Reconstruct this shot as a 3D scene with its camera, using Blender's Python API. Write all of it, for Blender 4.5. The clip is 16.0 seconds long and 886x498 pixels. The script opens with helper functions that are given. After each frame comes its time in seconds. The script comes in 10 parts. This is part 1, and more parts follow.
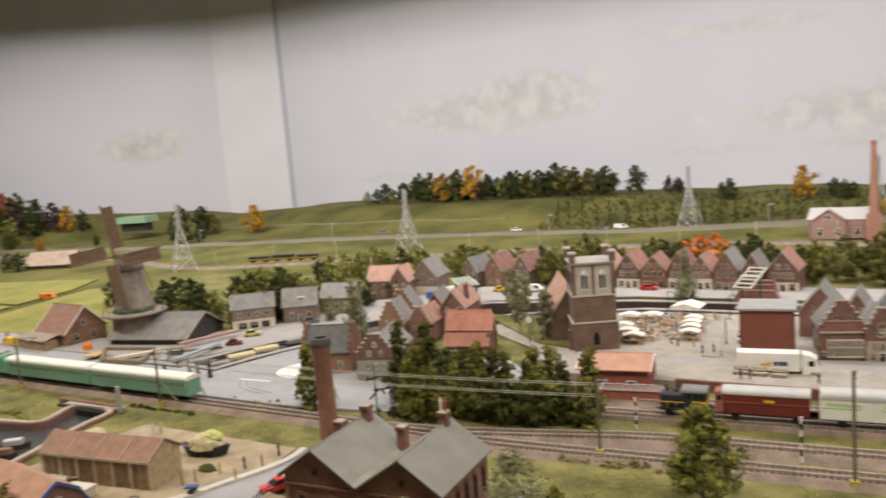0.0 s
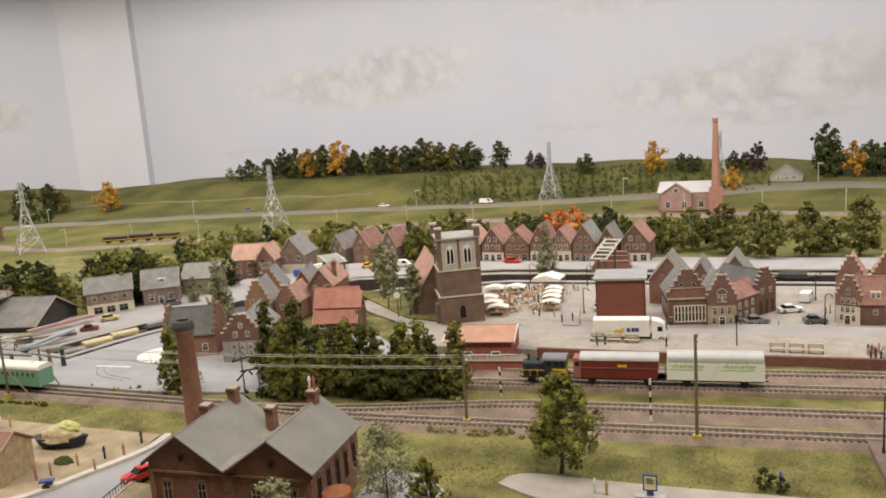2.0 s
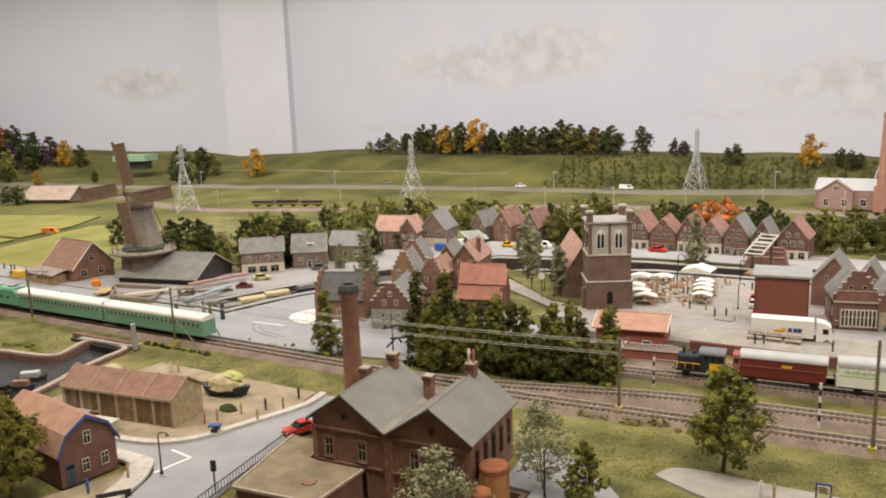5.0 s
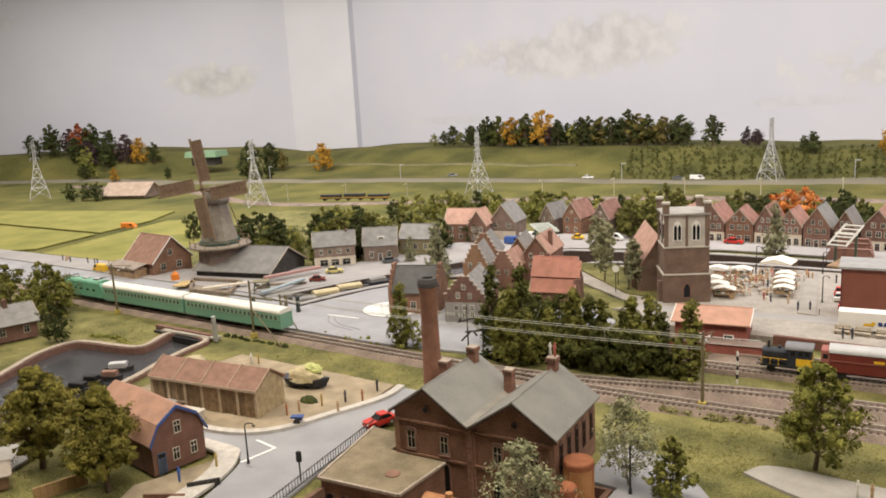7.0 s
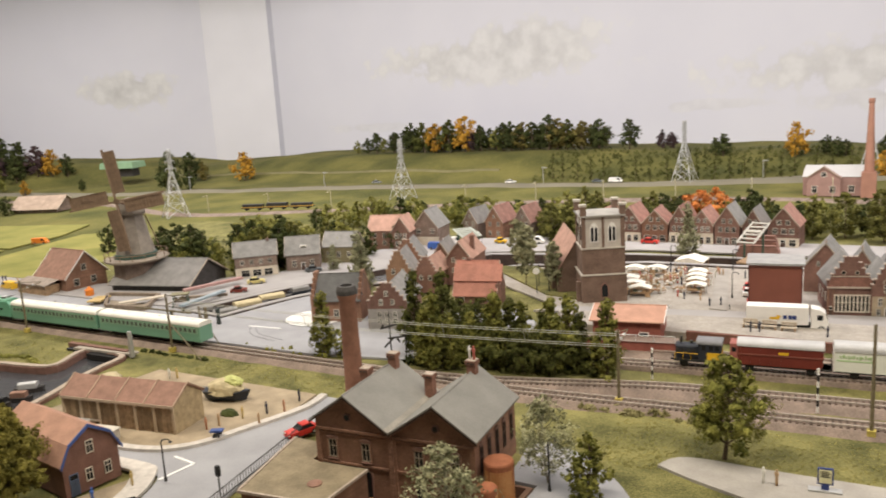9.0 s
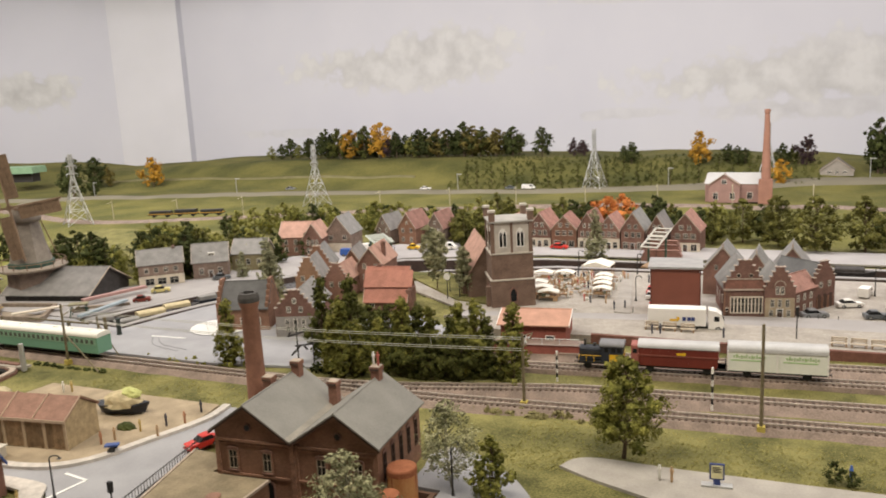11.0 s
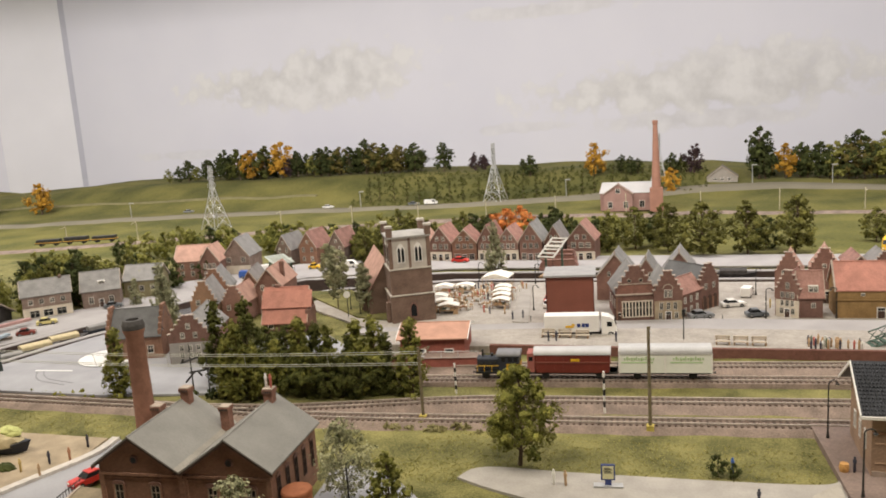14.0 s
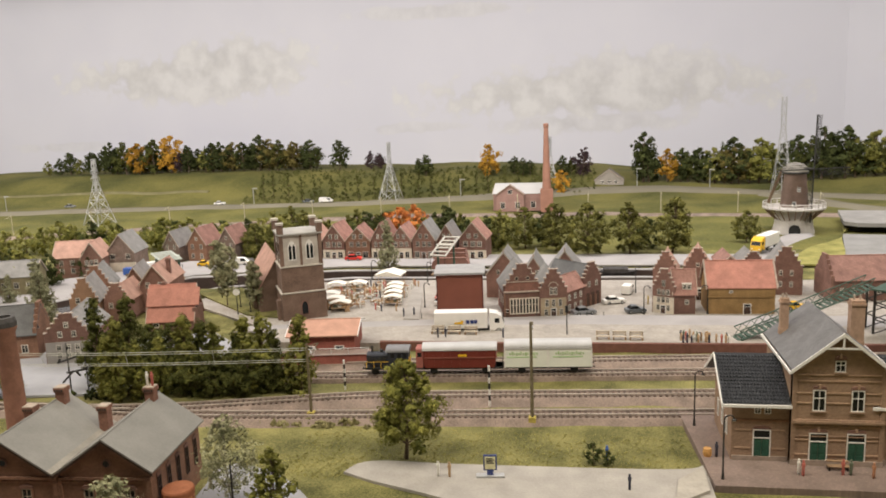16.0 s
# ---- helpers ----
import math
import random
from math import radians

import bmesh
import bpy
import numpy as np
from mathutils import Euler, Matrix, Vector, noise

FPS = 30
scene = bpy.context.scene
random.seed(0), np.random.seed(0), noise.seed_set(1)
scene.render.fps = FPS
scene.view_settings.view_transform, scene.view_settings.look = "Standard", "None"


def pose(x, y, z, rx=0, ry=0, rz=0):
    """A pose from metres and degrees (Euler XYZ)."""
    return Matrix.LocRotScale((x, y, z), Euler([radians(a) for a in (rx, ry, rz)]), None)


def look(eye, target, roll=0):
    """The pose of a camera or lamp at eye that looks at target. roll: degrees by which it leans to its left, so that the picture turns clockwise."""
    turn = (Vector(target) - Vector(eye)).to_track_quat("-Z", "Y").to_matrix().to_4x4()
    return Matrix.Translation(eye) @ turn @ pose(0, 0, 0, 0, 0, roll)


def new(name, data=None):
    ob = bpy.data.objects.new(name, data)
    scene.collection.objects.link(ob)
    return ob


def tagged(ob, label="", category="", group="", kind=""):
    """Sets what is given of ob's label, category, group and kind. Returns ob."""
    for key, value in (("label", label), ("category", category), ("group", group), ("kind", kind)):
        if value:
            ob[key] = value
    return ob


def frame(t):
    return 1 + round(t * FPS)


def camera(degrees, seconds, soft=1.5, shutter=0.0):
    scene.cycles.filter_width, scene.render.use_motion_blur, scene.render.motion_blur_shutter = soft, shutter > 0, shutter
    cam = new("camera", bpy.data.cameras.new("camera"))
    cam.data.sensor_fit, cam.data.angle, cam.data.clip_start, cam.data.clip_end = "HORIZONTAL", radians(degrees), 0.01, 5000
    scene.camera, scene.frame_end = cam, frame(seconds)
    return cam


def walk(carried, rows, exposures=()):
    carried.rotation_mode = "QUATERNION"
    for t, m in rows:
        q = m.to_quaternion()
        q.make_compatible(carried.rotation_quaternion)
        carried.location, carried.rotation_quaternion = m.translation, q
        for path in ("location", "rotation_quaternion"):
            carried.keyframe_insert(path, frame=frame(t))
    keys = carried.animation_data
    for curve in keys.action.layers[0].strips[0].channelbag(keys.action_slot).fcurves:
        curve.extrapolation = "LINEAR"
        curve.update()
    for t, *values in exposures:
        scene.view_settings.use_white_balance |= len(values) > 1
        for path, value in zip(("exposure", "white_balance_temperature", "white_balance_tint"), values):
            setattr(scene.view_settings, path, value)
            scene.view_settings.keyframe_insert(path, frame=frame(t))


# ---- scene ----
cam = camera(57.6, 16.0, soft=1.8, shutter=0.5)
PATH = [
    (0, (0.034, 0.04, 0.459), (-0.978, 1.745, 0.197), -4.7),
    (0.5, (0.048, 0.038, 0.456), (-0.788, 1.833, 0.177), -4.6),
    (1, (0.053, 0.039, 0.455), (-0.701, 1.866, 0.146), -4.7),
    (1.5, (0.052, 0.039, 0.46), (-0.687, 1.868, 0.131), -4.6),
    (2, (0.041, 0.034, 0.463), (-0.679, 1.867, 0.115), -4.3),
    (2.5, (0.031, 0.03, 0.466), (-0.699, 1.863, 0.143), -3.9),
    (3, (0.027, 0.03, 0.465), (-0.756, 1.843, 0.154), -3.7),
    (3.5, (0.013, 0.023, 0.462), (-0.802, 1.824, 0.159), -2.9),
    (4, (0.0, 0.019, 0.461), (-0.843, 1.8, 0.122), -2.4),
    (4.5, (-0.005, 0.018, 0.461), (-0.932, 1.752, 0.096), -2.3),
    (5, (-0.015, 0.014, 0.46), (-1.003, 1.711, 0.082), -2.0),
    (7.5, (-0.038, 0.003, 0.462), (-1.165, 1.608, 0.07), -3.5),
    (8, (-0.034, 0.005, 0.46), (-1.158, 1.61, 0.063), -3.9),
    (8.5, (-0.029, 0.005, 0.462), (-1.085, 1.657, 0.073), -4.0),
    (9, (-0.022, 0.007, 0.461), (-0.988, 1.716, 0.077), -3.6),
    (11.5, (0.001, 0.019, 0.457), (-0.726, 1.847, 0.099), -2.6),
    (12, (0.008, 0.013, 0.459), (-0.661, 1.876, 0.174), -2.2),
    (12.5, (0.011, 0.018, 0.461), (-0.657, 1.882, 0.18), -2.3),
    (13, (0.016, 0.016, 0.456), (-0.606, 1.894, 0.162), -3.1),
    (13.5, (0.019, 0.021, 0.456), (-0.599, 1.896, 0.135), -3.8),
    (14, (0.02, 0.025, 0.454), (-0.56, 1.907, 0.104), -3.9),
    (14.5, (0.02, 0.023, 0.455), (-0.555, 1.905, 0.102), -3.7),
    (15, (0.02, 0.018, 0.457), (-0.501, 1.916, 0.099), -3.0),
    (15.5, (0.035, 0.017, 0.461), (-0.35, 1.944, 0.088), -2.3),
    (16, (0.036, 0.013, 0.453), (-0.298, 1.951, 0.088), -2.2),
]
walk(cam, [(t, look(eye, target, roll)) for t, eye, target, roll in PATH],
     exposures=((0.0, -0.1), (2.0, -0.1), (5.0, -0.04), (8.0, 0.06), (9.0, 0.05), (11.5, -0.04), (16.0, -0.02)))

# ---- light of the exhibition room ----
world = bpy.data.worlds.new("world")
scene.world = world
world.use_nodes = True
world.node_tree.nodes["Background"].inputs[0].default_value = (1.0, 0.95, 0.9, 1)
world.node_tree.nodes["Background"].inputs[1].default_value = 0.03


def ceiling_lamp(x, y, z, sx, sy, watts, colour, tilt=0):
    lamp = bpy.data.lights.new("ceiling_lamp", "AREA")
    lamp.shape, lamp.size, lamp.size_y, lamp.energy, lamp.color = "RECTANGLE", sx, sy, watts, colour
    ob = new("ceiling_lamp", lamp)
    ob.matrix_world = pose(x, y, z, tilt, 0, 0)
    return ob


ceiling_lamp(-1.4, 2.3, 1.62, 7.2, 0.5, 138, (1.0, 0.945, 0.935), 26)
ceiling_lamp(-1.0, 0.42, 1.8, 6.6, 0.5, 102, (1.0, 0.905, 0.77), 12)

# ---- materials ----
MATS = {}


def mat(name, col, rough=0.7, var=0.25, size=0.02, bump=0.3, metal=0.0, col2=None, rand=0.0, fine=0.003, spec=0.3, speck=0.45):
    """A procedural surface: two scales of noise in colour, fine relief, and a shift from object to object."""
    if name in MATS:
        return MATS[name]
    m = bpy.data.materials.new(name)
    m.use_nodes = True
    n, l = m.node_tree.nodes, m.node_tree.links
    b = n["Principled BSDF"]
    b.inputs["Roughness"].default_value = rough
    b.inputs["Metallic"].default_value = metal
    b.inputs["Specular IOR Level"].default_value = spec
    tc = n.new("ShaderNodeTexCoord")
    big, small = n.new("ShaderNodeTexNoise"), n.new("ShaderNodeTexNoise")
    big.inputs["Scale"].default_value, big.inputs["Detail"].default_value = 1.0 / size, 3
    small.inputs["Scale"].default_value, small.inputs["Detail"].default_value = 1.0 / fine, 2
    l.new(tc.outputs["Object"], big.inputs["Vector"])
    l.new(tc.outputs["Object"], small.inputs["Vector"])
    add = n.new("ShaderNodeMath")
    add.operation = "MULTIPLY_ADD"
    add.inputs[1].default_value = speck
    l.new(small.outputs["Fac"], add.inputs[0])
    l.new(big.outputs["Fac"], add.inputs[2])
    ramp = n.new("ShaderNodeMapRange")
    ramp.inputs["From Min"].default_value, ramp.inputs["From Max"].default_value = 0.27 + speck * 0.5, 0.73 + speck * 0.5
    l.new(add.outputs[0], ramp.inputs["Value"])
    mix = n.new("ShaderNodeMix")
    mix.data_type = "RGBA"
    second = col2 or tuple(min(1, c * (1 + var)) for c in col)
    first = col if col2 else tuple(c * (1 - var) for c in col)
    mix.inputs["A"].default_value, mix.inputs["B"].default_value = (*first, 1), (*second, 1)
    l.new(ramp.outputs[0], mix.inputs["Factor"])
    out = mix.outputs["Result"]
    if rand:
        info, hsv, mul = n.new("ShaderNodeObjectInfo"), n.new("ShaderNodeHueSaturation"), n.new("ShaderNodeMapRange")
        mul.inputs["To Min"].default_value, mul.inputs["To Max"].default_value = 1 - rand, 1 + rand
        l.new(info.outputs["Random"], mul.inputs["Value"])
        l.new(mul.outputs[0], hsv.inputs["Value"])
        l.new(out, hsv.inputs["Color"])
        out = hsv.outputs["Color"]
    l.new(out, b.inputs["Base Color"])
    if bump:
        bp = n.new("ShaderNodeBump")
        bp.inputs["Strength"].default_value, bp.inputs["Distance"].default_value = bump, fine * 0.4
        l.new(small.outputs["Fac"], bp.inputs["Height"])
        l.new(bp.outputs[0], b.inputs["Normal"])
    MATS[name] = m
    return m


def courses(m, step, depth, dark, axis="Z", rows=0.0):
    """Adds joints to a material: level courses, or tiles where rows is given, as relief and a darker joint."""
    n, l = m.node_tree.nodes, m.node_tree.links
    b = n["Principled BSDF"]
    tc, br = n.new("ShaderNodeTexCoord"), n.new("ShaderNodeTexBrick")
    mp = n.new("ShaderNodeMapping")
    if axis == "Z":
        mp.inputs["Rotation"].default_value = (radians(90), 0, radians(20))
    l.new(tc.outputs["Object"], mp.inputs["Vector"])
    l.new(mp.outputs[0], br.inputs["Vector"])
    br.inputs["Scale"].default_value = 1.0
    br.inputs["Brick Width"].default_value = rows or step * 3
    br.inputs["Row Height"].default_value = step
    br.inputs["Mortar Size"].default_value = step * 0.12
    br.inputs["Color1"].default_value, br.inputs["Color2"].default_value, br.inputs["Mortar"].default_value = (1, 1, 1, 1), (0.8, 0.8, 0.8, 1), (dark, dark, dark, 1)
    old = b.inputs["Base Color"].links[0].from_socket
    mx = n.new("ShaderNodeMix")
    mx.data_type, mx.blend_type = "RGBA", "MULTIPLY"
    mx.inputs["Factor"].default_value = 1
    l.new(old, mx.inputs["A"])
    l.new(br.outputs["Color"], mx.inputs["B"])
    l.new(mx.outputs["Result"], b.inputs["Base Color"])
    return m


BRICK = courses(mat("brick_brown", (0.28, 0.155, 0.105), 0.85, 0.25, 0.03, rand=0.15), 0.0014, 0, 0.75)
BRICK_RED = courses(mat("brick_red", (0.235, 0.132, 0.104), 0.85, 0.25, 0.025, rand=0.2), 0.0014, 0, 0.8)
BRICK_GREY = courses(mat("brick_greyish", (0.27, 0.2, 0.165), 0.85, 0.25, 0.02, rand=0.15), 0.0014, 0, 0.8)
BRICK_TAN = courses(mat("brick_tan", (0.365, 0.245, 0.165), 0.85, 0.18, 0.03), 0.0014, 0, 0.82)
BRICK_TOWER = courses(mat("brick_tower", (0.21, 0.14, 0.107), 0.9, 0.25, 0.03), 0.0016, 0, 0.78)
OCHRE = mat("ochre_boards", (0.265, 0.165, 0.068), 0.8, 0.25, 0.02)
WOODWALL = mat("weathered_wood", (0.33, 0.22, 0.13), 0.85, 0.3, 0.012)
CREAM = mat("cream_plaster", (0.62, 0.55, 0.45), 0.85, 0.15, 0.02)
WHITE = mat("white_paint", (0.78, 0.76, 0.72), 0.5, 0.06, 0.03, 0.1)
STONE = mat("pale_stone", (0.5, 0.46, 0.4), 0.85, 0.2, 0.01)
TILE_RED = courses(mat("red_roof_tiles", (0.34, 0.185, 0.148), 0.75, 0.25, 0.02, rand=0.15), 0.003, 0, 0.82, "XY", 0.003)
TILE_PINK = mat("faded_roof_tiles", (0.43, 0.26, 0.2), 0.8, 0.2, 0.02, rand=0.15)
TILE_ORANGE = mat("orange_roof_tiles", (0.47, 0.265, 0.19), 0.8, 0.15, 0.02)
TILE_BROWN = mat("brown_roof_tiles", (0.29, 0.168, 0.125), 0.8, 0.2, 0.015)
SLATE = mat("grey_slate", (0.225, 0.217, 0.205), 0.6, 0.2, 0.02, rand=0.12)
SLATE_GREEN = mat("grey_green_roofing", (0.235, 0.228, 0.208), 0.7, 0.12, 0.04)
SLATE_DARK = courses(mat("dark_pantiles", (0.055, 0.058, 0.066), 0.45, 0.2, 0.02), 0.0042, 0, 0.45, "XY", 0.0036)
TAR = mat("black_tarred_boards", (0.055, 0.05, 0.048), 0.7, 0.3, 0.01)
GLASS = mat("window_glass", (0.014, 0.015, 0.016), 0.25, 0.2, 0.01, 0.0, spec=0.25)
MUTED = mat("muted_window_paint", (0.6, 0.56, 0.49), 0.6, 0.12, 0.01, rand=0.25)
COPING = mat("gable_coping", (0.4, 0.33, 0.27), 0.85, 0.2, 0.006)
BARGE = mat("pale_bargeboard", (0.44, 0.37, 0.3), 0.8, 0.15, 0.008)
GREENDOOR = mat("dark_green_paint", (0.03, 0.09, 0.06), 0.5, 0.2, 0.01)
DARKDOOR = mat("dark_brown_paint", (0.07, 0.04, 0.03), 0.6, 0.2, 0.01)
BLUE = mat("blue_paint", (0.06, 0.1, 0.28), 0.5, 0.15, 0.01)
IRON = mat("dark_iron", (0.05, 0.048, 0.045), 0.5, 0.3, 0.01, metal=0.4)
IRON_GREEN = mat("green_painted_iron", (0.06, 0.1, 0.075), 0.55, 0.25, 0.01)
GALV = mat("galvanised_steel", (0.5, 0.5, 0.49), 0.45, 0.12, 0.02, metal=0.5)
POLE = mat("olive_pole", (0.17, 0.14, 0.085), 0.7, 0.25, 0.01)
RAIL = mat("rail_steel", (0.5, 0.43, 0.37), 0.45, 0.25, 0.02, metal=0.2)
SLEEPER = mat("brown_sleeper", (0.12, 0.085, 0.065), 0.9, 0.3, 0.004, rand=0.25)
BALLAST = mat("brown_ballast", (0.235, 0.18, 0.145), 0.95, 0.3, 0.03, 0.9, fine=0.0022, speck=0.9)
GRASS = mat("grass_flock", (0.068, 0.07, 0.021), 0.95, 0.4, 0.06, 1.0, col2=(0.27, 0.245, 0.088), fine=0.0022, speck=0.8)
FARGRASS = mat("far_grass", (0.066, 0.072, 0.018), 0.95, 0.3, 0.26, 0.8, col2=(0.2, 0.18, 0.05), fine=0.011, speck=0.4)
FIELD = mat("bright_field", (0.18, 0.185, 0.045), 0.95, 0.25, 0.12, 0.5, col2=(0.31, 0.28, 0.08), fine=0.006, speck=0.25)
EARTH = mat("sandy_earth", (0.36, 0.29, 0.2), 0.95, 0.25, 0.03, 0.7, fine=0.002)
ROAD = mat("grey_asphalt", (0.33, 0.33, 0.345), 0.8, 0.12, 0.06, 0.3, fine=0.002)
ROAD_PALE = mat("pale_asphalt", (0.34, 0.322, 0.312), 0.8, 0.12, 0.08, 0.3, fine=0.002)
KERB = mat("pale_kerb", (0.55, 0.51, 0.46), 0.85, 0.15, 0.01)
PAVING = courses(mat("pale_paving", (0.39, 0.355, 0.31), 0.85, 0.15, 0.03), 0.006, 0, 0.88, "XY", 0.006)
PLATFORM = courses(mat("brown_paving", (0.25, 0.187, 0.157), 0.85, 0.15, 0.03), 0.004, 0, 0.85, "XY", 0.004)
PATHWAY = mat("pale_path", (0.37, 0.345, 0.31), 0.9, 0.14, 0.03)
WATER = mat("dark_water", (0.055, 0.056, 0.062), 0.16, 0.2, 0.1, 0.03, fine=0.012, spec=0.45)
CANAL = mat("grey_canal_water", (0.16, 0.16, 0.165), 0.12, 0.15, 0.1, 0.1, fine=0.012, spec=0.6)
MARK = mat("white_road_paint", (0.8, 0.8, 0.78), 0.7, 0.05, 0.02)
BARK = mat("bark", (0.12, 0.085, 0.055), 0.95, 0.3, 0.006)
TRAIN_GREEN = mat("train_green", (0.17, 0.34, 0.24), 0.35, 0.08, 0.05, 0.05)
CREAMROOF = mat("off_white_roof", (0.78, 0.77, 0.7), 0.5, 0.05, 0.05, 0.05)
MAROON = mat("maroon_paint", (0.17, 0.035, 0.025), 0.45, 0.15, 0.03, 0.05)
SILVER = mat("silver_roof", (0.5, 0.5, 0.5), 0.4, 0.12, 0.03, 0.05)
DARKBLUE = mat("dark_blue_paint", (0.03, 0.034, 0.045), 0.45, 0.15, 0.02)
YELLOW = mat("yellow_paint", (0.75, 0.45, 0.03), 0.5, 0.1, 0.02)
ORANGE = mat("orange_paint", (0.75, 0.22, 0.03), 0.5, 0.1, 0.02)
RED = mat("red_paint", (0.55, 0.04, 0.03), 0.4, 0.1, 0.02)
WAGONWHITE = mat("pale_green_white_paint", (0.76, 0.78, 0.7), 0.45, 0.06, 0.03, 0.05)
PRINTBLUE = mat("print_dark_blue", (0.04, 0.06, 0.2), 0.5, 0.1, 0.02)
RUST = mat("rusty_tank", (0.3, 0.1, 0.04), 0.7, 0.3, 0.012, col2=(0.5, 0.27, 0.12))
REDPANEL = mat("red_brown_panel", (0.21, 0.075, 0.05), 0.45, 0.08, 0.03, 0.05)
BLACK = mat("black_rubber", (0.02, 0.02, 0.02), 0.6, 0.2, 0.01)
CANVAS = mat("white_canvas", (0.75, 0.72, 0.64), 0.8, 0.08, 0.01)
MILLWOOD = mat("mill_thatch", (0.255, 0.222, 0.187), 0.9, 0.2, 0.015)
MILLDARK = mat("mill_sail_wood", (0.22, 0.15, 0.1), 0.8, 0.2, 0.01)
GREENROOF = mat("mint_roof", (0.27, 0.42, 0.26), 0.6, 0.1, 0.05)


def foliage(name, dark, light, rand=0.14):
    """Leaves: a colour that drifts through the crown, from crown to crown and a little from leaf to leaf."""
    m = mat(name, dark, 0.85, 0.3, 0.16, 0.0, col2=light, rand=rand, fine=0.035, spec=0.15, speck=0.35)
    n, l = m.node_tree.nodes, m.node_tree.links
    b, geo, hsv, rng = n["Principled BSDF"], n.new("ShaderNodeNewGeometry"), n.new("ShaderNodeHueSaturation"), n.new("ShaderNodeMapRange")
    rng.inputs["To Min"].default_value, rng.inputs["To Max"].default_value = 0.72, 1.28
    l.new(geo.outputs["Random Per Island"], rng.inputs["Value"])
    l.new(rng.outputs[0], hsv.inputs["Value"])
    l.new(b.inputs["Base Color"].links[0].from_socket, hsv.inputs["Color"])
    l.new(hsv.outputs["Color"], b.inputs["Base Color"])
    return m


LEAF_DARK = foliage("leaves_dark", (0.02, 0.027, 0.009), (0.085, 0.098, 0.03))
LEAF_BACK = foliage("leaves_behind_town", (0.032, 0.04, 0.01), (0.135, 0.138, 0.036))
LEAF_MID = foliage("leaves_green", (0.06, 0.07, 0.015), (0.3, 0.285, 0.068))
# Wide colour range: the dark end stands in for shade inside the crowns.
LEAF_TOWN = foliage("leaves_by_town", (0.024, 0.028, 0.007), (0.225, 0.212, 0.054))
LEAF_ROUND = foliage("leaves_mossy", (0.085, 0.08, 0.016), (0.36, 0.31, 0.07))
LEAF_OLIVE = foliage("leaves_olive", (0.12, 0.125, 0.028), (0.33, 0.31, 0.085))
LEAF_ORANGE = foliage("leaves_orange", (0.3, 0.15, 0.018), (0.6, 0.34, 0.05))
LEAF_FLAME = foliage("leaves_flame", (0.42, 0.12, 0.03), (0.66, 0.26, 0.07))
LEAF_RED = foliage("leaves_red", (0.25, 0.05, 0.02), (0.42, 0.12, 0.04))
LEAF_PURPLE = foliage("leaves_purple", (0.04, 0.028, 0.03), (0.1, 0.06, 0.06))
LEAF_RUSSET = foliage("leaves_russet", (0.075, 0.07, 0.02), (0.22, 0.17, 0.05))
LEAF_SILVER = foliage("leaves_silver", (0.25, 0.26, 0.135), (0.47, 0.455, 0.28))
LEAF_GREY = foliage("leaves_grey_green", (0.18, 0.185, 0.1), (0.38, 0.365, 0.22))
LEAF_BROWN = foliage("dry_scrub", (0.09, 0.085, 0.035), (0.26, 0.23, 0.11))


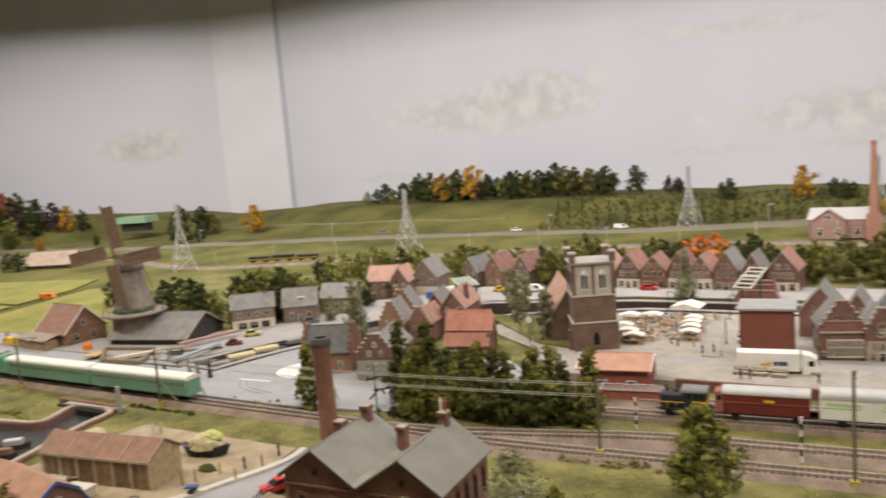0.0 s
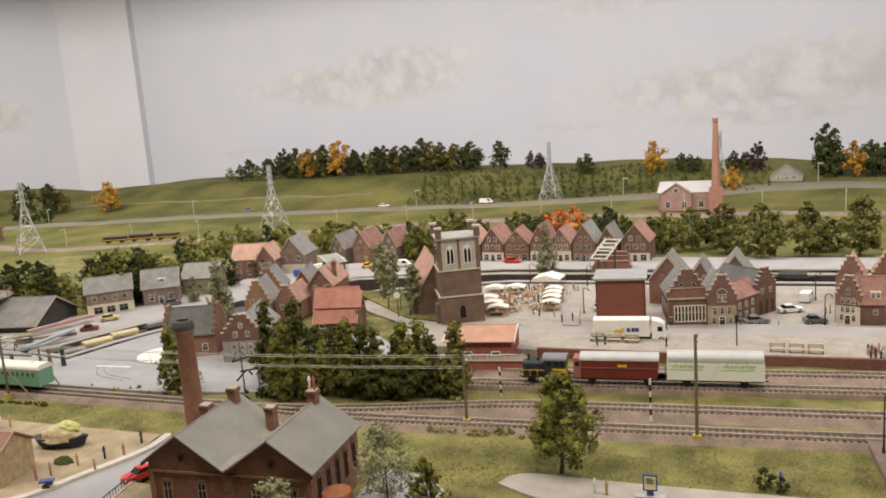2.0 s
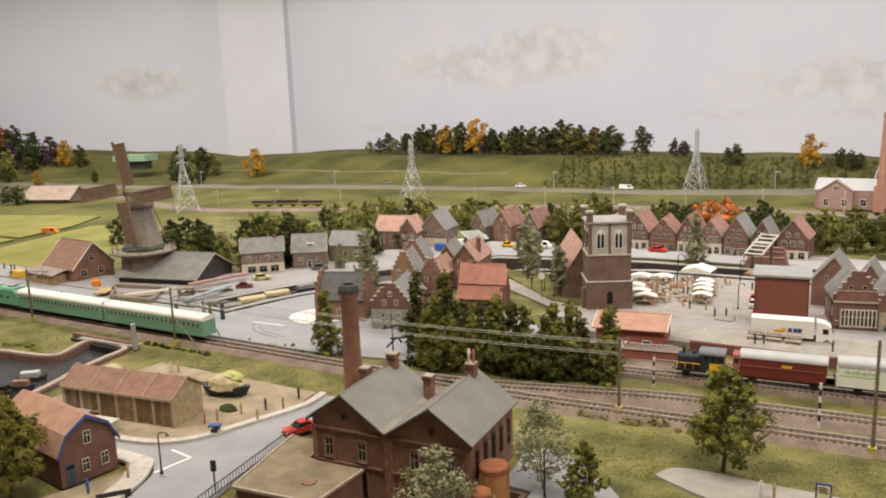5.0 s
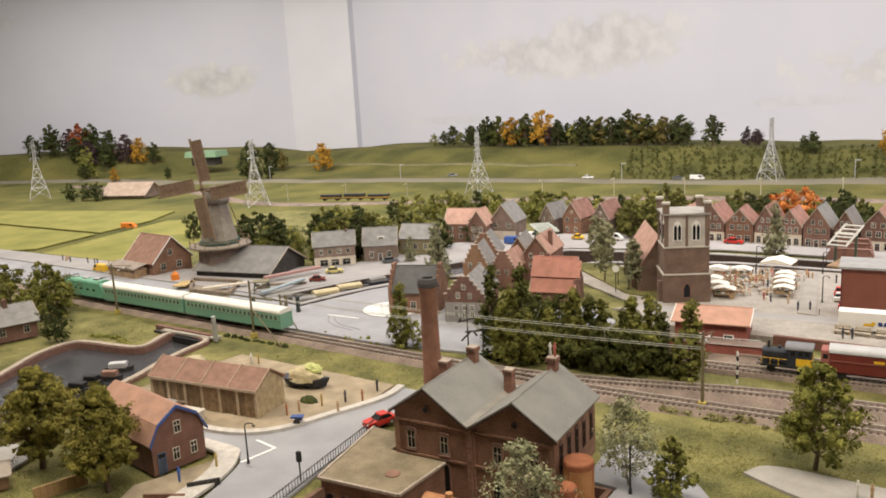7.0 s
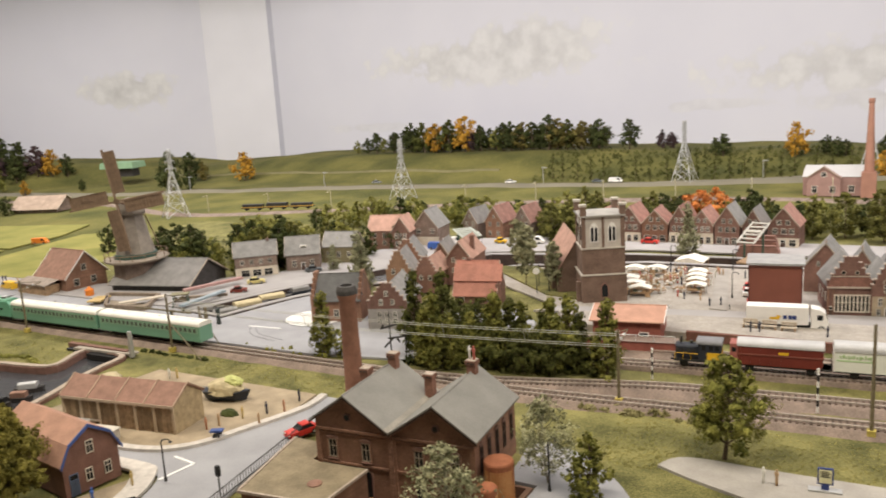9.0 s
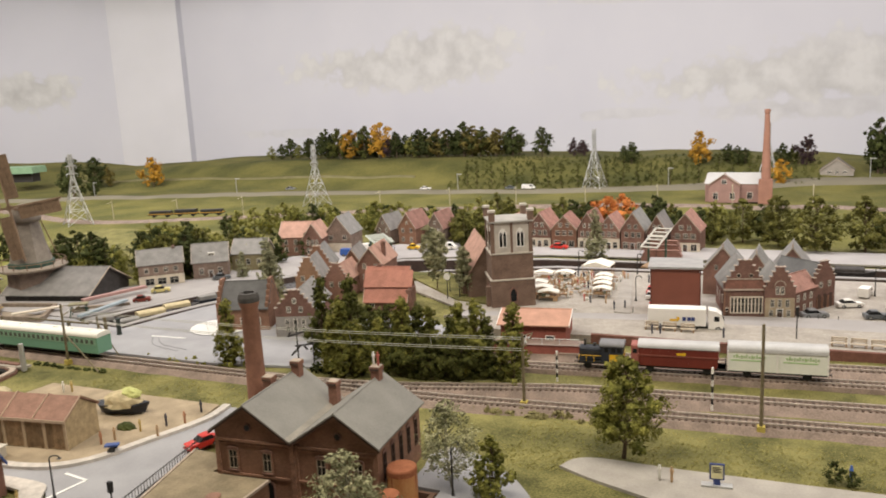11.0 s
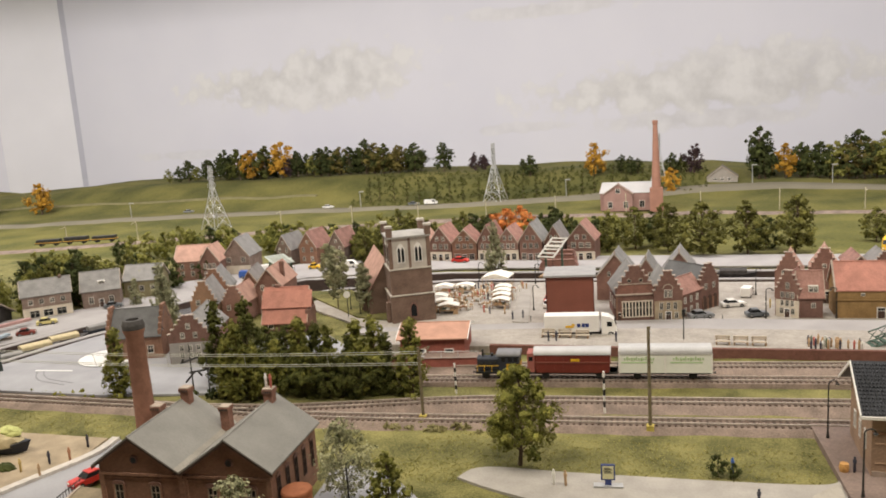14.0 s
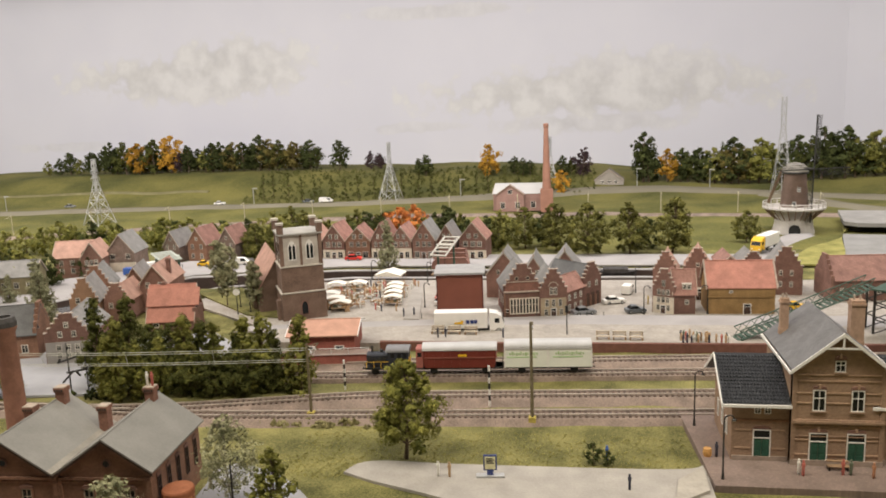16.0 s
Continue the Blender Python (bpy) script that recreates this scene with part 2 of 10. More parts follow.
def sky_paint():
    """The painted backdrop: pale lilac-grey sky with a few pale painted clouds."""
    m = bpy.data.materials.new("painted_sky")
    m.use_nodes = True
    n, l = m.node_tree.nodes, m.node_tree.links
    b = n["Principled BSDF"]
    b.inputs["Roughness"].default_value = 0.9
    b.inputs["Specular IOR Level"].default_value = 0.1
    geo, sep = n.new("ShaderNodeTexCoord"), n.new("ShaderNodeSeparateXYZ")
    l.new(geo.outputs["Object"], sep.inputs[0])

    def calc(op, a, c=0.0, d=0.0):
        k = n.new("ShaderNodeMath")
        k.operation = op
        for i, v in enumerate((a, c, d)):
            if isinstance(v, (int, float)):
                k.inputs[i].default_value = v
            else:
                l.new(v, k.inputs[i])
        return k.outputs[0]

    puff, wisp = n.new("ShaderNodeTexNoise"), n.new("ShaderNodeTexNoise")
    puff.inputs["Scale"].default_value, puff.inputs["Detail"].default_value, puff.inputs["Roughness"].default_value = 8.5, 6, 0.55
    wisp.inputs["Scale"].default_value, wisp.inputs["Detail"].default_value = 2.2, 3
    l.new(geo.outputs["Object"], puff.inputs["Vector"])
    l.new(geo.outputs["Object"], wisp.inputs["Vector"])
    total = None
    for cx, cz, rx, rz, strength in CLOUDS:
        dx = calc("DIVIDE", calc("SUBTRACT", sep.outputs[0], cx), rx)
        dz = calc("DIVIDE", calc("SUBTRACT", sep.outputs[2], cz), rz)
        r2 = calc("ADD", calc("MULTIPLY", dx, dx), calc("MULTIPLY", dz, dz))
        edge = calc("ADD", calc("MULTIPLY_ADD", calc("SQRT", r2), -0.75, 0.3), calc("MULTIPLY", puff.outputs["Fac"], 1.1))
        rng = n.new("ShaderNodeMapRange")
        rng.inputs["From Min"].default_value, rng.inputs["From Max"].default_value = 0.3, 0.52
        rng.interpolation_type = "SMOOTHSTEP"
        l.new(edge, rng.inputs["Value"])
        one = calc("MULTIPLY", rng.outputs[0], strength)
        total = one if total is None else calc("MAXIMUM", total, one)
    tone = n.new("ShaderNodeMix")
    tone.data_type = "RGBA"
    tone.inputs["A"].default_value, tone.inputs["B"].default_value = (0.47, 0.463, 0.45, 1), (0.68, 0.675, 0.66, 1)
    shade = n.new("ShaderNodeMapRange")
    shade.inputs["From Min"].default_value, shade.inputs["From Max"].default_value = 0.3, 0.65
    l.new(puff.outputs["Fac"], shade.inputs["Value"])
    l.new(shade.outputs[0], tone.inputs["Factor"])
    base = n.new("ShaderNodeMix")
    base.data_type = "RGBA"
    base.inputs["A"].default_value, base.inputs["B"].default_value = (0.6, 0.6, 0.66, 1), (0.68, 0.675, 0.72, 1)
    l.new(wisp.outputs["Fac"], base.inputs["Factor"])
    mix = n.new("ShaderNodeMix")
    mix.data_type = "RGBA"
    l.new(total, mix.inputs["Factor"])
    l.new(base.outputs["Result"], mix.inputs["A"])
    l.new(tone.outputs["Result"], mix.inputs["B"])
    l.new(mix.outputs["Result"], b.inputs["Base Color"])
    return m


CLOUDS = ((-2.2, 0.63, 1.15, 0.22, 0.8), (-1.95, 0.7, 0.7, 0.24, 0.75), (0.15, 0.46, 1.5, 0.22, 0.8), (0.35, 0.52, 1.0, 0.24, 0.7), (0.1, 0.3, 0.9, 0.1, 0.5), (-4.84, 0.6, 0.42, 0.2, 0.9),
          (-0.7, 0.93, 0.7, 0.06, 0.5), (-3.0, 0.25, 0.6, 0.05, 0.35), (-0.9, 0.3, 0.5, 0.05, 0.4), (-6.3, 1.1, 0.6, 0.1, 0.5), (1.9, 0.6, 0.6, 0.12, 0.4))
SKY = sky_paint()

# ---- mesh helpers ----


def box(bm, x0, x1, y0, y1, z0, z1):
    v = [bm.verts.new((x, y, z)) for z in (z0, z1) for y in (y0, y1) for x in (x0, x1)]
    for f in ((0, 2, 3, 1), (4, 5, 7, 6), (0, 1, 5, 4), (2, 6, 7, 3), (0, 4, 6, 2), (1, 3, 7, 5)):
        bm.faces.new([v[i] for i in f])
    return v


def prism(bm, pts, y0, y1):
    """A polygon of (x, z) pushed along y."""
    a = [bm.verts.new((x, y0, z)) for x, z in pts]
    c = [bm.verts.new((x, y1, z)) for x, z in pts]
    bm.faces.new(a)
    bm.faces.new(c[::-1])
    for i in range(len(pts)):
        j = (i + 1) % len(pts)
        bm.faces.new((a[j], a[i], c[i], c[j]))


def slab(bm, pts, z0, z1):
    """A polygon of (x, y) between two heights."""
    a = [bm.verts.new((x, y, z0)) for x, y in pts]
    c = [bm.verts.new((x, y, z1)) for x, y in pts]
    bm.faces.new(a[::-1])
    bm.faces.new(c)
    for i in range(len(pts)):
        j = (i + 1) % len(pts)
        bm.faces.new((a[i], a[j], c[j], c[i]))


def rod(bm, p, q, r0, r1=None, seg=6):
    """A round bar from p to q, tapering from r0 to r1."""
    p, q = Vector(p), Vector(q)
    r1 = r0 if r1 is None else r1
    turn = (q - p).to_track_quat("Z", "Y").to_matrix()
    rings = []
    for c, r in ((p, r0), (q, r1)):
        rings.append([bm.verts.new(c + turn @ Vector((r * math.cos(2 * math.pi * i / seg), r * math.sin(2 * math.pi * i / seg), 0))) for i in range(seg)])
    for i in range(seg):
        j = (i + 1) % seg
        bm.faces.new((rings[0][i], rings[0][j], rings[1][j], rings[1][i]))
    bm.faces.new(rings[0][::-1])
    bm.faces.new(rings[1])


def tube(bm, pts, r, seg=5):
    """A thin bent bar through the points, in one piece."""
    pts = [Vector(p) for p in pts]
    rings = []
    for i, p in enumerate(pts):
        way = pts[min(i + 1, len(pts) - 1)] - pts[max(i - 1, 0)]
        turn = way.to_track_quat("Z", "Y").to_matrix()
        rings.append([bm.verts.new(p + turn @ Vector((r * math.cos(2 * math.pi * k / seg), r * math.sin(2 * math.pi * k / seg), 0))) for k in range(seg)])
    for a, c in zip(rings, rings[1:]):
        for k in range(seg):
            bm.faces.new((a[k], a[(k + 1) % seg], c[(k + 1) % seg], c[k]))
    bm.faces.new(rings[0][::-1])
    bm.faces.new(rings[-1])


def lathe(bm, prof, seg=24, cx=0, cy=0):
    """A closed profile of (r, z), turned about the upright."""
    rings = [[bm.verts.new((cx + r * math.cos(2 * math.pi * i / seg), cy + r * math.sin(2 * math.pi * i / seg), z)) for i in range(seg)] for r, z in prof]
    for a, c in zip(rings, rings[1:]):
        for i in range(seg):
            j = (i + 1) % seg
            bm.faces.new((a[i], a[j], c[j], c[i]))
    bm.faces.new(rings[0][::-1])
    bm.faces.new(rings[-1])


def solid(name, bm, material, smooth=False):
    me = bpy.data.meshes.new(name)
    bmesh.ops.recalc_face_normals(bm, faces=bm.faces)
    bm.to_mesh(me)
    bm.free()
    me.materials.append(material)
    if smooth:
        for p in me.polygons:
            p.use_smooth = True
    return me


def part(name, bm, material, parent, label="", smooth=False):
    ob = new(name, bm if isinstance(bm, bpy.types.Mesh) else solid(name, bm, material, smooth))
    ob.parent = parent
    if label:
        ob["label"] = label
    return ob


def thing(name, m, label, category, group="", kind=""):
    ob = new(name)
    ob.empty_display_size = 0.01
    ob.matrix_world = m
    return tagged(ob, label, category, group, kind)


def one(name, bm, material, m, label, category, group="", kind="", smooth=False):
    ob = new(name, solid(name, bm, material, smooth))
    ob.matrix_world = m
    return tagged(ob, label, category, group, kind)


def at(x, y, z=0.0, rz=0.0):
    return pose(x, y, z, 0, 0, rz)


def smooth01(a, b, v):
    t = max(0.0, min(1.0, (v - a) / (b - a)))
    return t * t * (3 - 2 * t)


def inside(x, y, poly):
    hit = False
    for (x0, y0), (x1, y1) in zip(poly, poly[1:] + poly[:1]):
        if (y0 > y) != (y1 > y) and x < (x1 - x0) * (y - y0) / (y1 - y0) + x0:
            hit = not hit
    return hit


# ---- the room: painted backdrop, ceiling, walls ----
WALL = [(-8.6, 1.4), (-4.38, 4.42), (-3.88, 4.55), (1.4, 4.55), (4.6, 2.4)]
for i, (a, c) in enumerate(zip(WALL, WALL[1:])):
    bm = bmesh.new()
    nx, ny = (c[1] - a[1]), -(c[0] - a[0])
    s = 0.03 / math.hypot(nx, ny)
    slab(bm, [a, c, (c[0] - nx * s, c[1] - ny * s), (a[0] - nx * s, a[1] - ny * s)], -0.2, 1.95)
    # The narrow panel's paint is lighter, in place of the light it catches.
    one("backdrop_%d" % (i + 1), bm, mat("lit_strip_paint", (0.72, 0.715, 0.745), 0.9, 0.03, 0.3) if i == 1 else SKY, Matrix(), "narrow plain backdrop panel painted lighter for the light it catches" if i == 1 else "pale painted sky backdrop panel with soft clouds", "backdrop", kind="structure")
# Thin grey strip that draws the corner shadow where two panels meet.
bm = bmesh.new()
slab(bm, [(-0.024, -0.004), (0.024, -0.004), (0.026, 0.0), (0.026, 0.02), (-0.026, 0.02), (-0.026, 0.0)], -0.1, 1.95)
one("trim_3", bm, mat("joint_shade", (0.47, 0.47, 0.53), 0.95, 0.05, 0.1), at(-3.865, 4.553), "flat grey strip standing in for shade at a backdrop joint", "batten", kind="structure")
for i, (a, c) in enumerate((((-7.0, 1.0), (-4.2, 3.2)), ((-4.2, 3.2), (4.5, 3.2)))):
    ribbon_m = bmesh.new()
    slab(ribbon_m, [a, c, (c[0], c[1] + 0.03), (a[0], a[1] + 0.03)], 1.5, 1.95)
    one("pelmet_%d" % (i + 1), ribbon_m, mat("pelmet_board", (0.3, 0.28, 0.26), 0.8, 0.1, 0.1), Matrix(), "long grey board hung from the ceiling before the lamps", "pelmet", kind="structure")
bm = bmesh.new()
slab(bm, [(-8.7, -2.2), (4.7, -2.2), (4.7, 4.7), (-8.7, 4.7)], 1.96, 2.0)
one("ceiling", bm, mat("ceiling_paint", (0.25, 0.24, 0.23), 0.9, 0.05, 0.3), Matrix(), "plain dull grey ceiling of the exhibition room", "ceiling", kind="structure")
bm = bmesh.new()
slab(bm, [(-8.7, -2.25), (4.7, -2.25), (4.7, -2.2), (-8.7, -2.2)], -0.95, 1.95)
one("wall_south", bm, mat("room_wall_paint", (0.4, 0.38, 0.36), 0.9, 0.05, 0.3), Matrix(), "plain grey wall behind the visitors' aisle", "wall", kind="structure")
bm = bmesh.new()
slab(bm, [(-8.7, -2.2), (4.7, -2.2), (4.7, 0.2), (-8.7, 0.2)], -0.99, -0.95)
one("floor", bm, mat("room_floor", (0.2, 0.17, 0.15), 0.6, 0.1, 0.3), Matrix(), "dark floor of the visitors' aisle", "floor", kind="structure")

# ---- ground ----


def bend(pts, steps=6):
    """A smooth line through the points (Catmull-Rom)."""
    out = []
    for i in range(len(pts) - 1):
        p0, p1, p2, p3 = (Vector((*pts[max(0, min(len(pts) - 1, j))], 0)) for j in (i - 1, i, i + 1, i + 2))
        for s in range(steps):
            t = s / steps
            v = 0.5 * (2 * p1 + (p2 - p0) * t + (2 * p0 - 5 * p1 + 4 * p2 - p3) * t * t + (3 * p1 - p0 - 3 * p2 + p3) * t ** 3)
            out.append((v.x, v.y))
    return out + [tuple(pts[-1])]


BASIN = [(-1.39, 0.36), (-1.43, 0.58), (-1.478, 0.685), (-1.528, 0.775), (-1.535, 0.85), (-1.49, 0.871), (-1.43, 0.879), (-1.372, 0.9), (-1.395, 0.985), (-1.29, 0.985), (-1.272, 0.92), (-1.258, 0.857), (-1.232, 0.782), (-1.205, 0.662), (-1.165, 0.5), (-1.18, 0.36)]
CANALPOLY = [(-1.41, 1.275), (-1.375, 1.38), (-1.345, 1.46), (-1.3, 1.56), (-1.19, 1.78), (-0.99, 1.995), (-0.6, 2.075), (0.36, 2.085), (0.36, 1.995), (-0.55, 1.985), (-0.85, 1.88), (-1.06, 1.68), (-1.2, 1.53), (-1.245, 1.44), (-1.275, 1.36), (-1.3, 1.26)]


BASIN = [p for p in bend(BASIN + BASIN[:1], 4)][:-1]


def wall_gap(x, y):
    """Distance to the nearest backdrop panel."""
    best = 9.0
    for (x0, y0), (x1, y1) in zip(WALL, WALL[1:]):
        dx, dy = x1 - x0, y1 - y0
        k = max(0, min(1, ((x - x0) * dx + (y - y0) * dy) / (dx * dx + dy * dy)))
        best = min(best, math.hypot(x - x0 - k * dx, y - y0 - k * dy))
    return best


CREST = ((-9, 0.15), (-5.4, 0.155), (-4.7, 0.115), (-4.25, 0.06), (-3.9, 0.075), (-3.4, 0.105), (-1.6, 0.105), (-0.4, 0.095), (0.05, 0.074), (0.4, 0.055), (0.75, 0.035), (1.3, 0.06), (5, 0.06))


def height(x, y):
    g = wall_gap(x, y)
    top = CREST[0][1]
    for (x0, z0), (x1, z1) in zip(CREST, CREST[1:]):
        if x0 <= x <= x1:
            k = smooth01(x0, x1, x)
            top = z0 + (z1 - z0) * k
    k = smooth01(-4.0, -4.8, x)
    z = top * smooth01(0.98 - 0.3 * k, 0.42 - 0.16 * k, g)
    if y < 3.0:
        z += 0.0016 * noise.noise(Vector((x * 12, y * 12, 0))) - 0.0005
    else:
        z += 0.008 * noise.noise(Vector((x * 4, y * 4, 0)))
    return z


def sheet(name, xs, ys, material, skip=(), **tags):
    verts, faces, index = [], [], {}
    for j, y in enumerate(ys):
        for i, x in enumerate(xs):
            verts.append((x, y, height(x, y)))
    w = len(xs)
    for j in range(len(ys) - 1):
        for i in range(w - 1):
            cx, cy = (xs[i] + xs[i + 1]) / 2, (ys[j] + ys[j + 1]) / 2
            if any(inside(cx, cy, p) for p in skip):
                continue
            faces.append((j * w + i, j * w + i + 1, (j + 1) * w + i + 1, (j + 1) * w + i))
    me = bpy.data.meshes.new(name)
    me.from_pydata(verts, [], faces)
    me.materials.append(material)
    me.materials.append(FARGRASS)
    for p in me.polygons:
        p.use_smooth = True
        if p.center.y > 2.38 or p.center.x < -2.5:
            p.material_index = 1
    return tagged(new(name, me), **tags)


xs = [-8.5 + 0.12 * i for i in range(50)] + [-2.5 + 0.0125 * i for i in range(265)] + [0.8125 + 0.1 * i for i in range(38)]
ys = [0.15 + 0.0125 * i for i in range(180)] + [2.4 + 0.07 * i for i in range(32)]
WORKPIT = [(-0.675, 0.4), (-0.375, 0.4), (-0.375, 0.8), (-0.675, 0.8)]
sheet("ground", xs, ys, GRASS, (BASIN, CANALPOLY, WORKPIT), label="modelled ground covered with olive grass flock", category="ground", kind="structure")


def patch(name, pts, material, z, label, category, thick=0.004):
    bm = bmesh.new()
    slab(bm, pts, z - thick, z)
    return one(name, bm, material, Matrix(), label, category, kind="structure")


def flat(name, poly, material, z, label, category):
    bm = bmesh.new()
    bm.faces.new([bm.verts.new((x, y, z)) for x, y in poly])
    return one(name, bm, material, Matrix(), label, category, kind="structure")


def ribbon(name, pts, width, z0, z1, material, label, category, closed=False):
    """A strip of that width along a line of (x, y)."""
    bm = bmesh.new()
    k = len(pts)
    sides = []
    for i, (x, y) in enumerate(pts):
        a = pts[(i - 1) % k] if closed or i else pts[i]
        c = pts[(i + 1) % k] if closed or i < k - 1 else pts[i]
        dx, dy = c[0] - a[0], c[1] - a[1]
        s = width / 2 / max(1e-6, math.hypot(dx, dy))
        sides.append([bm.verts.new((x + s * dy * e, y - s * dx * e, z)) for e, z in ((-1, z0), (-1, z1), (1, z1), (1, z0))])
    for i in range(k if closed else k - 1):
        a, c = sides[i], sides[(i + 1) % k]
        for j in range(4):
            bm.faces.new((a[j], a[(j + 1) % 4], c[(j + 1) % 4], c[j]))
    if not closed:
        bm.faces.new(sides[0])
        bm.faces.new(sides[-1][::-1])
    return one(name, bm, material, Matrix(), label, category, kind="structure")


flat("water_1", BASIN, WATER, -0.008, "dark still water of a small harbour basin", "water")
flat("water_2", CANALPOLY[:5] + CANALPOLY[11:], CANAL, -0.008, "grey still water of the town canal", "water")
flat("water_3", CANALPOLY[4:12], WATER, -0.028, "dark still water between the town canal walls", "water")
# Solid near-black block in place of the shade inside the culvert.
bm = bmesh.new()
box(bm, -1.375, -1.295, 0.97, 0.978, -0.007, 0.0045)
one("culvert", bm, mat("opening_shade", (0.015, 0.013, 0.012), 0.9, 0.2, 0.02), Matrix(), "dark block standing in for shade in the culvert mouth", "culvert", kind="structure")
bm = bmesh.new()
slab(bm, [(-1.425, 0.98), (-1.27, 0.99), (-1.27, 1.008), (-1.425, 0.998)], 0.0045, 0.0085)
one("bridge_slab", bm, mat("pale_concrete", (0.36, 0.32, 0.27), 0.9, 0.2, 0.01), Matrix(), "pale concrete slab of the railway bridge over the harbour inlet", "bridge", kind="structure")
ribbon("quay_1", BASIN, 0.016, -0.05, 0.0045, mat("quay_stone", (0.2, 0.11, 0.085), 0.9, 0.25, 0.01), "brick quay wall with a pale coping round the harbour basin", "quay wall", True)
ribbon("trim_1", BASIN, 0.011, 0.005, 0.0075, COPING, "pale stone coping along the harbour quay", "coping", True)
ribbon("quay_2", CANALPOLY, 0.022, -0.04, 0.0055, mat("quay_dark", (0.075, 0.052, 0.044), 0.8, 0.2, 0.02), "dark quay wall along the town canal", "quay wall", True)
ribbon("trim_2", CANALPOLY, 0.018, 0.006, 0.0078, ROAD_PALE, "pale paved edge of the canal quay", "coping", True)

# sunken yard of the brick works
bm = bmesh.new()
slab(bm, WORKPIT, -0.046, -0.042)
one("ground_5", bm, mat("yard_gravel", (0.27, 0.225, 0.165), 0.95, 0.25, 0.02, 0.6), Matrix(), "bare gravel of the sunken works yard", "yard", kind="structure")
ribbon("wall_yard", WORKPIT, 0.008, -0.046, 0.003, mat("yard_wall_brick", (0.2, 0.12, 0.085), 0.9, 0.2, 0.01), "low brick retaining wall round the works yard", "retaining wall", True)

# streets and open places
patch("road_1", bend([(-0.688, 0.3), (-0.689, 0.56), (-0.708, 0.70), (-0.725, 0.83), (-0.735, 0.95)]) + bend([(-0.79, 0.95), (-0.785, 0.90), (-0.815, 0.815), (-0.85, 0.735), (-0.92, 0.70), (-1.12, 0.695), (-1.12, 0.60), (-0.96, 0.66), (-0.84, 0.66), (-0.795, 0.6), (-0.76, 0.45), (-0.76, 0.3)]), ROAD, 0.0045, "smooth grey asphalt road with a bend beside the brick works", "road")
patch("road_2", bend([(-0.1, 0.3), (-0.14, 0.6), (-0.25, 0.80), (-0.31, 0.875), (-0.35, 0.905), (-0.4, 0.92)]) + [(-0.42, 0.90), (-0.413, 0.86), (-0.41, 0.808), (-0.368, 0.806), (-0.368, 0.3)], ROAD, 0.0045, "grey asphalt lane between the brick works and the grass", "road")
patch("path", bend([(-0.255, 0.912), (-0.225, 0.945), (-0.1, 0.945), (0.14, 0.952), (0.185, 0.97)]) + [(0.185, 0.7), (-0.05, 0.7)] + bend([(-0.05, 0.82), (-0.13, 0.86), (-0.21, 0.89), (-0.255, 0.912)]), PATHWAY, 0.0032, "pale smooth path in the grass before the station", "path")
patch("ground_4", [(-0.885, 0.535), (-0.84, 0.655), (-0.805, 0.6), (-0.79, 0.505), (-0.855, 0.475)], EARTH, 0.0045, "bare sandy forecourt before the brick house", "forecourt")
patch("pavement_1", bend([(-0.93, 0.70), (-0.86, 0.715), (-0.825, 0.785), (-0.795, 0.87), (-0.80, 0.95)]) + [(-1.15, 0.95), (-1.18, 0.72)], EARTH, 0.006, "sandy yard with pale kerb beside the sheds", "yard")
ribbon("kerb_1", bend([(-1.1, 0.692), (-0.93, 0.693), (-0.85, 0.728), (-0.812, 0.81), (-0.782, 0.895), (-0.785, 0.95)]), 0.012, 0, 0.009, KERB, "pale stone kerb along the road bend", "kerb")
patch("pavement_2", bend([(-0.995, 0.66), (-0.86, 0.668), (-0.825, 0.65), (-0.795, 0.59), (-0.775, 0.45)]) + bend([(-0.805, 0.45), (-0.822, 0.58), (-0.85, 0.632), (-0.875, 0.645), (-0.98, 0.642)]), KERB, 0.008, "pale pavement round the corner of a brick house", "pavement")
patch("road_3", [(-3.2, 1.13), (-1.8, 1.115), (-1.45, 1.105), (-1.2, 1.115), (-0.95, 1.115), (-0.72, 1.15), (-0.6, 1.3), (-0.62, 1.42), (-0.7, 1.5), (-0.84, 1.44), (-0.98, 1.42), (-1.19, 1.52), (-1.235, 1.44), (-1.29, 1.25), (-1.42, 1.265), (-1.5, 1.3), (-1.86, 1.33), (-3.2, 1.34)], ROAD, 0.0045, "wide grey asphalt street along the railway", "road")
patch("road_4", [(-3.2, 1.29), (-1.78, 1.285), (-1.45, 1.285), (-1.385, 1.39), (-1.355, 1.47), (-1.31, 1.565), (-1.2, 1.79), (-1.0, 2.02), (-0.61, 2.13), (0.7, 2.14), (0.75, 2.27), (-0.7, 2.3), (-1.1, 2.22), (-1.35, 1.98), (-1.46, 1.66), (-1.6, 1.53), (-1.9, 1.4), (-3.2, 1.36)], ROAD_PALE, 0.0075, "pale street along the far side of the canal", "road")
patch("pavement_3", [(-0.66, 1.50), (-0.3, 1.555), (0.0, 1.60), (0.75, 1.60), (0.75, 1.97), (-0.53, 1.968), (-0.84, 1.86), (-0.86, 1.72), (-0.62, 1.54)], PAVING, 0.005, "pale paved market square and town street", "paving")
patch("road_5", [(-0.62, 1.495), (-0.25, 1.535), (0.05, 1.55), (0.9, 1.555), (0.9, 1.64), (0.05, 1.635), (-0.3, 1.585), (-0.64, 1.53)], ROAD_PALE, 0.0085, "pale grey main street before the town houses", "road")
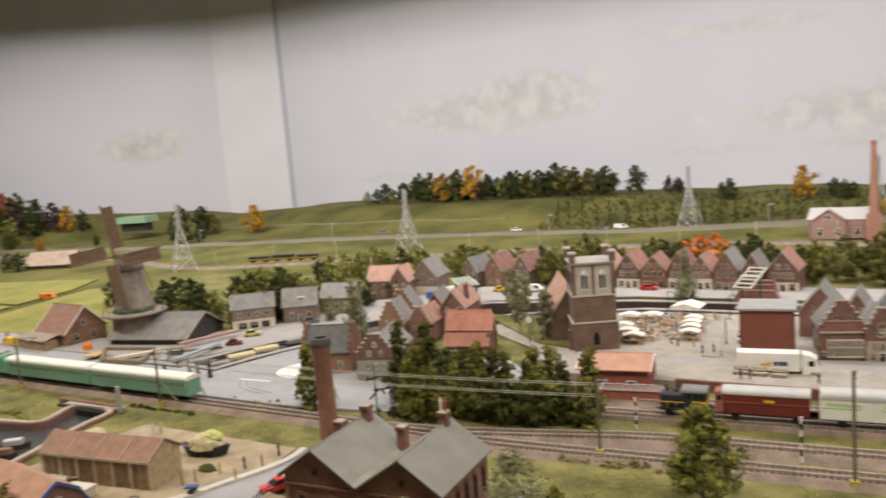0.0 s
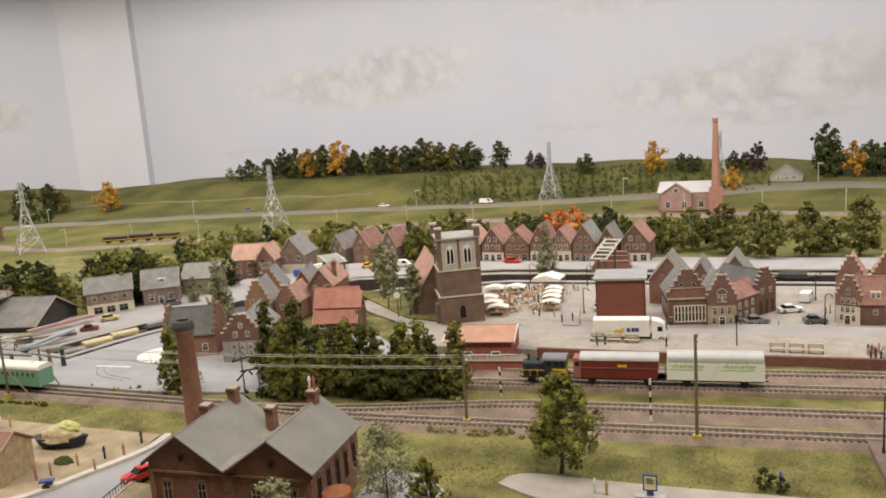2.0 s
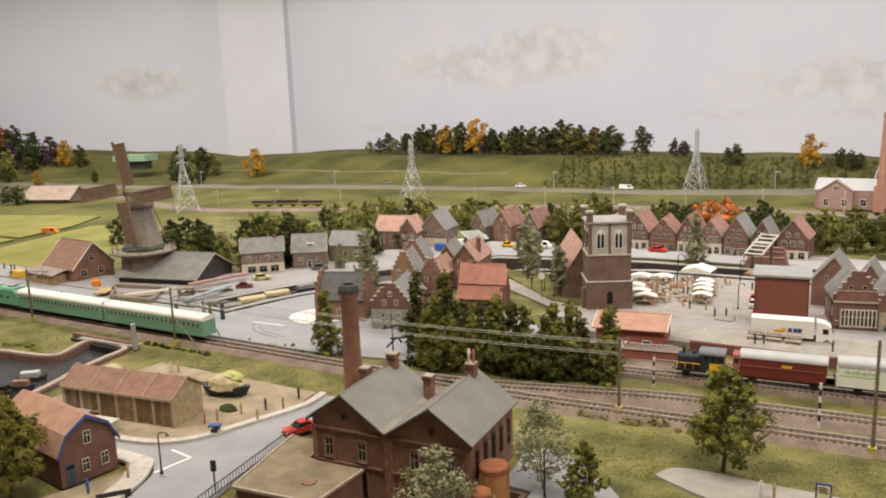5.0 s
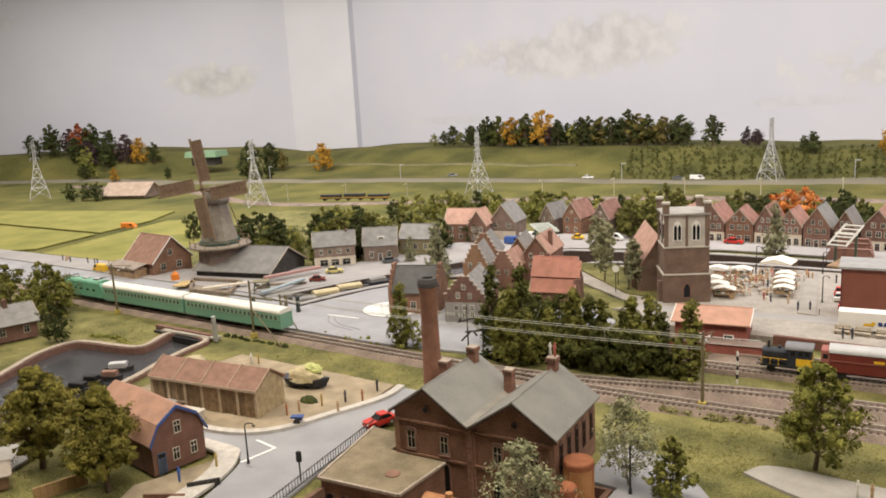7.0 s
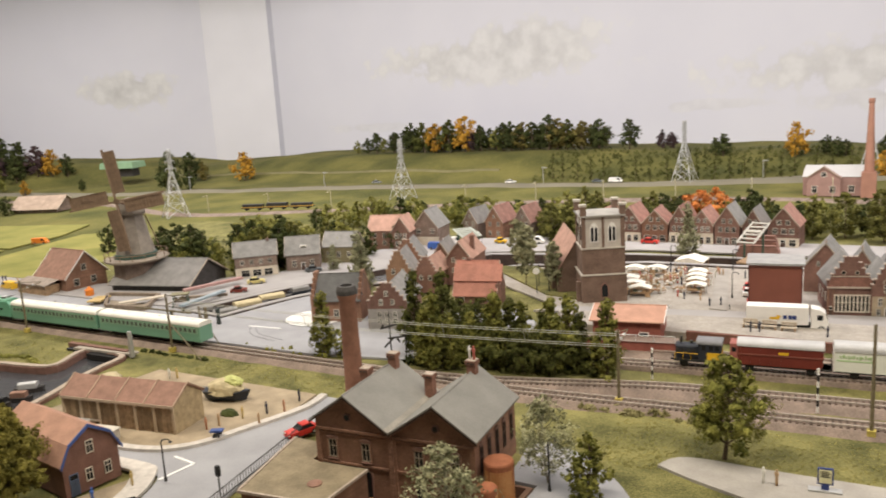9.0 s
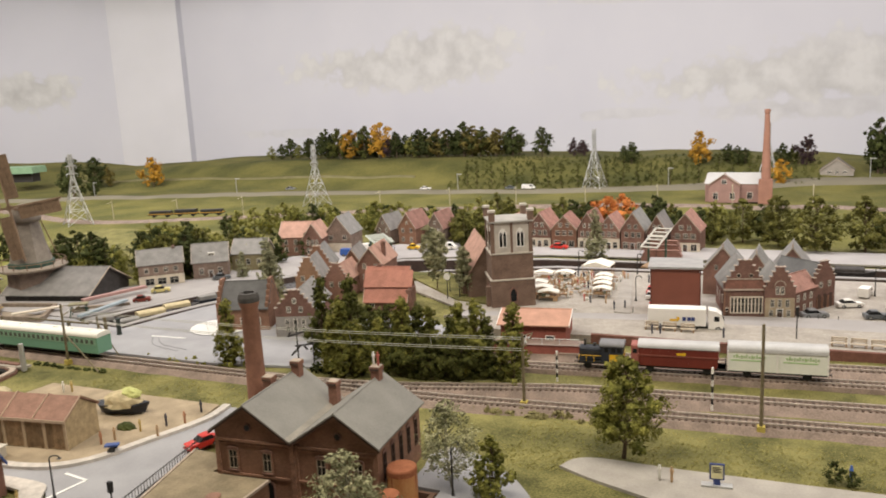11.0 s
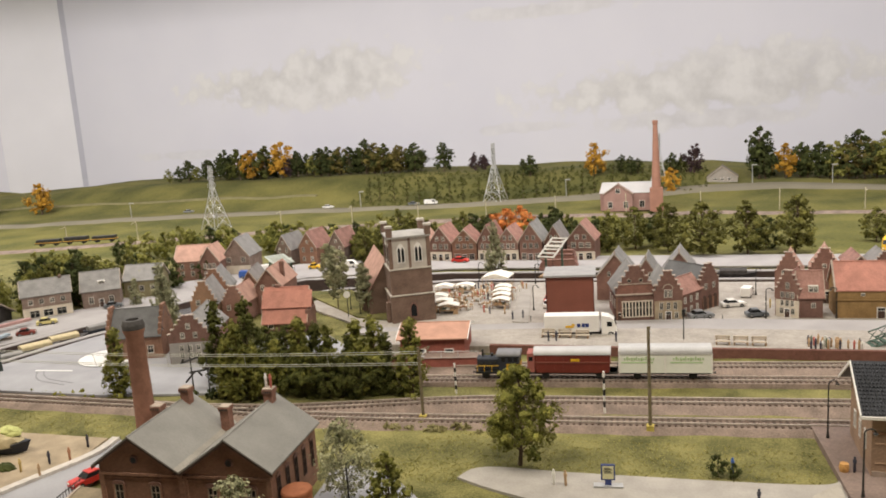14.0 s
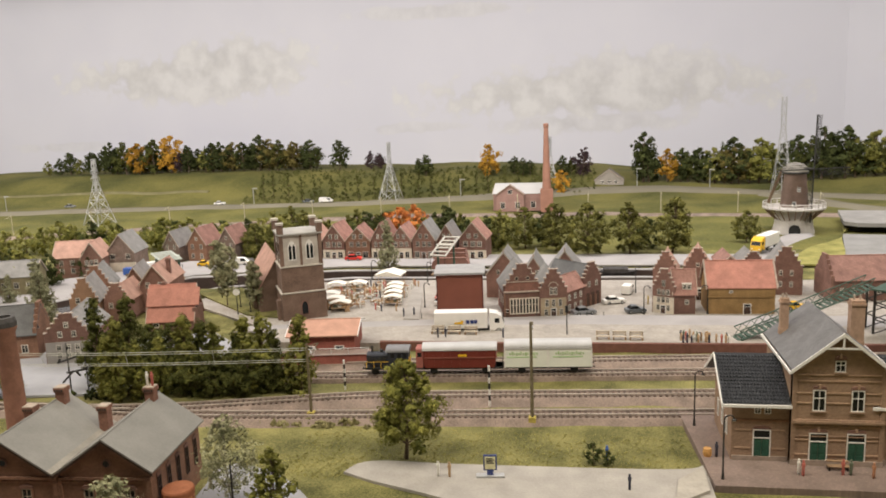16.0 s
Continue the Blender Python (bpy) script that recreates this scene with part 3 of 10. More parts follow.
patch("platform_1", [(-0.55, 1.405), (-0.2, 1.41), (0.35, 1.425), (0.9, 1.44), (0.9, 1.55), (0.05, 1.545), (-0.25, 1.53), (-0.6, 1.485)], PAVING, 0.014, "pale paved goods platform with benches", "platform", 0.014)
ribbon("platform_edge", [(-0.33, 1.412), (-0.1, 1.413), (0.35, 1.424), (0.9, 1.438)], 0.008, -0.002, 0.0165, mat("platform_brick", (0.17, 0.08, 0.06), 0.85, 0.2, 0.01), "dark red brick edge of the goods platform", "platform edge")
patch("platform_2", [(0.172, 1.125), (0.187, 0.905), (0.9, 0.905), (0.9, 1.06), (0.9, 1.14)], PLATFORM, 0.008, "brown paved station platform", "platform", 0.012)
patch("ramp", [(0.138, 0.86), (0.18, 0.895), (0.181, 0.955), (0.148, 0.918)], mat("pale_ramp", (0.42, 0.385, 0.33), 0.9, 0.15, 0.02), 0.0072, "short pale stone ramp at the platform end", "ramp")
flat("roundabout", [(-1.08 + 0.065 * math.cos(a * 0.3142), 1.31 + 0.06 * math.sin(a * 0.3142)) for a in range(20)], MARK, 0.006, "white traffic island in the street", "traffic island")
patch("path_3", [(-0.327, 1.6), (-0.292, 1.595), (-0.35, 1.955), (-0.374, 1.955)], mat("worn_lane", (0.33, 0.305, 0.272), 0.9, 0.12, 0.03), 0.0075, "grey paved lane across the market square", "path")
patch("lawn", [(-0.93, 1.85), (-0.8, 1.87), (-0.61, 1.68), (-0.6, 1.6), (-0.68, 1.62)], GRASS, 0.0085, "small grass plot beside the church", "lawn")
for pts in ([(-0.845, 0.700), (-0.803, 0.694)], [(-0.803, 0.694), (-0.812, 0.642)]):
    ribbon("road_marking", pts, 0.004, 0.004, 0.0052, MARK, "white line painted on the asphalt", "road marking")

TYRE = mat("tyre_marks", (0.24, 0.24, 0.245), 0.85, 0.1, 0.02)
ribbon("road_marking", [(-1.184, 1.221), (-1.104, 1.226)], 0.004, 0.004, 0.0052, MARK, "worn white line painted on the street", "road marking")
for pts in ([(-1.175, 1.215), (-1.15, 1.185), (-1.12, 1.168), (-1.06, 1.155)], [(-1.165, 1.22), (-1.14, 1.195), (-1.11, 1.178), (-1.05, 1.166)], [(-0.74, 0.86), (-0.715, 0.74), (-0.7, 0.6), (-0.69, 0.4)]):
    ribbon("road_marking", bend(pts), 0.0025, 0.0042, 0.0049, TYRE, "faint dark tyre mark on the asphalt", "tyre mark")

# fields and far roads
for i, pts in enumerate(([(-4.8, 1.48), (-2.8, 1.345), (-2.69, 1.43), (-2.75, 1.69), (-4.8, 1.68)], [(-4.8, 1.71), (-2.765, 1.72), (-2.82, 1.98), (-2.95, 2.2), (-3.9, 1.95), (-4.8, 1.87)], [(-2.59, 1.39), (-2.18, 1.4), (-2.08, 1.5), (-2.3, 1.87), (-2.6, 2.1), (-2.74, 2.0)])):
    patch("field_%d" % (i + 1), pts, FIELD, 0.006, "bright yellow-green farm field", "field")
FARROAD = [(-6.4, 2.42), (-5.3, 2.85), (-4.6, 3.02), (-3.95, 3.04), (-3.6, 3.11), (-3.1, 3.25), (-2.0, 3.43), (-1.0, 3.52), (0.0, 3.72), (0.46, 3.75), (0.8, 3.65), (1.6, 3.3), (2.8, 2.8)]


def drape(name, pts, width, lift, material, label, category):
    """A thin strip that follows the ground."""
    line = bend(pts, 24)
    bm = bmesh.new()
    rows = []
    for i, (x, y) in enumerate(line):
        a, c = line[max(0, i - 1)], line[min(len(line) - 1, i + 1)]
        dx, dy = c[0] - a[0], c[1] - a[1]
        s = width / 2 / math.hypot(dx, dy)
        row = []
        for e in (-1, -0.4, 0.4, 1):
            px, py = x - s * dy * e, y + s * dx * e
            row.append(bm.verts.new((px, py, height(px, py) + (lift if abs(e) < 1 else -0.004))))
        rows.append(row)
    for a, c in zip(rows, rows[1:]):
        for j in range(3):
            bm.faces.new((a[j], c[j], c[j + 1], a[j + 1]))
    return one(name, bm, material, Matrix(), label, category, kind="structure")


FARASPHALT = mat("far_asphalt", (0.2, 0.18, 0.128), 0.9, 0.12, 0.2)
drape("road_6", FARROAD, 0.12, 0.012, FARASPHALT, "grey motorway along the foot of the far dyke", "road")
drape("path_2", [(-4.2, 3.75), (-3.4, 3.78), (-2.4, 3.8), (-1.8, 3.8)], 0.03, 0.006, mat("dry_path", (0.19, 0.17, 0.085), 0.95, 0.2, 0.05), "narrow dry footpath along the dyke slope", "path")
drape("road_7", [(-4.6, 2.75), (-3.5, 2.72), (-2.7, 2.5), (-2.0, 2.72), (-1.3, 2.98), (-0.5, 3.1), (0.4, 3.08), (1.4, 2.9)], 0.09, 0.006, BALLAST, "far railway bed of brown ballast", "railway bed")
drape("road_11", [(-3.95, 3.02), (-4.0, 2.9), (-3.88, 2.78), (-3.6, 2.62)], 0.05, 0.008, FARASPHALT, "narrow lane down to the thatched farm", "road")
drape("road_8", [(0.82, 3.6), (0.95, 3.35), (1.15, 3.0), (1.25, 2.6)], 0.11, 0.014, FARASPHALT, "grey country road beside the far mill", "road")
drape("road_9", [(0.46, 2.2), (0.56, 2.38), (0.64, 2.52), (0.72, 2.62)], 0.10, 0.006, ROAD_PALE, "pale drive to the stone mill", "road")
patch("field_4", bend([(0.56, 2.13), (0.66, 2.35), (0.8, 2.52), (0.86, 2.72)]) + bend([(0.88, 2.7), (0.81, 2.55), (0.745, 2.3), (0.69, 2.13)]), mat("verge_grass", (0.17, 0.165, 0.045), 0.95, 0.25, 0.04, 0.6, col2=(0.34, 0.31, 0.1), fine=0.004), 0.008, "yellow-green verge beside the drive", "field")
patch("road_10", [(0.69, 2.13), (0.745, 2.3), (0.82, 2.58), (1.6, 2.42), (1.6, 2.05)], mat("worn_grey_road", (0.25, 0.245, 0.23), 0.9, 0.15, 0.06), 0.008, "worn grey asphalt road dipping under the viaduct", "road")
bm = bmesh.new()
slab(bm, [(0.845, 2.655), (0.9, 2.9), (1.7, 2.76), (1.7, 2.46), (0.875, 2.62)], 0.022, 0.034)
one("viaduct", bm, mat("viaduct_concrete", (0.29, 0.28, 0.26), 0.9, 0.15, 0.05), Matrix(), "low grey concrete road viaduct over the sunken road", "viaduct", kind="structure")
# The shadow under the raised road is a solid near-black block.
bm = bmesh.new()
slab(bm, [(0.86, 2.67), (0.9, 2.87), (1.7, 2.73), (1.7, 2.5), (0.885, 2.645)], 0.004, 0.0216)
one("viaduct_core", bm, mat("opening_shade", (0.015, 0.013, 0.012), 0.9, 0.2, 0.02), Matrix(), "dark block standing in for shade below the road viaduct", "viaduct", kind="structure")

# ---- railway ----


def line_1(x):
    s = smooth01(-0.8, -0.4, x)
    return (1 - s) * 1.078 + s * (1.097 + 0.08 * (x + 0.15))


def line_2(x):
    s = smooth01(-0.75, -0.25, x)
    return (1 - s) * 1.08 + s * (1.176 + 0.08 * (x + 0.15))


def line_3(x):
    return 1.295 + 0.085 * (x - 0.147)


def line_4(x):
    return 1.365 + 0.085 * (x - 0.153)


def line_far(x):
    pts = ((-4.6, 2.75), (-3.5, 2.72), (-2.7, 2.5), (-2.0, 2.72), (-1.3, 2.98), (-0.5, 3.1), (0.4, 3.08), (1.4, 2.9))
    for (x0, y0), (x1, y1) in zip(pts, pts[1:]):
        if x <= x1:
            return y0 + (y1 - y0) * (x - x0) / (x1 - x0)
    return pts[-1][1]


def track(n, line, x0, x1, low=0.034, high=0.034):
    """One railway track: ballast bed, two rails, single sleepers."""
    steps = [x0 + (x1 - x0) * i / 60 for i in range(61)]
    root = thing("railway_track", Matrix(), "brown model railway track with steel rails and sleepers on ballast", "railway track", "railway tracks")
    bm = bmesh.new()
    rows = []
    for x in steps:
        y = line(x)
        rows.append([bm.verts.new((x, y + o, z)) for o, z in ((-low, -0.003), (-0.019, 0.0062), (0.019, 0.0062), (high, -0.003))])
    for a, c in zip(rows, rows[1:]):
        for j in range(3):
            bm.faces.new((a[j], c[j], c[j + 1], a[j + 1]))
    part("ballast_bed", bm, BALLAST, root)
    for o in (-0.0083, 0.0083):
        bm = bmesh.new()
        rows = [[bm.verts.new((x, line(x) + o + e, z)) for e, z in ((-0.0009, 0.0072), (-0.0009, 0.0096), (0.0009, 0.0096), (0.0009, 0.0072))] for x in steps]
        for a, c in zip(rows, rows[1:]):
            for j in range(4):
                bm.faces.new((a[j], c[j], c[(j + 1) % 4], a[(j + 1) % 4]))
        part("rail", bm, RAIL, root, "worn steel rail")
    return root


def sleepers(root, line, x0, x1, step=0.0085):
    bm = bmesh.new()
    box(bm, -0.0018, 0.0018, -0.0148, 0.0148, 0.004, 0.0078)
    me = solid("sleeper", bm, SLEEPER)
    x = x0
    while x < x1:
        ob = new("sleeper", me)
        ob.parent = root
        ob.matrix_world = at(x, line(x), 0, math.degrees(math.atan2(line(x + 0.01) - line(x - 0.01), 0.02)) + random.uniform(-1.5, 1.5))
        x += step


TRACKS = [(track(1, line_1, -3.0, 0.9, 0.034, 0.044), line_1, -1.75, 0.55), (track(2, line_2, -0.72, 0.9, 0.044, 0.023), line_2, -0.68, 0.55), (track(3, line_3, -0.7, 0.9, 0.023, 0.04), line_3, -0.5, 0.5), (track(4, line_4, -0.5, 0.9, 0.04, 0.034), line_4, 0.0, 0.5)]

# ---- buildings ----
WINDOWS = {}


def lattice(bm, xs, zs, y0, y1):
    """One frame with bars: every second cell between the lines is open."""
    grid_v = {}

    def vert(i, j, y):
        if (i, j, y) not in grid_v:
            grid_v[i, j, y] = bm.verts.new((xs[i], y, zs[j]))
        return grid_v[i, j, y]

    def full(i, j):
        return 0 <= i < len(xs) - 1 and 0 <= j < len(zs) - 1 and not (i % 2 and j % 2)

    for i in range(len(xs) - 1):
        for j in range(len(zs) - 1):
            if not full(i, j):
                continue
            for y in (y0, y1):
                bm.faces.new([vert(a, c, y) for a, c in ((i, j), (i + 1, j), (i + 1, j + 1), (i, j + 1))])
            for (a, c), (e, f), (p, q) in (((i, j), (i + 1, j), (i, j - 1)), ((i + 1, j), (i + 1, j + 1), (i + 1, j)), ((i + 1, j + 1), (i, j + 1), (i, j + 1)), ((i, j + 1), (i, j), (i - 1, j))):
                if not full(p, q):
                    bm.faces.new((vert(a, c, y0), vert(e, f, y0), vert(e, f, y1), vert(a, c, y1)))



def window_meshes(w, h, frame_mat, bars):
    key = (round(w, 4), round(h, 4), frame_mat.name, bars)
    if key not in WINDOWS:
        t = min(0.0011, w * 0.12)
        bm = bmesh.new()
        lattice(bm, [-w / 2, -w / 2 + t, -t * 0.35, t * 0.35, w / 2 - t, w / 2], [0, t, h * 0.6, h * 0.6 + t * 0.7, h - t, h], -0.0011, 0)
        f = solid("window", bm, frame_mat)
        bm = bmesh.new()
        box(bm, -w / 2 + t, w / 2 - t, -0.0004, 0.0003, t, h - t)
        WINDOWS[key] = f, solid("pane", bm, GLASS)
    return WINDOWS[key]


def window(parent, m, w, h, frame_mat=None, bars=True, name="window"):
    """A framed window laid on a wall: m puts its foot's middle, facing -y."""
    f, g = window_meshes(w, h, frame_mat or MUTED, bars)
    ob = new(name, f)
    ob.parent = parent
    ob.matrix_local = m
    pane = new("pane", g)
    pane.parent = ob
    return ob


def door(parent, m, w, h, leaf, frame_mat=None):
    bm = bmesh.new()
    t = 0.0012
    box(bm, -w / 2 - t, -w / 2, -0.0012, 0, 0, h + t)
    box(bm, w / 2, w / 2 + t, -0.0012, 0, 0, h + t)
    box(bm, -w / 2, w / 2, -0.0012, 0, h, h + t)
    box(bm, -w / 2, w / 2, -0.0012, 0, h * 0.74, h * 0.77)
    ob = part("door", bm, frame_mat or WHITE, parent)
    ob.matrix_local = m
    bm = bmesh.new()
    box(bm, -w / 2, -0.0002, -0.0006, 0.0003, 0, h * 0.74)
    box(bm, 0.0002, w / 2, -0.0006, 0.0003, 0, h * 0.74)
    for s in (-1, 1):
        for k in (0.08, 0.4):
            box(bm, s * w * 0.25 - w * 0.14, s * w * 0.25 + w * 0.14, -0.0009, -0.0005, h * k, h * (k + 0.25))
    leaf_ob = part("door_leaf", bm, leaf, ob)
    bm = bmesh.new()
    box(bm, -w / 2, w / 2, -0.0004, 0.0003, h * 0.77, h)
    part("pane", bm, GLASS, ob)
    return ob


def side(face, u, z, w, d):
    """The pose of a window on a face of a house of that width and depth; u runs along the face as seen from outside."""
    return {"F": at(u, 0, z), "B": pose(-u, d, z, 0, 0, 180), "R": pose(w / 2, d / 2 + u, z, 0, 0, 90), "L": pose(-w / 2, d / 2 - u, z, 0, 0, -90)}[face]


def steps_profile(w, eave, ridge, count=5):
    pts = []
    rise, run = (ridge - eave + 0.004) / count, w / 2 / (count + 0.5)
    for i in range(count):
        x = w / 2 - i * run
        pts += [(x, eave + i * rise), (x, eave + (i + 1) * rise)]
    return [(-w / 2, 0), (w / 2, 0)] + pts + [(-x, z) for x, z in pts[::-1]]


def house(x, y, rot, w, d, eave, ridge, wall, roof, label, gable="F", step=False, wins=(), doors=(), chimneys=(), over=0.003, base=None, name="house", category="house", group="town houses", trim=None, back_step=False, plinth=0.0):
    """A model house: front middle at (x, y); gable F: ridge runs to the back; S: ridge runs along the front."""
    root = thing(name, at(x, y, 0.003, rot), label, category, group)
    bm = bmesh.new()
    if gable == "F":
        prism(bm, [(-w / 2, 0), (w / 2, 0), (w / 2, eave), (0, ridge), (-w / 2, eave)], 0, d)
    else:
        pts = [(0, 0), (d, 0), (d, eave), (d / 2, ridge), (0, eave)]
        a = [bm.verts.new((-w / 2, q, z)) for q, z in pts]
        c = [bm.verts.new((w / 2, q, z)) for q, z in pts]
        bm.faces.new(a)
        bm.faces.new(c[::-1])
        for i in range(5):
            bm.faces.new((a[i], a[(i + 1) % 5], c[(i + 1) % 5], c[i]))
    part("wall", bm, wall, root)
    th = 0.0025
    bm = bmesh.new()
    half = (w if gable == "F" else d) / 2
    drop = over * (ridge - eave) / half
    y0, y1 = (-over, d + over) if gable == "F" else (-w / 2 - over, w / 2 + over)
    if step:
        y0, y1 = y0 + over + 0.004, y1 - (over + 0.004 if back_step else 0)
    for s in (-1, 1):
        pts = [(0, ridge + 0.0006), (s * (half + over), eave - drop + 0.0006), (s * (half + over), eave - drop + th), (0, ridge + th)]
        if gable == "F":
            prism(bm, pts if s > 0 else pts[::-1], y0, y1)
        else:
            a = [bm.verts.new((y0, d / 2 + q, z)) for q, z in pts]
            c = [bm.verts.new((y1, d / 2 + q, z)) for q, z in pts]
            bm.faces.new(a)
            bm.faces.new(c[::-1])
            for i in range(4):
                bm.faces.new((a[i], a[(i + 1) % 4], c[(i + 1) % 4], c[i]))
    roof_ob = part("roof", bm, roof, root)
    bm = bmesh.new()
    if gable == "F":
        rod(bm, (0, y0, ridge + th), (0, y1, ridge + th), 0.0012, seg=5)
    else:
        rod(bm, (y0, d / 2, ridge + th), (y1, d / 2, ridge + th), 0.0012, seg=5)
    part("ridge_tiles", bm, roof, roof_ob)
    if not step:
        for e0 in ((y0 - 0.0013,) if gable == "F" else (y0 - 0.0013, y1 + 0.0001)):
            out, top, low = half + over, ridge + th + 0.0006, eave - drop
            pts = [(-out, low - 0.0005), (0, ridge - 0.0005), (out, low - 0.0005), (out, low + th + 0.0006), (0, top), (-out, low + th + 0.0006)]
            bm = bmesh.new()
            if gable == "F":
                prism(bm, pts, e0, e0 + 0.0012)
            else:
                a = [bm.verts.new((e0, d / 2 + q, z)) for q, z in pts]
                c = [bm.verts.new((e0 + 0.0012, d / 2 + q, z)) for q, z in pts]
                bm.faces.new(a)
                bm.faces.new(c[::-1])
                for i in range(6):
                    bm.faces.new((a[i], a[(i + 1) % 6], c[(i + 1) % 6], c[i]))
            part("bargeboard", bm, trim or BARGE, roof_ob, "pale gable edge")
    if step:
        prof = steps_profile(w + 0.004, eave, ridge + 0.004)
        bm = bmesh.new()
        if gable == "F":
            prism(bm, prof, -0.0035, 0.004)
            if back_step:
                prism(bm, prof, d - 0.004, d + 0.0025)
        else:
            for e in (-1, 1):
                if e > 0:
                    part("stepped_gable", bm, wall, root, "brick gable with steps")
                    bm = bmesh.new()
                q = e * (w / 2 + 0.0005)
                a = [bm.verts.new((q - 0.003, d / 2 + u * (d / w), z)) for u, z in prof]
                c = [bm.verts.new((q + 0.003, d / 2 + u * (d / w), z)) for u, z in prof]
                bm.faces.new(a)
                bm.faces.new(c[::-1])
                for i in range(len(prof)):
                    bm.faces.new((a[i], a[(i + 1) % len(prof)], c[(i + 1) % len(prof)], c[i]))
        g = part("stepped_gable", bm, wall, root, "brick gable with steps")
        bm = bmesh.new()
        if gable == "F":
            box(bm, -0.0026, 0.0026, -0.0042, 0.0046, 0, 0.0013)
            cm = solid("coping_stone", bm, trim or COPING)
            tops = [(px, pz) for k, (px, pz) in enumerate(prof[2:]) if (k % 2 == 1) == (px > 0)] + [(0, ridge + 0.0078)]
            for px, pz in tops:
                c = new("coping_stone", cm)
                c.parent = g
                c.location = (px * 0.97, 0, pz)
        else:
            bm.free()
    fy = -0.0036 if (step and gable == "F") else 0
    low = fy - 0.0008 if base else fy
    for face, u, z, ww, hh in wins:
        window(root, side(face, u, z, w, d) @ at(0, (low if base and z < base[0] else fy) if face == "F" else 0), ww, hh)
    for face, u, ww, hh, leaf in doors:
        door(root, side(face, u, 0, w, d) @ at(0, low if face == "F" else 0), ww, hh, leaf)
    for cx, cy, top, cw in chimneys:
        bm = bmesh.new()
        box(bm, cx - cw / 2, cx + cw / 2, cy - cw / 2, cy + cw / 2, eave * 0.8, top)
        box(bm, cx - cw / 2 - 0.001, cx + cw / 2 + 0.001, cy - cw / 2 - 0.001, cy + cw / 2 + 0.001, top - 0.004, top - 0.0015)
        c = part("chimney", bm, wall if wall is not CREAM else BRICK_RED, root)
        bm = bmesh.new()
        box(bm, cx - cw * 0.3, cx + cw * 0.3, cy - cw * 0.3, cy + cw * 0.3, top, top + 0.002)
        part("chimney_pot", bm, TILE_BROWN, c)
    if base:
        z1, bmat = base
        bm = bmesh.new()
        box(bm, -w / 2 - 0.0006, w / 2 + 0.0006, -0.0008 + fy, 0.004, 0, z1)
        part("shop_front", bm, bmat, root, "pale plastered ground floor")
    return root


def grid(face, us, zs, w, h):
    return [(face, u, z, w, h) for u in us for z in zs]


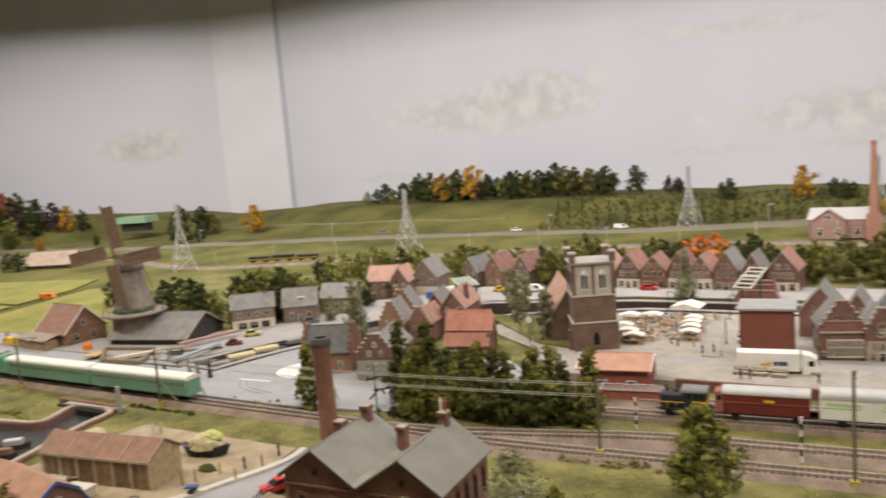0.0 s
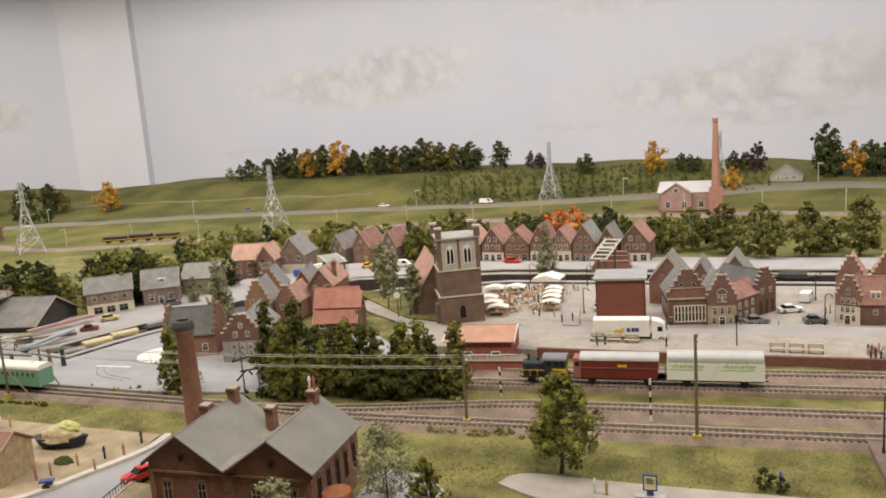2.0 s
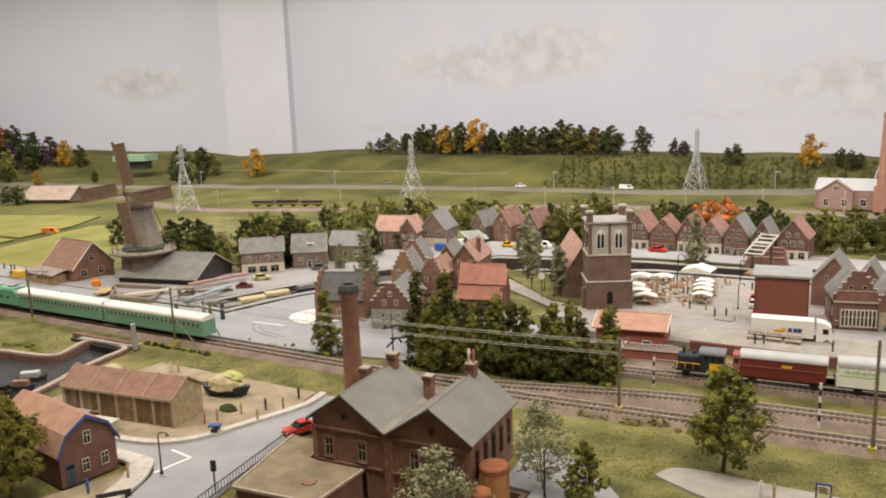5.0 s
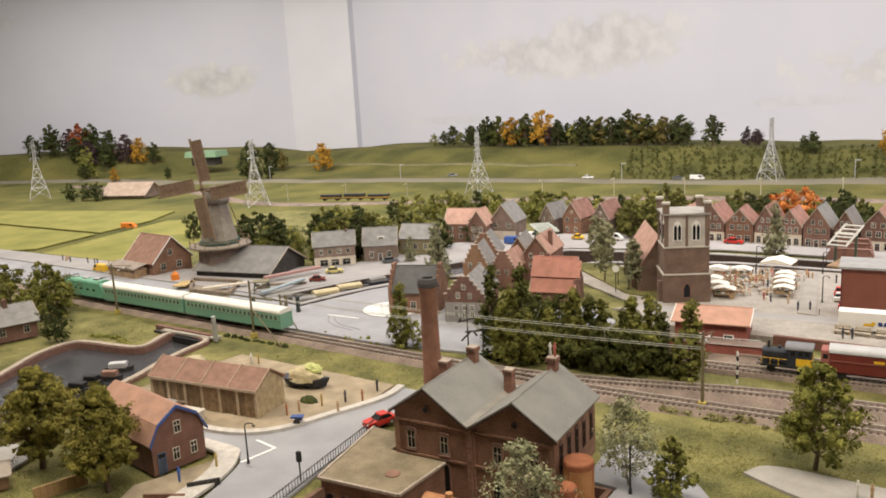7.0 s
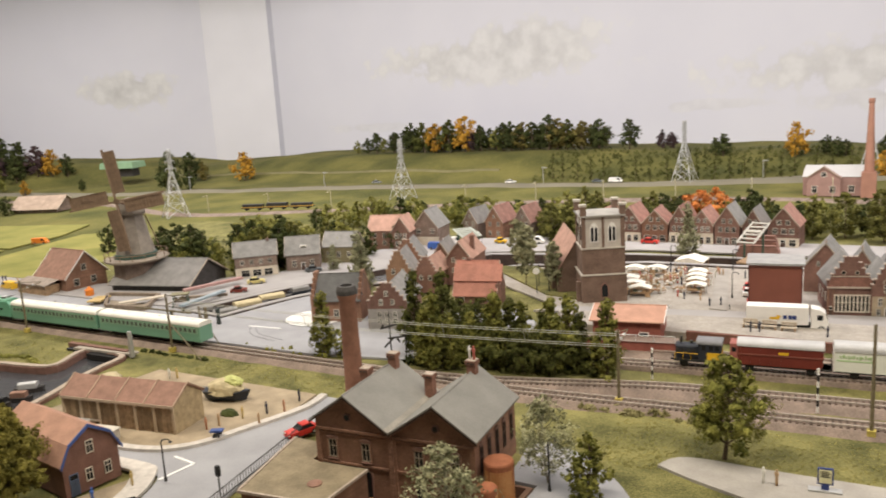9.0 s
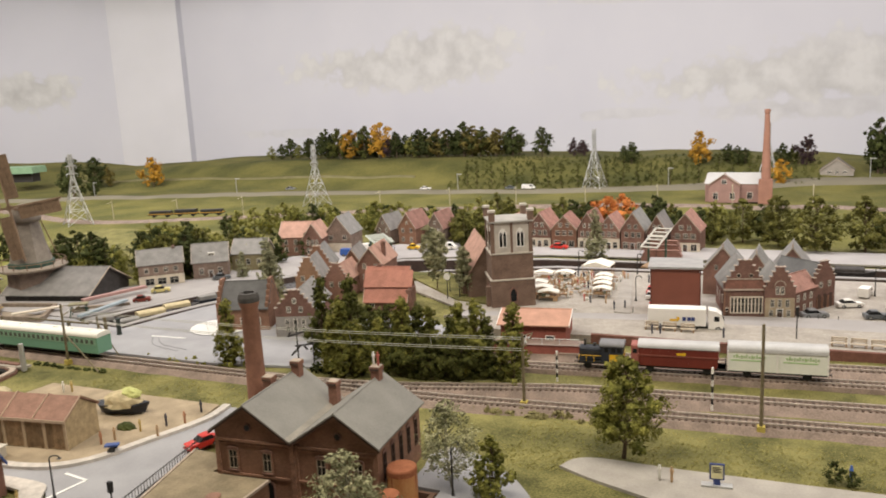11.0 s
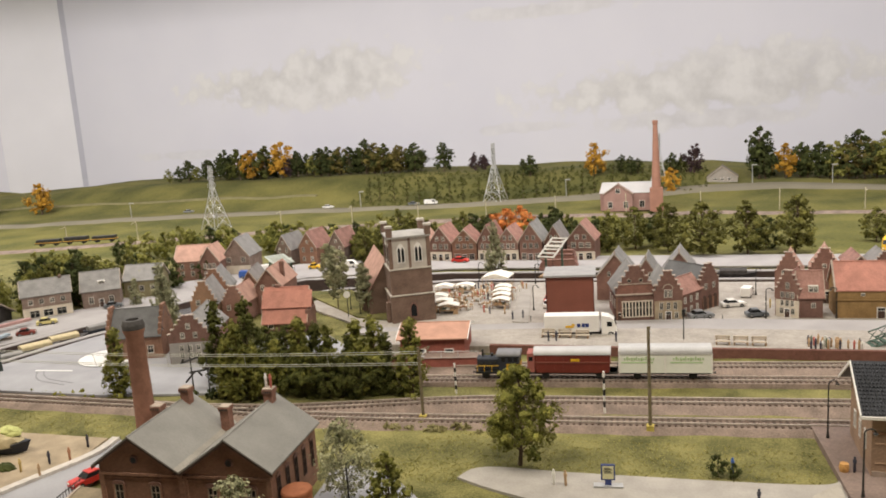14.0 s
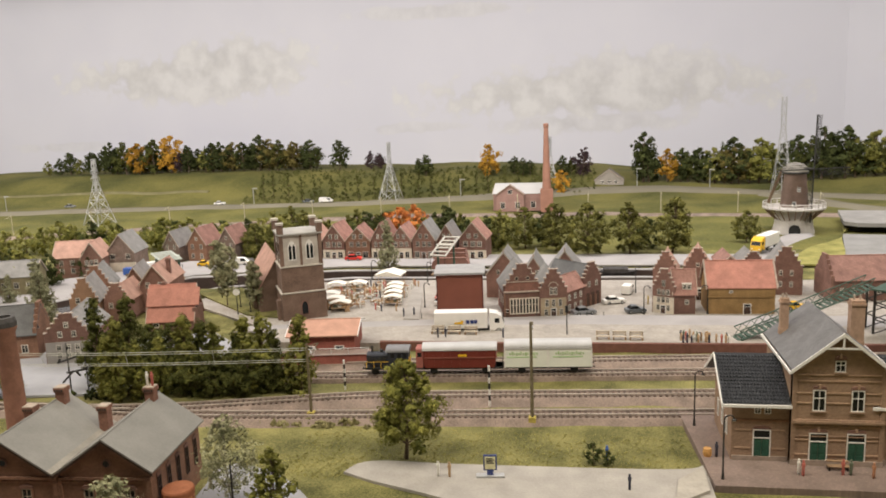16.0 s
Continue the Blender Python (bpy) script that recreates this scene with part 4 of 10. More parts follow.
# brick works with twin gabled roofs
works = thing("brick_works", at(-0.527, 0.752, 0.003, 4), "dark brown brick works with twin grey-green gabled roofs", "factory")
PITCH, RIDGE = 0.69, 0.1045
DULLCREAM = mat("dull_cream_paint", (0.36, 0.3, 0.23), 0.6, 0.15, 0.01)
for cx, xl, xr in ((-0.0625, -0.1095, -0.003), (0.0565, -0.003, 0.1055)):
    bm = bmesh.new()
    prism(bm, [(xl, 0), (xr, 0), (xr, RIDGE - PITCH * (xr - cx)), (cx, RIDGE), (xl, RIDGE - PITCH * (cx - xl))], 0, 0.13)
    wall_ob = part("wall", bm, BRICK, works)
    bm = bmesh.new()
    box(bm, xl, xr, 0, 0.13, -0.0452, -0.0001)
    part("lower_wall", bm, BRICK, works)
    for px in (xl + 0.003, xr - 0.003):
        bm = bmesh.new()
        box(bm, px - 0.003, px + 0.003, -0.002, 0.001, -0.0452, 0.0573)
        part("pilaster", bm, BRICK, wall_ob)
    for z0, z1, out in ((0.0575, 0.0605, 0.0024), (0.0535, 0.0553, 0.0013), (0.0145, 0.0172, 0.002)):
        bm = bmesh.new()
        box(bm, xl + 0.0005, xr - 0.0005, -out, 0.001, z0, z1)
        part("string_course", bm, BRICK, wall_ob)
    bm = bmesh.new()
    for k in range(17):
        u = xl + 0.009 + k * (xr - xl - 0.018) / 16
        box(bm, u - 0.0009, u + 0.0009, -0.0012, 0.0006, 0.0555, 0.0575)
    part("dentil_course", bm, BRICK, wall_ob, "row of small brick dentils")["kind"] = "stuff"
    bm = bmesh.new()
    ends = []
    for s, e in ((-1, xl), (1, xr)):
        end = abs(e - cx) + (0.005 if abs(e) > 0.01 else 0.0)
        zz = RIDGE - PITCH * end
        ends.append((s, end, zz))
        pts = [(cx, RIDGE + 0.0008), (cx + s * end, zz + 0.0008), (cx + s * end, zz + 0.0028), (cx, RIDGE + 0.0028)]
        prism(bm, pts if s > 0 else pts[::-1], -0.0075, 0.136)
    r = part("roof", bm, SLATE_GREEN, works, "grey-green sheet roof with worn edges")
    bm = bmesh.new()
    rod(bm, (cx, -0.0078, RIDGE + 0.0028), (cx, 0.1365, RIDGE + 0.0028), 0.001, seg=5)
    part("ridge_cap", bm, SLATE_GREEN, r)
    bm = bmesh.new()
    for s, end, zz in ends:
        pts = [(cx, RIDGE - 0.0026), (cx + s * end, zz - 0.0026), (cx + s * end, zz + 0.0006), (cx, RIDGE + 0.0006)]
        prism(bm, pts if s > 0 else pts[::-1], -0.0071, -0.0057)
    part("bargeboard", bm, DARKDOOR, r, "dark brown bargeboard")
    for u in (-0.0235, 0.0235):
        w = window(works, at(cx + u, -0.0002, 0.0225), 0.0118, 0.024, DULLCREAM)
        for side_x in (-0.007, 0.007):
            bm = bmesh.new()
            box(bm, side_x - 0.0009, side_x + 0.0009, -0.0018, 0, -0.001, 0.0242)
            part("window_jamb", bm, BRICK, w)
        bm = bmesh.new()
        prism(bm, [(-0.008, 0.0243), (0.008, 0.0243), (0.0071, 0.027), (0.0037, 0.0285), (-0.0037, 0.0285), (-0.0071, 0.027)], -0.002, 0)
        part("window_arch", bm, BRICK_RED, w, "shallow brick window arch")
        bm = bmesh.new()
        box(bm, -0.008, 0.008, -0.0024, 0, -0.0024, -0.001)
        part("window_sill", bm, BRICK_RED, w)
        bm = bmesh.new()
        arch = [(-0.0075, 0), (0.0075, 0)] + [(0.0075 * math.cos(a * math.pi / 8), 0.032 + 0.0075 * math.sin(a * math.pi / 8)) for a in range(9)]
        prism(bm, arch, -0.0012, 0.0004)
        low = part("arched_window", bm, BRICK_RED, works, "low round-headed brick window")
        low.location = (cx + u, 0, -0.0275)
        bm = bmesh.new()
        prism(bm, [(x * 0.74, z * 0.94 + 0.0008) for x, z in arch], -0.0017, 0.0006)
        part("pane", bm, GLASS, low)
    bm = bmesh.new()
    rod(bm, (cx, -0.0016, 0.0765), (cx, 0.0004, 0.0765), 0.0052, seg=14)
    rw = part("round_window", bm, BRICK_RED, works, "round brick window")
    bm = bmesh.new()
    rod(bm, (cx, -0.002, 0.0765), (cx, 0.0006, 0.0765), 0.0036, seg=14)
    part("pane", bm, GLASS, rw)
bm = bmesh.new()
prism(bm, [(-0.0085, 0.0685), (-0.003, 0.0652), (0.0025, 0.0685), (0.0025, 0.0705), (-0.003, 0.0672), (-0.0085, 0.0705)], -0.0079, 0.1368)
part("valley_gutter", bm, mat("dull_gutter", (0.27, 0.25, 0.215), 0.7, 0.15, 0.02), works, "dull metal valley gutter")
for i in range(-18, 26):
    bm = bmesh.new()
    box(bm, -0.006 + (i % 2) * 0.001, -0.001 + (i % 2) * 0.001, -0.004, 0, 0.002 + i * 0.0025, 0.0042 + i * 0.0025)
    part("quoin_brick", bm, BRICK, works)
for i in range(5):
    w = window(works, pose(0.1057, 0.016 + i * 0.0245, 0.022, 0, 0, 90), 0.009, 0.034, DARKDOOR)
    bm = bmesh.new()
    prism(bm, [(-0.0062, 0.0342), (0.0062, 0.0342), (0.005, 0.0372), (0, 0.0385), (-0.005, 0.0372)], -0.0016, 0)
    part("window_arch", bm, BRICK_RED, w)
for cx, cy, z0, z1, cw in ((-0.0575, 0.116, 0.09, 0.121, 0.0115), (0.0565, 0.116, 0.09, 0.121, 0.0115), (-0.003, 0.112, 0.06, 0.0985, 0.0115), (-0.104, 0.12, 0.06, 0.0945, 0.0125)):
    bm = bmesh.new()
    box(bm, cx - cw / 2, cx + cw / 2, cy - cw / 2, cy + cw / 2, z0, z1 - 0.005)
    box(bm, cx - cw / 2 - 0.0012, cx + cw / 2 + 0.0012, cy - cw / 2 - 0.0012, cy + cw / 2 + 0.0012, z1 - 0.005, z1)
    ch = part("chimney", bm, mat("chimney_brick", (0.235, 0.12, 0.085), 0.85, 0.2, 0.006), works, "reddish brick chimney with a corbelled head")
    for k in range(4):
        u = cx - cw / 2 + (k + 0.5) * cw / 4
        bm = bmesh.new()
        box(bm, u - 0.0008, u + 0.0008, cy - cw / 2 - 0.0016, cy - cw / 2 - 0.001, z1 - 0.0042, z1 - 0.0016)
        part("flue_slot", bm, IRON, ch)
    bm = bmesh.new()
    box(bm, cx - cw / 2 - 0.0006, cx + cw / 2 + 0.0006, cy - cw / 2 - 0.0006, cy + cw / 2 + 0.0006, z1, z1 + 0.0012)
    part("chimney_cap", bm, COPING, ch, "pale mortar cap")

# low flat-roofed annex against the works
annex = thing("works_annex", Matrix(), "low brick annex with a flat mossy roof and arched bays", "annex")
ROOFQ = [(-0.679, 0.643), (-0.566, 0.655), (-0.564, 0.749), (-0.646, 0.745), (-0.648, 0.79), (-0.711, 0.79)]
bm = bmesh.new()
slab(bm, [(-0.676, 0.646), (-0.569, 0.658), (-0.567, 0.749), (-0.6465, 0.745), (-0.65, 0.787), (-0.708, 0.787)], -0.0425, 0.0135)
part("wall", bm, BRICK, annex)
bm = bmesh.new()
slab(bm, ROOFQ, 0.0135, 0.016)
rf = part("roof", bm, mat("mossy_flat_roof", (0.25, 0.205, 0.135), 0.95, 0.25, 0.03), annex, "flat roof of mossy grey-brown felt")
for a, c in ((ROOFQ[5], ROOFQ[0]), (ROOFQ[0], ROOFQ[1]), (ROOFQ[1], ROOFQ[2])):
    d = Vector((c[0] - a[0], c[1] - a[1], 0))
    m = at(a[0], a[1], 0, math.degrees(math.atan2(d.y, d.x)))
    bm = bmesh.new()
    box(bm, 0.0, d.length - 0.0031, -0.0012, 0.0018, 0.0138, 0.0172)
    bmesh.ops.transform(bm, matrix=m, verts=bm.verts)
    part("parapet", bm, COPING, rf)
bm = bmesh.new()
lathe(bm, [(0.009, 0.016), (0.009, 0.0175), (0.006, 0.019), (0.0, 0.0194)], 18, -0.603, 0.692)
part("roof_vent", bm, TILE_BROWN, annex, "round reddish roof hatch")
turn = at(-0.676, 0.646, 0, math.degrees(math.atan2(0.012, 0.107)))
for i in range(5):
    u = 0.012 + i * 0.0205
    bm = bmesh.new()
    pts = [(u - 0.0075, -0.036), (u + 0.0075, -0.036)] + [(u + 0.0075 * math.cos(a * math.pi / 8), -0.0085 + 0.0075 * math.sin(a * math.pi / 8)) for a in range(9)]
    prism(bm, pts, -0.0012, 0.0005)
    bmesh.ops.transform(bm, matrix=turn, verts=bm.verts)
    arch = part("arched_bay", bm, BRICK_RED, annex, "arched brick bay")
    bm = bmesh.new()
    prism(bm, [(u + (x - u) * 0.72, -0.036 + (z + 0.036) * 0.94) for x, z in pts], -0.0017, 0.001)
    bmesh.ops.transform(bm, matrix=turn, verts=bm.verts)
    part("pane", bm, GLASS, arch)

# tall round works stack
bm = bmesh.new()
lathe(bm, [(0.0165, 0), (0.0165, 0.012), (0.0142, 0.016), (0.0112, 0.186), (0.0125, 0.189), (0.0138, 0.193), (0.0138, 0.201), (0.0118, 0.206), (0.0085, 0.207), (0.0085, 0.19)], 28)
stack = one("factory_chimney", bm, mat("stack_brick", (0.27, 0.135, 0.092), 0.85, 0.2, 0.015), at(-0.672, 0.88, 0.0), "tall round brown brick factory chimney with a sooty rim", "chimney", smooth=True)
bm = bmesh.new()
lathe(bm, [(0.0139, 0.1955), (0.0143, 0.196), (0.0143, 0.2015), (0.0122, 0.2072), (0.0083, 0.2078), (0.0083, 0.19)], 28)
part("rim", bm, mat("sooty_rim", (0.07, 0.065, 0.062), 0.7, 0.2, 0.006), stack, "dark sooty metal rim")

# rusty tanks
TANKTAN = mat("ochre_tank_paint", (0.5, 0.27, 0.11), 0.6, 0.25, 0.015, col2=(0.42, 0.17, 0.06))
TANKRUST = mat("dark_tank_rust", (0.25, 0.085, 0.04), 0.75, 0.3, 0.008, col2=(0.34, 0.13, 0.06))
rng = random.Random(8)
for x, y, r, h in ((-0.4, 0.773, 0.0172, 0.0865), (-0.397, 0.732, 0.0125, 0.074)):
    root = thing("storage_tank", at(x, y, -0.042), "upright ochre storage tank with a rusty top and streaks", "tank", "storage tanks")
    bm = bmesh.new()
    lathe(bm, [(r, 0), (r, h * 0.45), (r * 1.03, h * 0.46), (r * 1.03, h * 0.48), (r, h * 0.49), (r, h)], 28)
    part("shell", bm, TANKTAN, root)
    bm = bmesh.new()
    lathe(bm, [(r * 1.012, h - 0.006), (r * 1.02, h - 0.0055), (r * 1.02, h), (r * 0.95, h + 0.0018), (0.001, h + 0.0032)], 28)
    part("lid", bm, TANKRUST, root, "rust-red tank top")
    for k in range(9):
        a, drop, wide = rng.uniform(0, 6.28), rng.uniform(0.15, 0.6) * h, rng.uniform(0.05, 0.13)
        bm = bmesh.new()
        ring = [[(math.cos(a + e * w) * r * q, math.sin(a + e * w) * r * q) for e, q in ((-1, 1.004), (0, 1.01), (1, 1.004))] for w in (wide, wide * 0.8, wide * 0.25)]
        rows = [[bm.verts.new((px, py, z)) for px, py in pts] for pts, z in zip(ring, (h - 0.0055, h - 0.0055 - drop * 0.5, h - 0.0055 - drop))]
        for lo, hi in zip(rows[1:], rows[:-1]):
            for e in (0, 1):
                bm.faces.new((lo[e], lo[e + 1], hi[e + 1], hi[e]))
        part("rust_streak", bm, TANKRUST, root)
tank = thing("boiler", at(-0.49, 0.645, 0.002, 4), "orange-brown horizontal boiler tank before the works", "tank")
bm = bmesh.new()
rod(bm, (-0.03, 0, 0.022), (0.03, 0, 0.022), 0.013, seg=20)
part("shell", bm, RUST, tank)
bm = bmesh.new()
rod(bm, (0, 0, 0.034), (0, 0, 0.041), 0.004, seg=12)
part("dome", bm, RUST, tank)
for u in (-0.02, 0.02):
    bm = bmesh.new()
    box(bm, u - 0.003, u + 0.003, -0.011, 0.011, -0.044, 0.013)
    part("saddle", bm, BRICK, tank)

# station
st = thing("station_building", at(0.0, 0.976, 0.008, 0) @ Matrix.Diagonal((1, 1, 1.06, 1)), "tan brick railway station with slate roofs and white trim", "station")


def st_wing(x0, x1, d, eave, ridge):
    bm = bmesh.new()
    pts = [(0, 0), (d, 0), (d, eave), (d / 2, ridge), (0, eave)]
    a = [bm.verts.new((x0, q, z)) for q, z in pts]
    c = [bm.verts.new((x1, q, z)) for q, z in pts]
    bm.faces.new(a)
    bm.faces.new(c[::-1])
    for i in range(5):
        bm.faces.new((a[i], a[(i + 1) % 5], c[(i + 1) % 5], c[i]))
    part("wall", bm, BRICK_TAN, st)
    bm = bmesh.new()
    k = (ridge - eave) / (d / 2)
    for s in (-1, 1):
        run = [(d / 2, ridge), (d / 2 + s * (d / 2 + 0.008), ridge - k * (d / 2 + 0.008))]
        a = [bm.verts.new((x0 - 0.0125, q, z + e)) for (q, z), e in ((run[0], 0.0006), (run[1], 0.0006), (run[1], 0.003), (run[0], 0.003))]
        c = [bm.verts.new((x1 + (0.009 if x1 > 0.4 else 0), v.co.y, v.co.z)) for v in a]
        bm.faces.new(a)
        bm.faces.new(c[::-1])
        for i in range(4):
            bm.faces.new((a[i], a[(i + 1) % 4], c[(i + 1) % 4], c[i]))
    r = part("roof", bm, SLATE_DARK, st, "roof of dark pantiles")
    bm = bmesh.new()
    e = x0 - 0.0137 if x0 < 0.3 else x1 + 0.0088
    for s in (-1, 1):
        a = [bm.verts.new((e, q, z)) for q, z in ((d / 2, ridge - 0.001), (d / 2 + s * (d / 2 + 0.0085), ridge - k * (d / 2 + 0.0085) - 0.001), (d / 2 + s * (d / 2 + 0.0085), ridge - k * (d / 2 + 0.0085) + 0.0034), (d / 2, ridge + 0.0034))]
        c = [bm.verts.new((e + 0.0014, v.co.y, v.co.z)) for v in a]
        bm.faces.new(a)
        bm.faces.new(c[::-1])
        for i in range(4):
            bm.faces.new((a[i], a[(i + 1) % 4], c[(i + 1) % 4], c[i]))
    box(bm, x0 - 0.0123, x1 - 0.001, -0.0105, -0.0078, eave - k * 0.008 - 0.001, eave - k * 0.008 + 0.0022)
    part("bargeboard", bm, WHITE, r, "white painted bargeboard and gutter")


st_wing(0.216, 0.2835, 0.12, 0.0725, 0.107)
st_wing(0.3835, 0.465, 0.12, 0.0725, 0.107)
bm = bmesh.new()
prism(bm, [(0.282, 0), (0.385, 0), (0.385, 0.1135), (0.3335, 0.153), (0.282, 0.1135)], -0.008, 0.126)
st_main = part("wall", bm, BRICK_TAN, st)
MID, FRONT = 0.3335, -0.008
for z0, z1, out in ((0.0505, 0.053, 0.0035), (0.053, 0.0545, 0.002), (0.034, 0.0352, 0.001)):
    bm = bmesh.new()
    box(bm, 0.2825, 0.3845, FRONT - out, FRONT + 0.001, z0, z1)
    part("string_course", bm, MATS["brick_tan"], st_main)
for px in (0.2845, 0.3825):
    bm = bmesh.new()
    box(bm, px - 0.0025, px + 0.0025, FRONT - 0.0012, 0, 0, 0.11)
    part("pilaster", bm, BRICK_TAN, st_main)
bm = bmesh.new()
k = 0.0395 / 0.0515
for s in (-1, 1):
    x1, z1 = MID + s * 0.0545, 0.153 - k * 0.0545
    pts = [(MID, 0.1536), (x1, z1 + 0.0006), (x1, z1 + 0.0032), (MID, 0.1562)]
    prism(bm, pts if s > 0 else pts[::-1], -0.0165, 0.135)
r = part("roof", bm, courses(mat("station_slate", (0.19, 0.187, 0.19), 0.55, 0.15, 0.02), 0.0028, 0, 0.86, "XY", 0.0034), st, "steep grey slate roof")
bm = bmesh.new()
for s in (-1, 1):
    x1, z1 = MID + s * 0.056, 0.153 - k * 0.056
    pts = [(MID, 0.1525), (x1, z1 - 0.0005), (x1, z1 + 0.0035), (MID, 0.1568)]
    prism(bm, pts if s > 0 else pts[::-1], -0.0178, -0.0164)
    box(bm, min(x1, x1 + s * 0.0018), max(x1, x1 + s * 0.0018), -0.0178, 0.136, z1 - 0.0005, z1 + 0.0025)
box(bm, MID - 0.0195, MID + 0.0195, -0.0174, -0.016, 0.138, 0.1398)
box(bm, MID - 0.0009, MID + 0.0009, -0.0174, -0.016, 0.1398, 0.153)
part("bargeboard", bm, WHITE, r, "white bargeboard with a small truss")
for cx, cy, z0, z1, cw in ((0.2955, 0.1, 0.1, 0.168, 0.005), (0.3665, 0.05, 0.1, 0.178, 0.0078)):
    bm = bmesh.new()
    box(bm, cx - cw, cx + cw, cy - cw * 0.85, cy + cw * 0.85, z0, z1)
    box(bm, cx - cw - 0.001, cx + cw + 0.001, cy - cw * 0.85 - 0.001, cy + cw * 0.85 + 0.001, z1 - 0.006, z1 - 0.0035)
    box(bm, cx - cw - 0.0006, cx + cw + 0.0006, cy - cw * 0.85 - 0.0006, cy + cw * 0.85 + 0.0006, z0, z0 + 0.03)
    c = part("chimney", bm, mat("chimney_tan", (0.4, 0.27, 0.19), 0.85, 0.2, 0.008), st)
    bm = bmesh.new()
    for o in (-0.45, 0.45):
        rod(bm, (cx + o * cw, cy, z1), (cx + o * cw, cy, z1 + 0.0055), 0.0016, 0.0012, 8)
    part("chimney_pot", bm, COPING, c)
for u, z, ww in ((0.312, 0.0895, 0.016), (0.3545, 0.0895, 0.016), (0.313, 0.0388, 0.0215), (0.355, 0.0388, 0.0215), (MID, 0.1245, 0.013)):
    bm = bmesh.new()
    prism(bm, [(u - ww / 2, z), (u + ww / 2, z), (u + ww * 0.42, z + 0.0035), (u, z + 0.0045), (u - ww * 0.42, z + 0.0035)], FRONT - 0.0014, FRONT - 0.0001)
    part("brick_arch", bm, MATS["brick_red"], st_main, "orange-red brick arch")
    bm = bmesh.new()
    box(bm, u - 0.0012, u + 0.0012, FRONT - 0.002, FRONT - 0.0001, z + 0.0012, z + 0.0062)
    part("keystone", bm, mat("pale_band_brick", (0.42, 0.285, 0.19), 0.85, 0.15, 0.01), st_main)
for u, z, ww in ((0.312, 0.0628, 0.0085), (0.3545, 0.0628, 0.0085), (MID, 0.1082, 0.0072)):
    bm = bmesh.new()
    box(bm, u - ww, u + ww, FRONT - 0.0022, FRONT, z, z + 0.0014)
    part("window_sill", bm, BRICK_TAN, st_main)
for u in (0.312, 0.3545):
    window(st, at(u, FRONT - 0.0002, 0.0643), 0.0142, 0.0248, WHITE)
for u in (0.313, 0.355):
    door(st, at(u, FRONT - 0.0002, 0), 0.0182, 0.0376, GREENDOOR)
window(st, at(MID, FRONT - 0.0002, 0.1097), 0.0115, 0.0132, WHITE)
door(st, at(0.2512, -0.0002, 0), 0.0182, 0.0365, GREENDOOR)
bm = bmesh.new()
prism(bm, [(0.2405, 0.0382), (0.2619, 0.0382), (0.26, 0.0412), (0.2512, 0.0425), (0.2424, 0.0412)], -0.0014, -0.0001)
part("brick_arch", bm, MATS["brick_red"], st, "orange-red brick arch")
for u in (0.2455, 0.257):
    window(st, at(u, -0.0002, 0.0565), 0.0075, 0.0075, WHITE)
for u in (0.03, 0.06, 0.09):
    window(st, pose(0.216, 0.12 - u, 0.02, 0, 0, -90), 0.0105, 0.021, WHITE)
door(st, at(0.425, -0.0002, 0), 0.0182, 0.0365, GREENDOOR)
for px, w in ((0.249, 0.064), (0.4255, 0.078)):
    bm = bmesh.new()
    box(bm, px - w / 2, px + w / 2, -0.0012, 0.0, 0.0475, 0.0497)
    part("brick_band", bm, mat("band_brick", (0.3, 0.165, 0.1), 0.85, 0.2, 0.01), st)
    bm = bmesh.new()
    box(bm, px - w / 2, px + w / 2, -0.0016, 0.0, 0, 0.0055)
    part("plinth", bm, mat("plinth_stone", (0.34, 0.27, 0.22), 0.85, 0.15, 0.01), st)
    for z in (0.014, 0.036):
        for a, c in ((px - w / 2 + 0.003, px - 0.0105), (px + 0.0135, px + w / 2 - 0.003)):
            bm = bmesh.new()
            box(bm, a, c, -0.0007, 0.0, z, z + 0.0014)
            part("brick_band", bm, mat("pale_band_brick", (0.42, 0.285, 0.19)), st)
for z, gaps in ((0.012, 1), (0.0295, 1), (0.0455, 0), (0.073, 2), (0.0845, 2), (0.0985, 0), (0.1055, 0)):
    cuts = {0: ((0.2872, 0.3798),), 1: ((0.2872, 0.3025), (0.3235, 0.3445), (0.3655, 0.3798)), 2: ((0.2872, 0.3042), (0.3198, 0.3467), (0.3623, 0.3798))}[gaps]
    for a, c in cuts:
        bm = bmesh.new()
        box(bm, a, c, FRONT - 0.0009, FRONT + 0.0002, z, z + 0.0014)
        part("brick_band", bm, mat("pale_band_brick", (0.42, 0.285, 0.19)), st)
bm = bmesh.new()
box(bm, 0.2815, 0.3855, FRONT - 0.002, FRONT + 0.0005, 0, 0.0065)
part("plinth", bm, mat("plinth_stone", (0.34, 0.27, 0.22)), st)
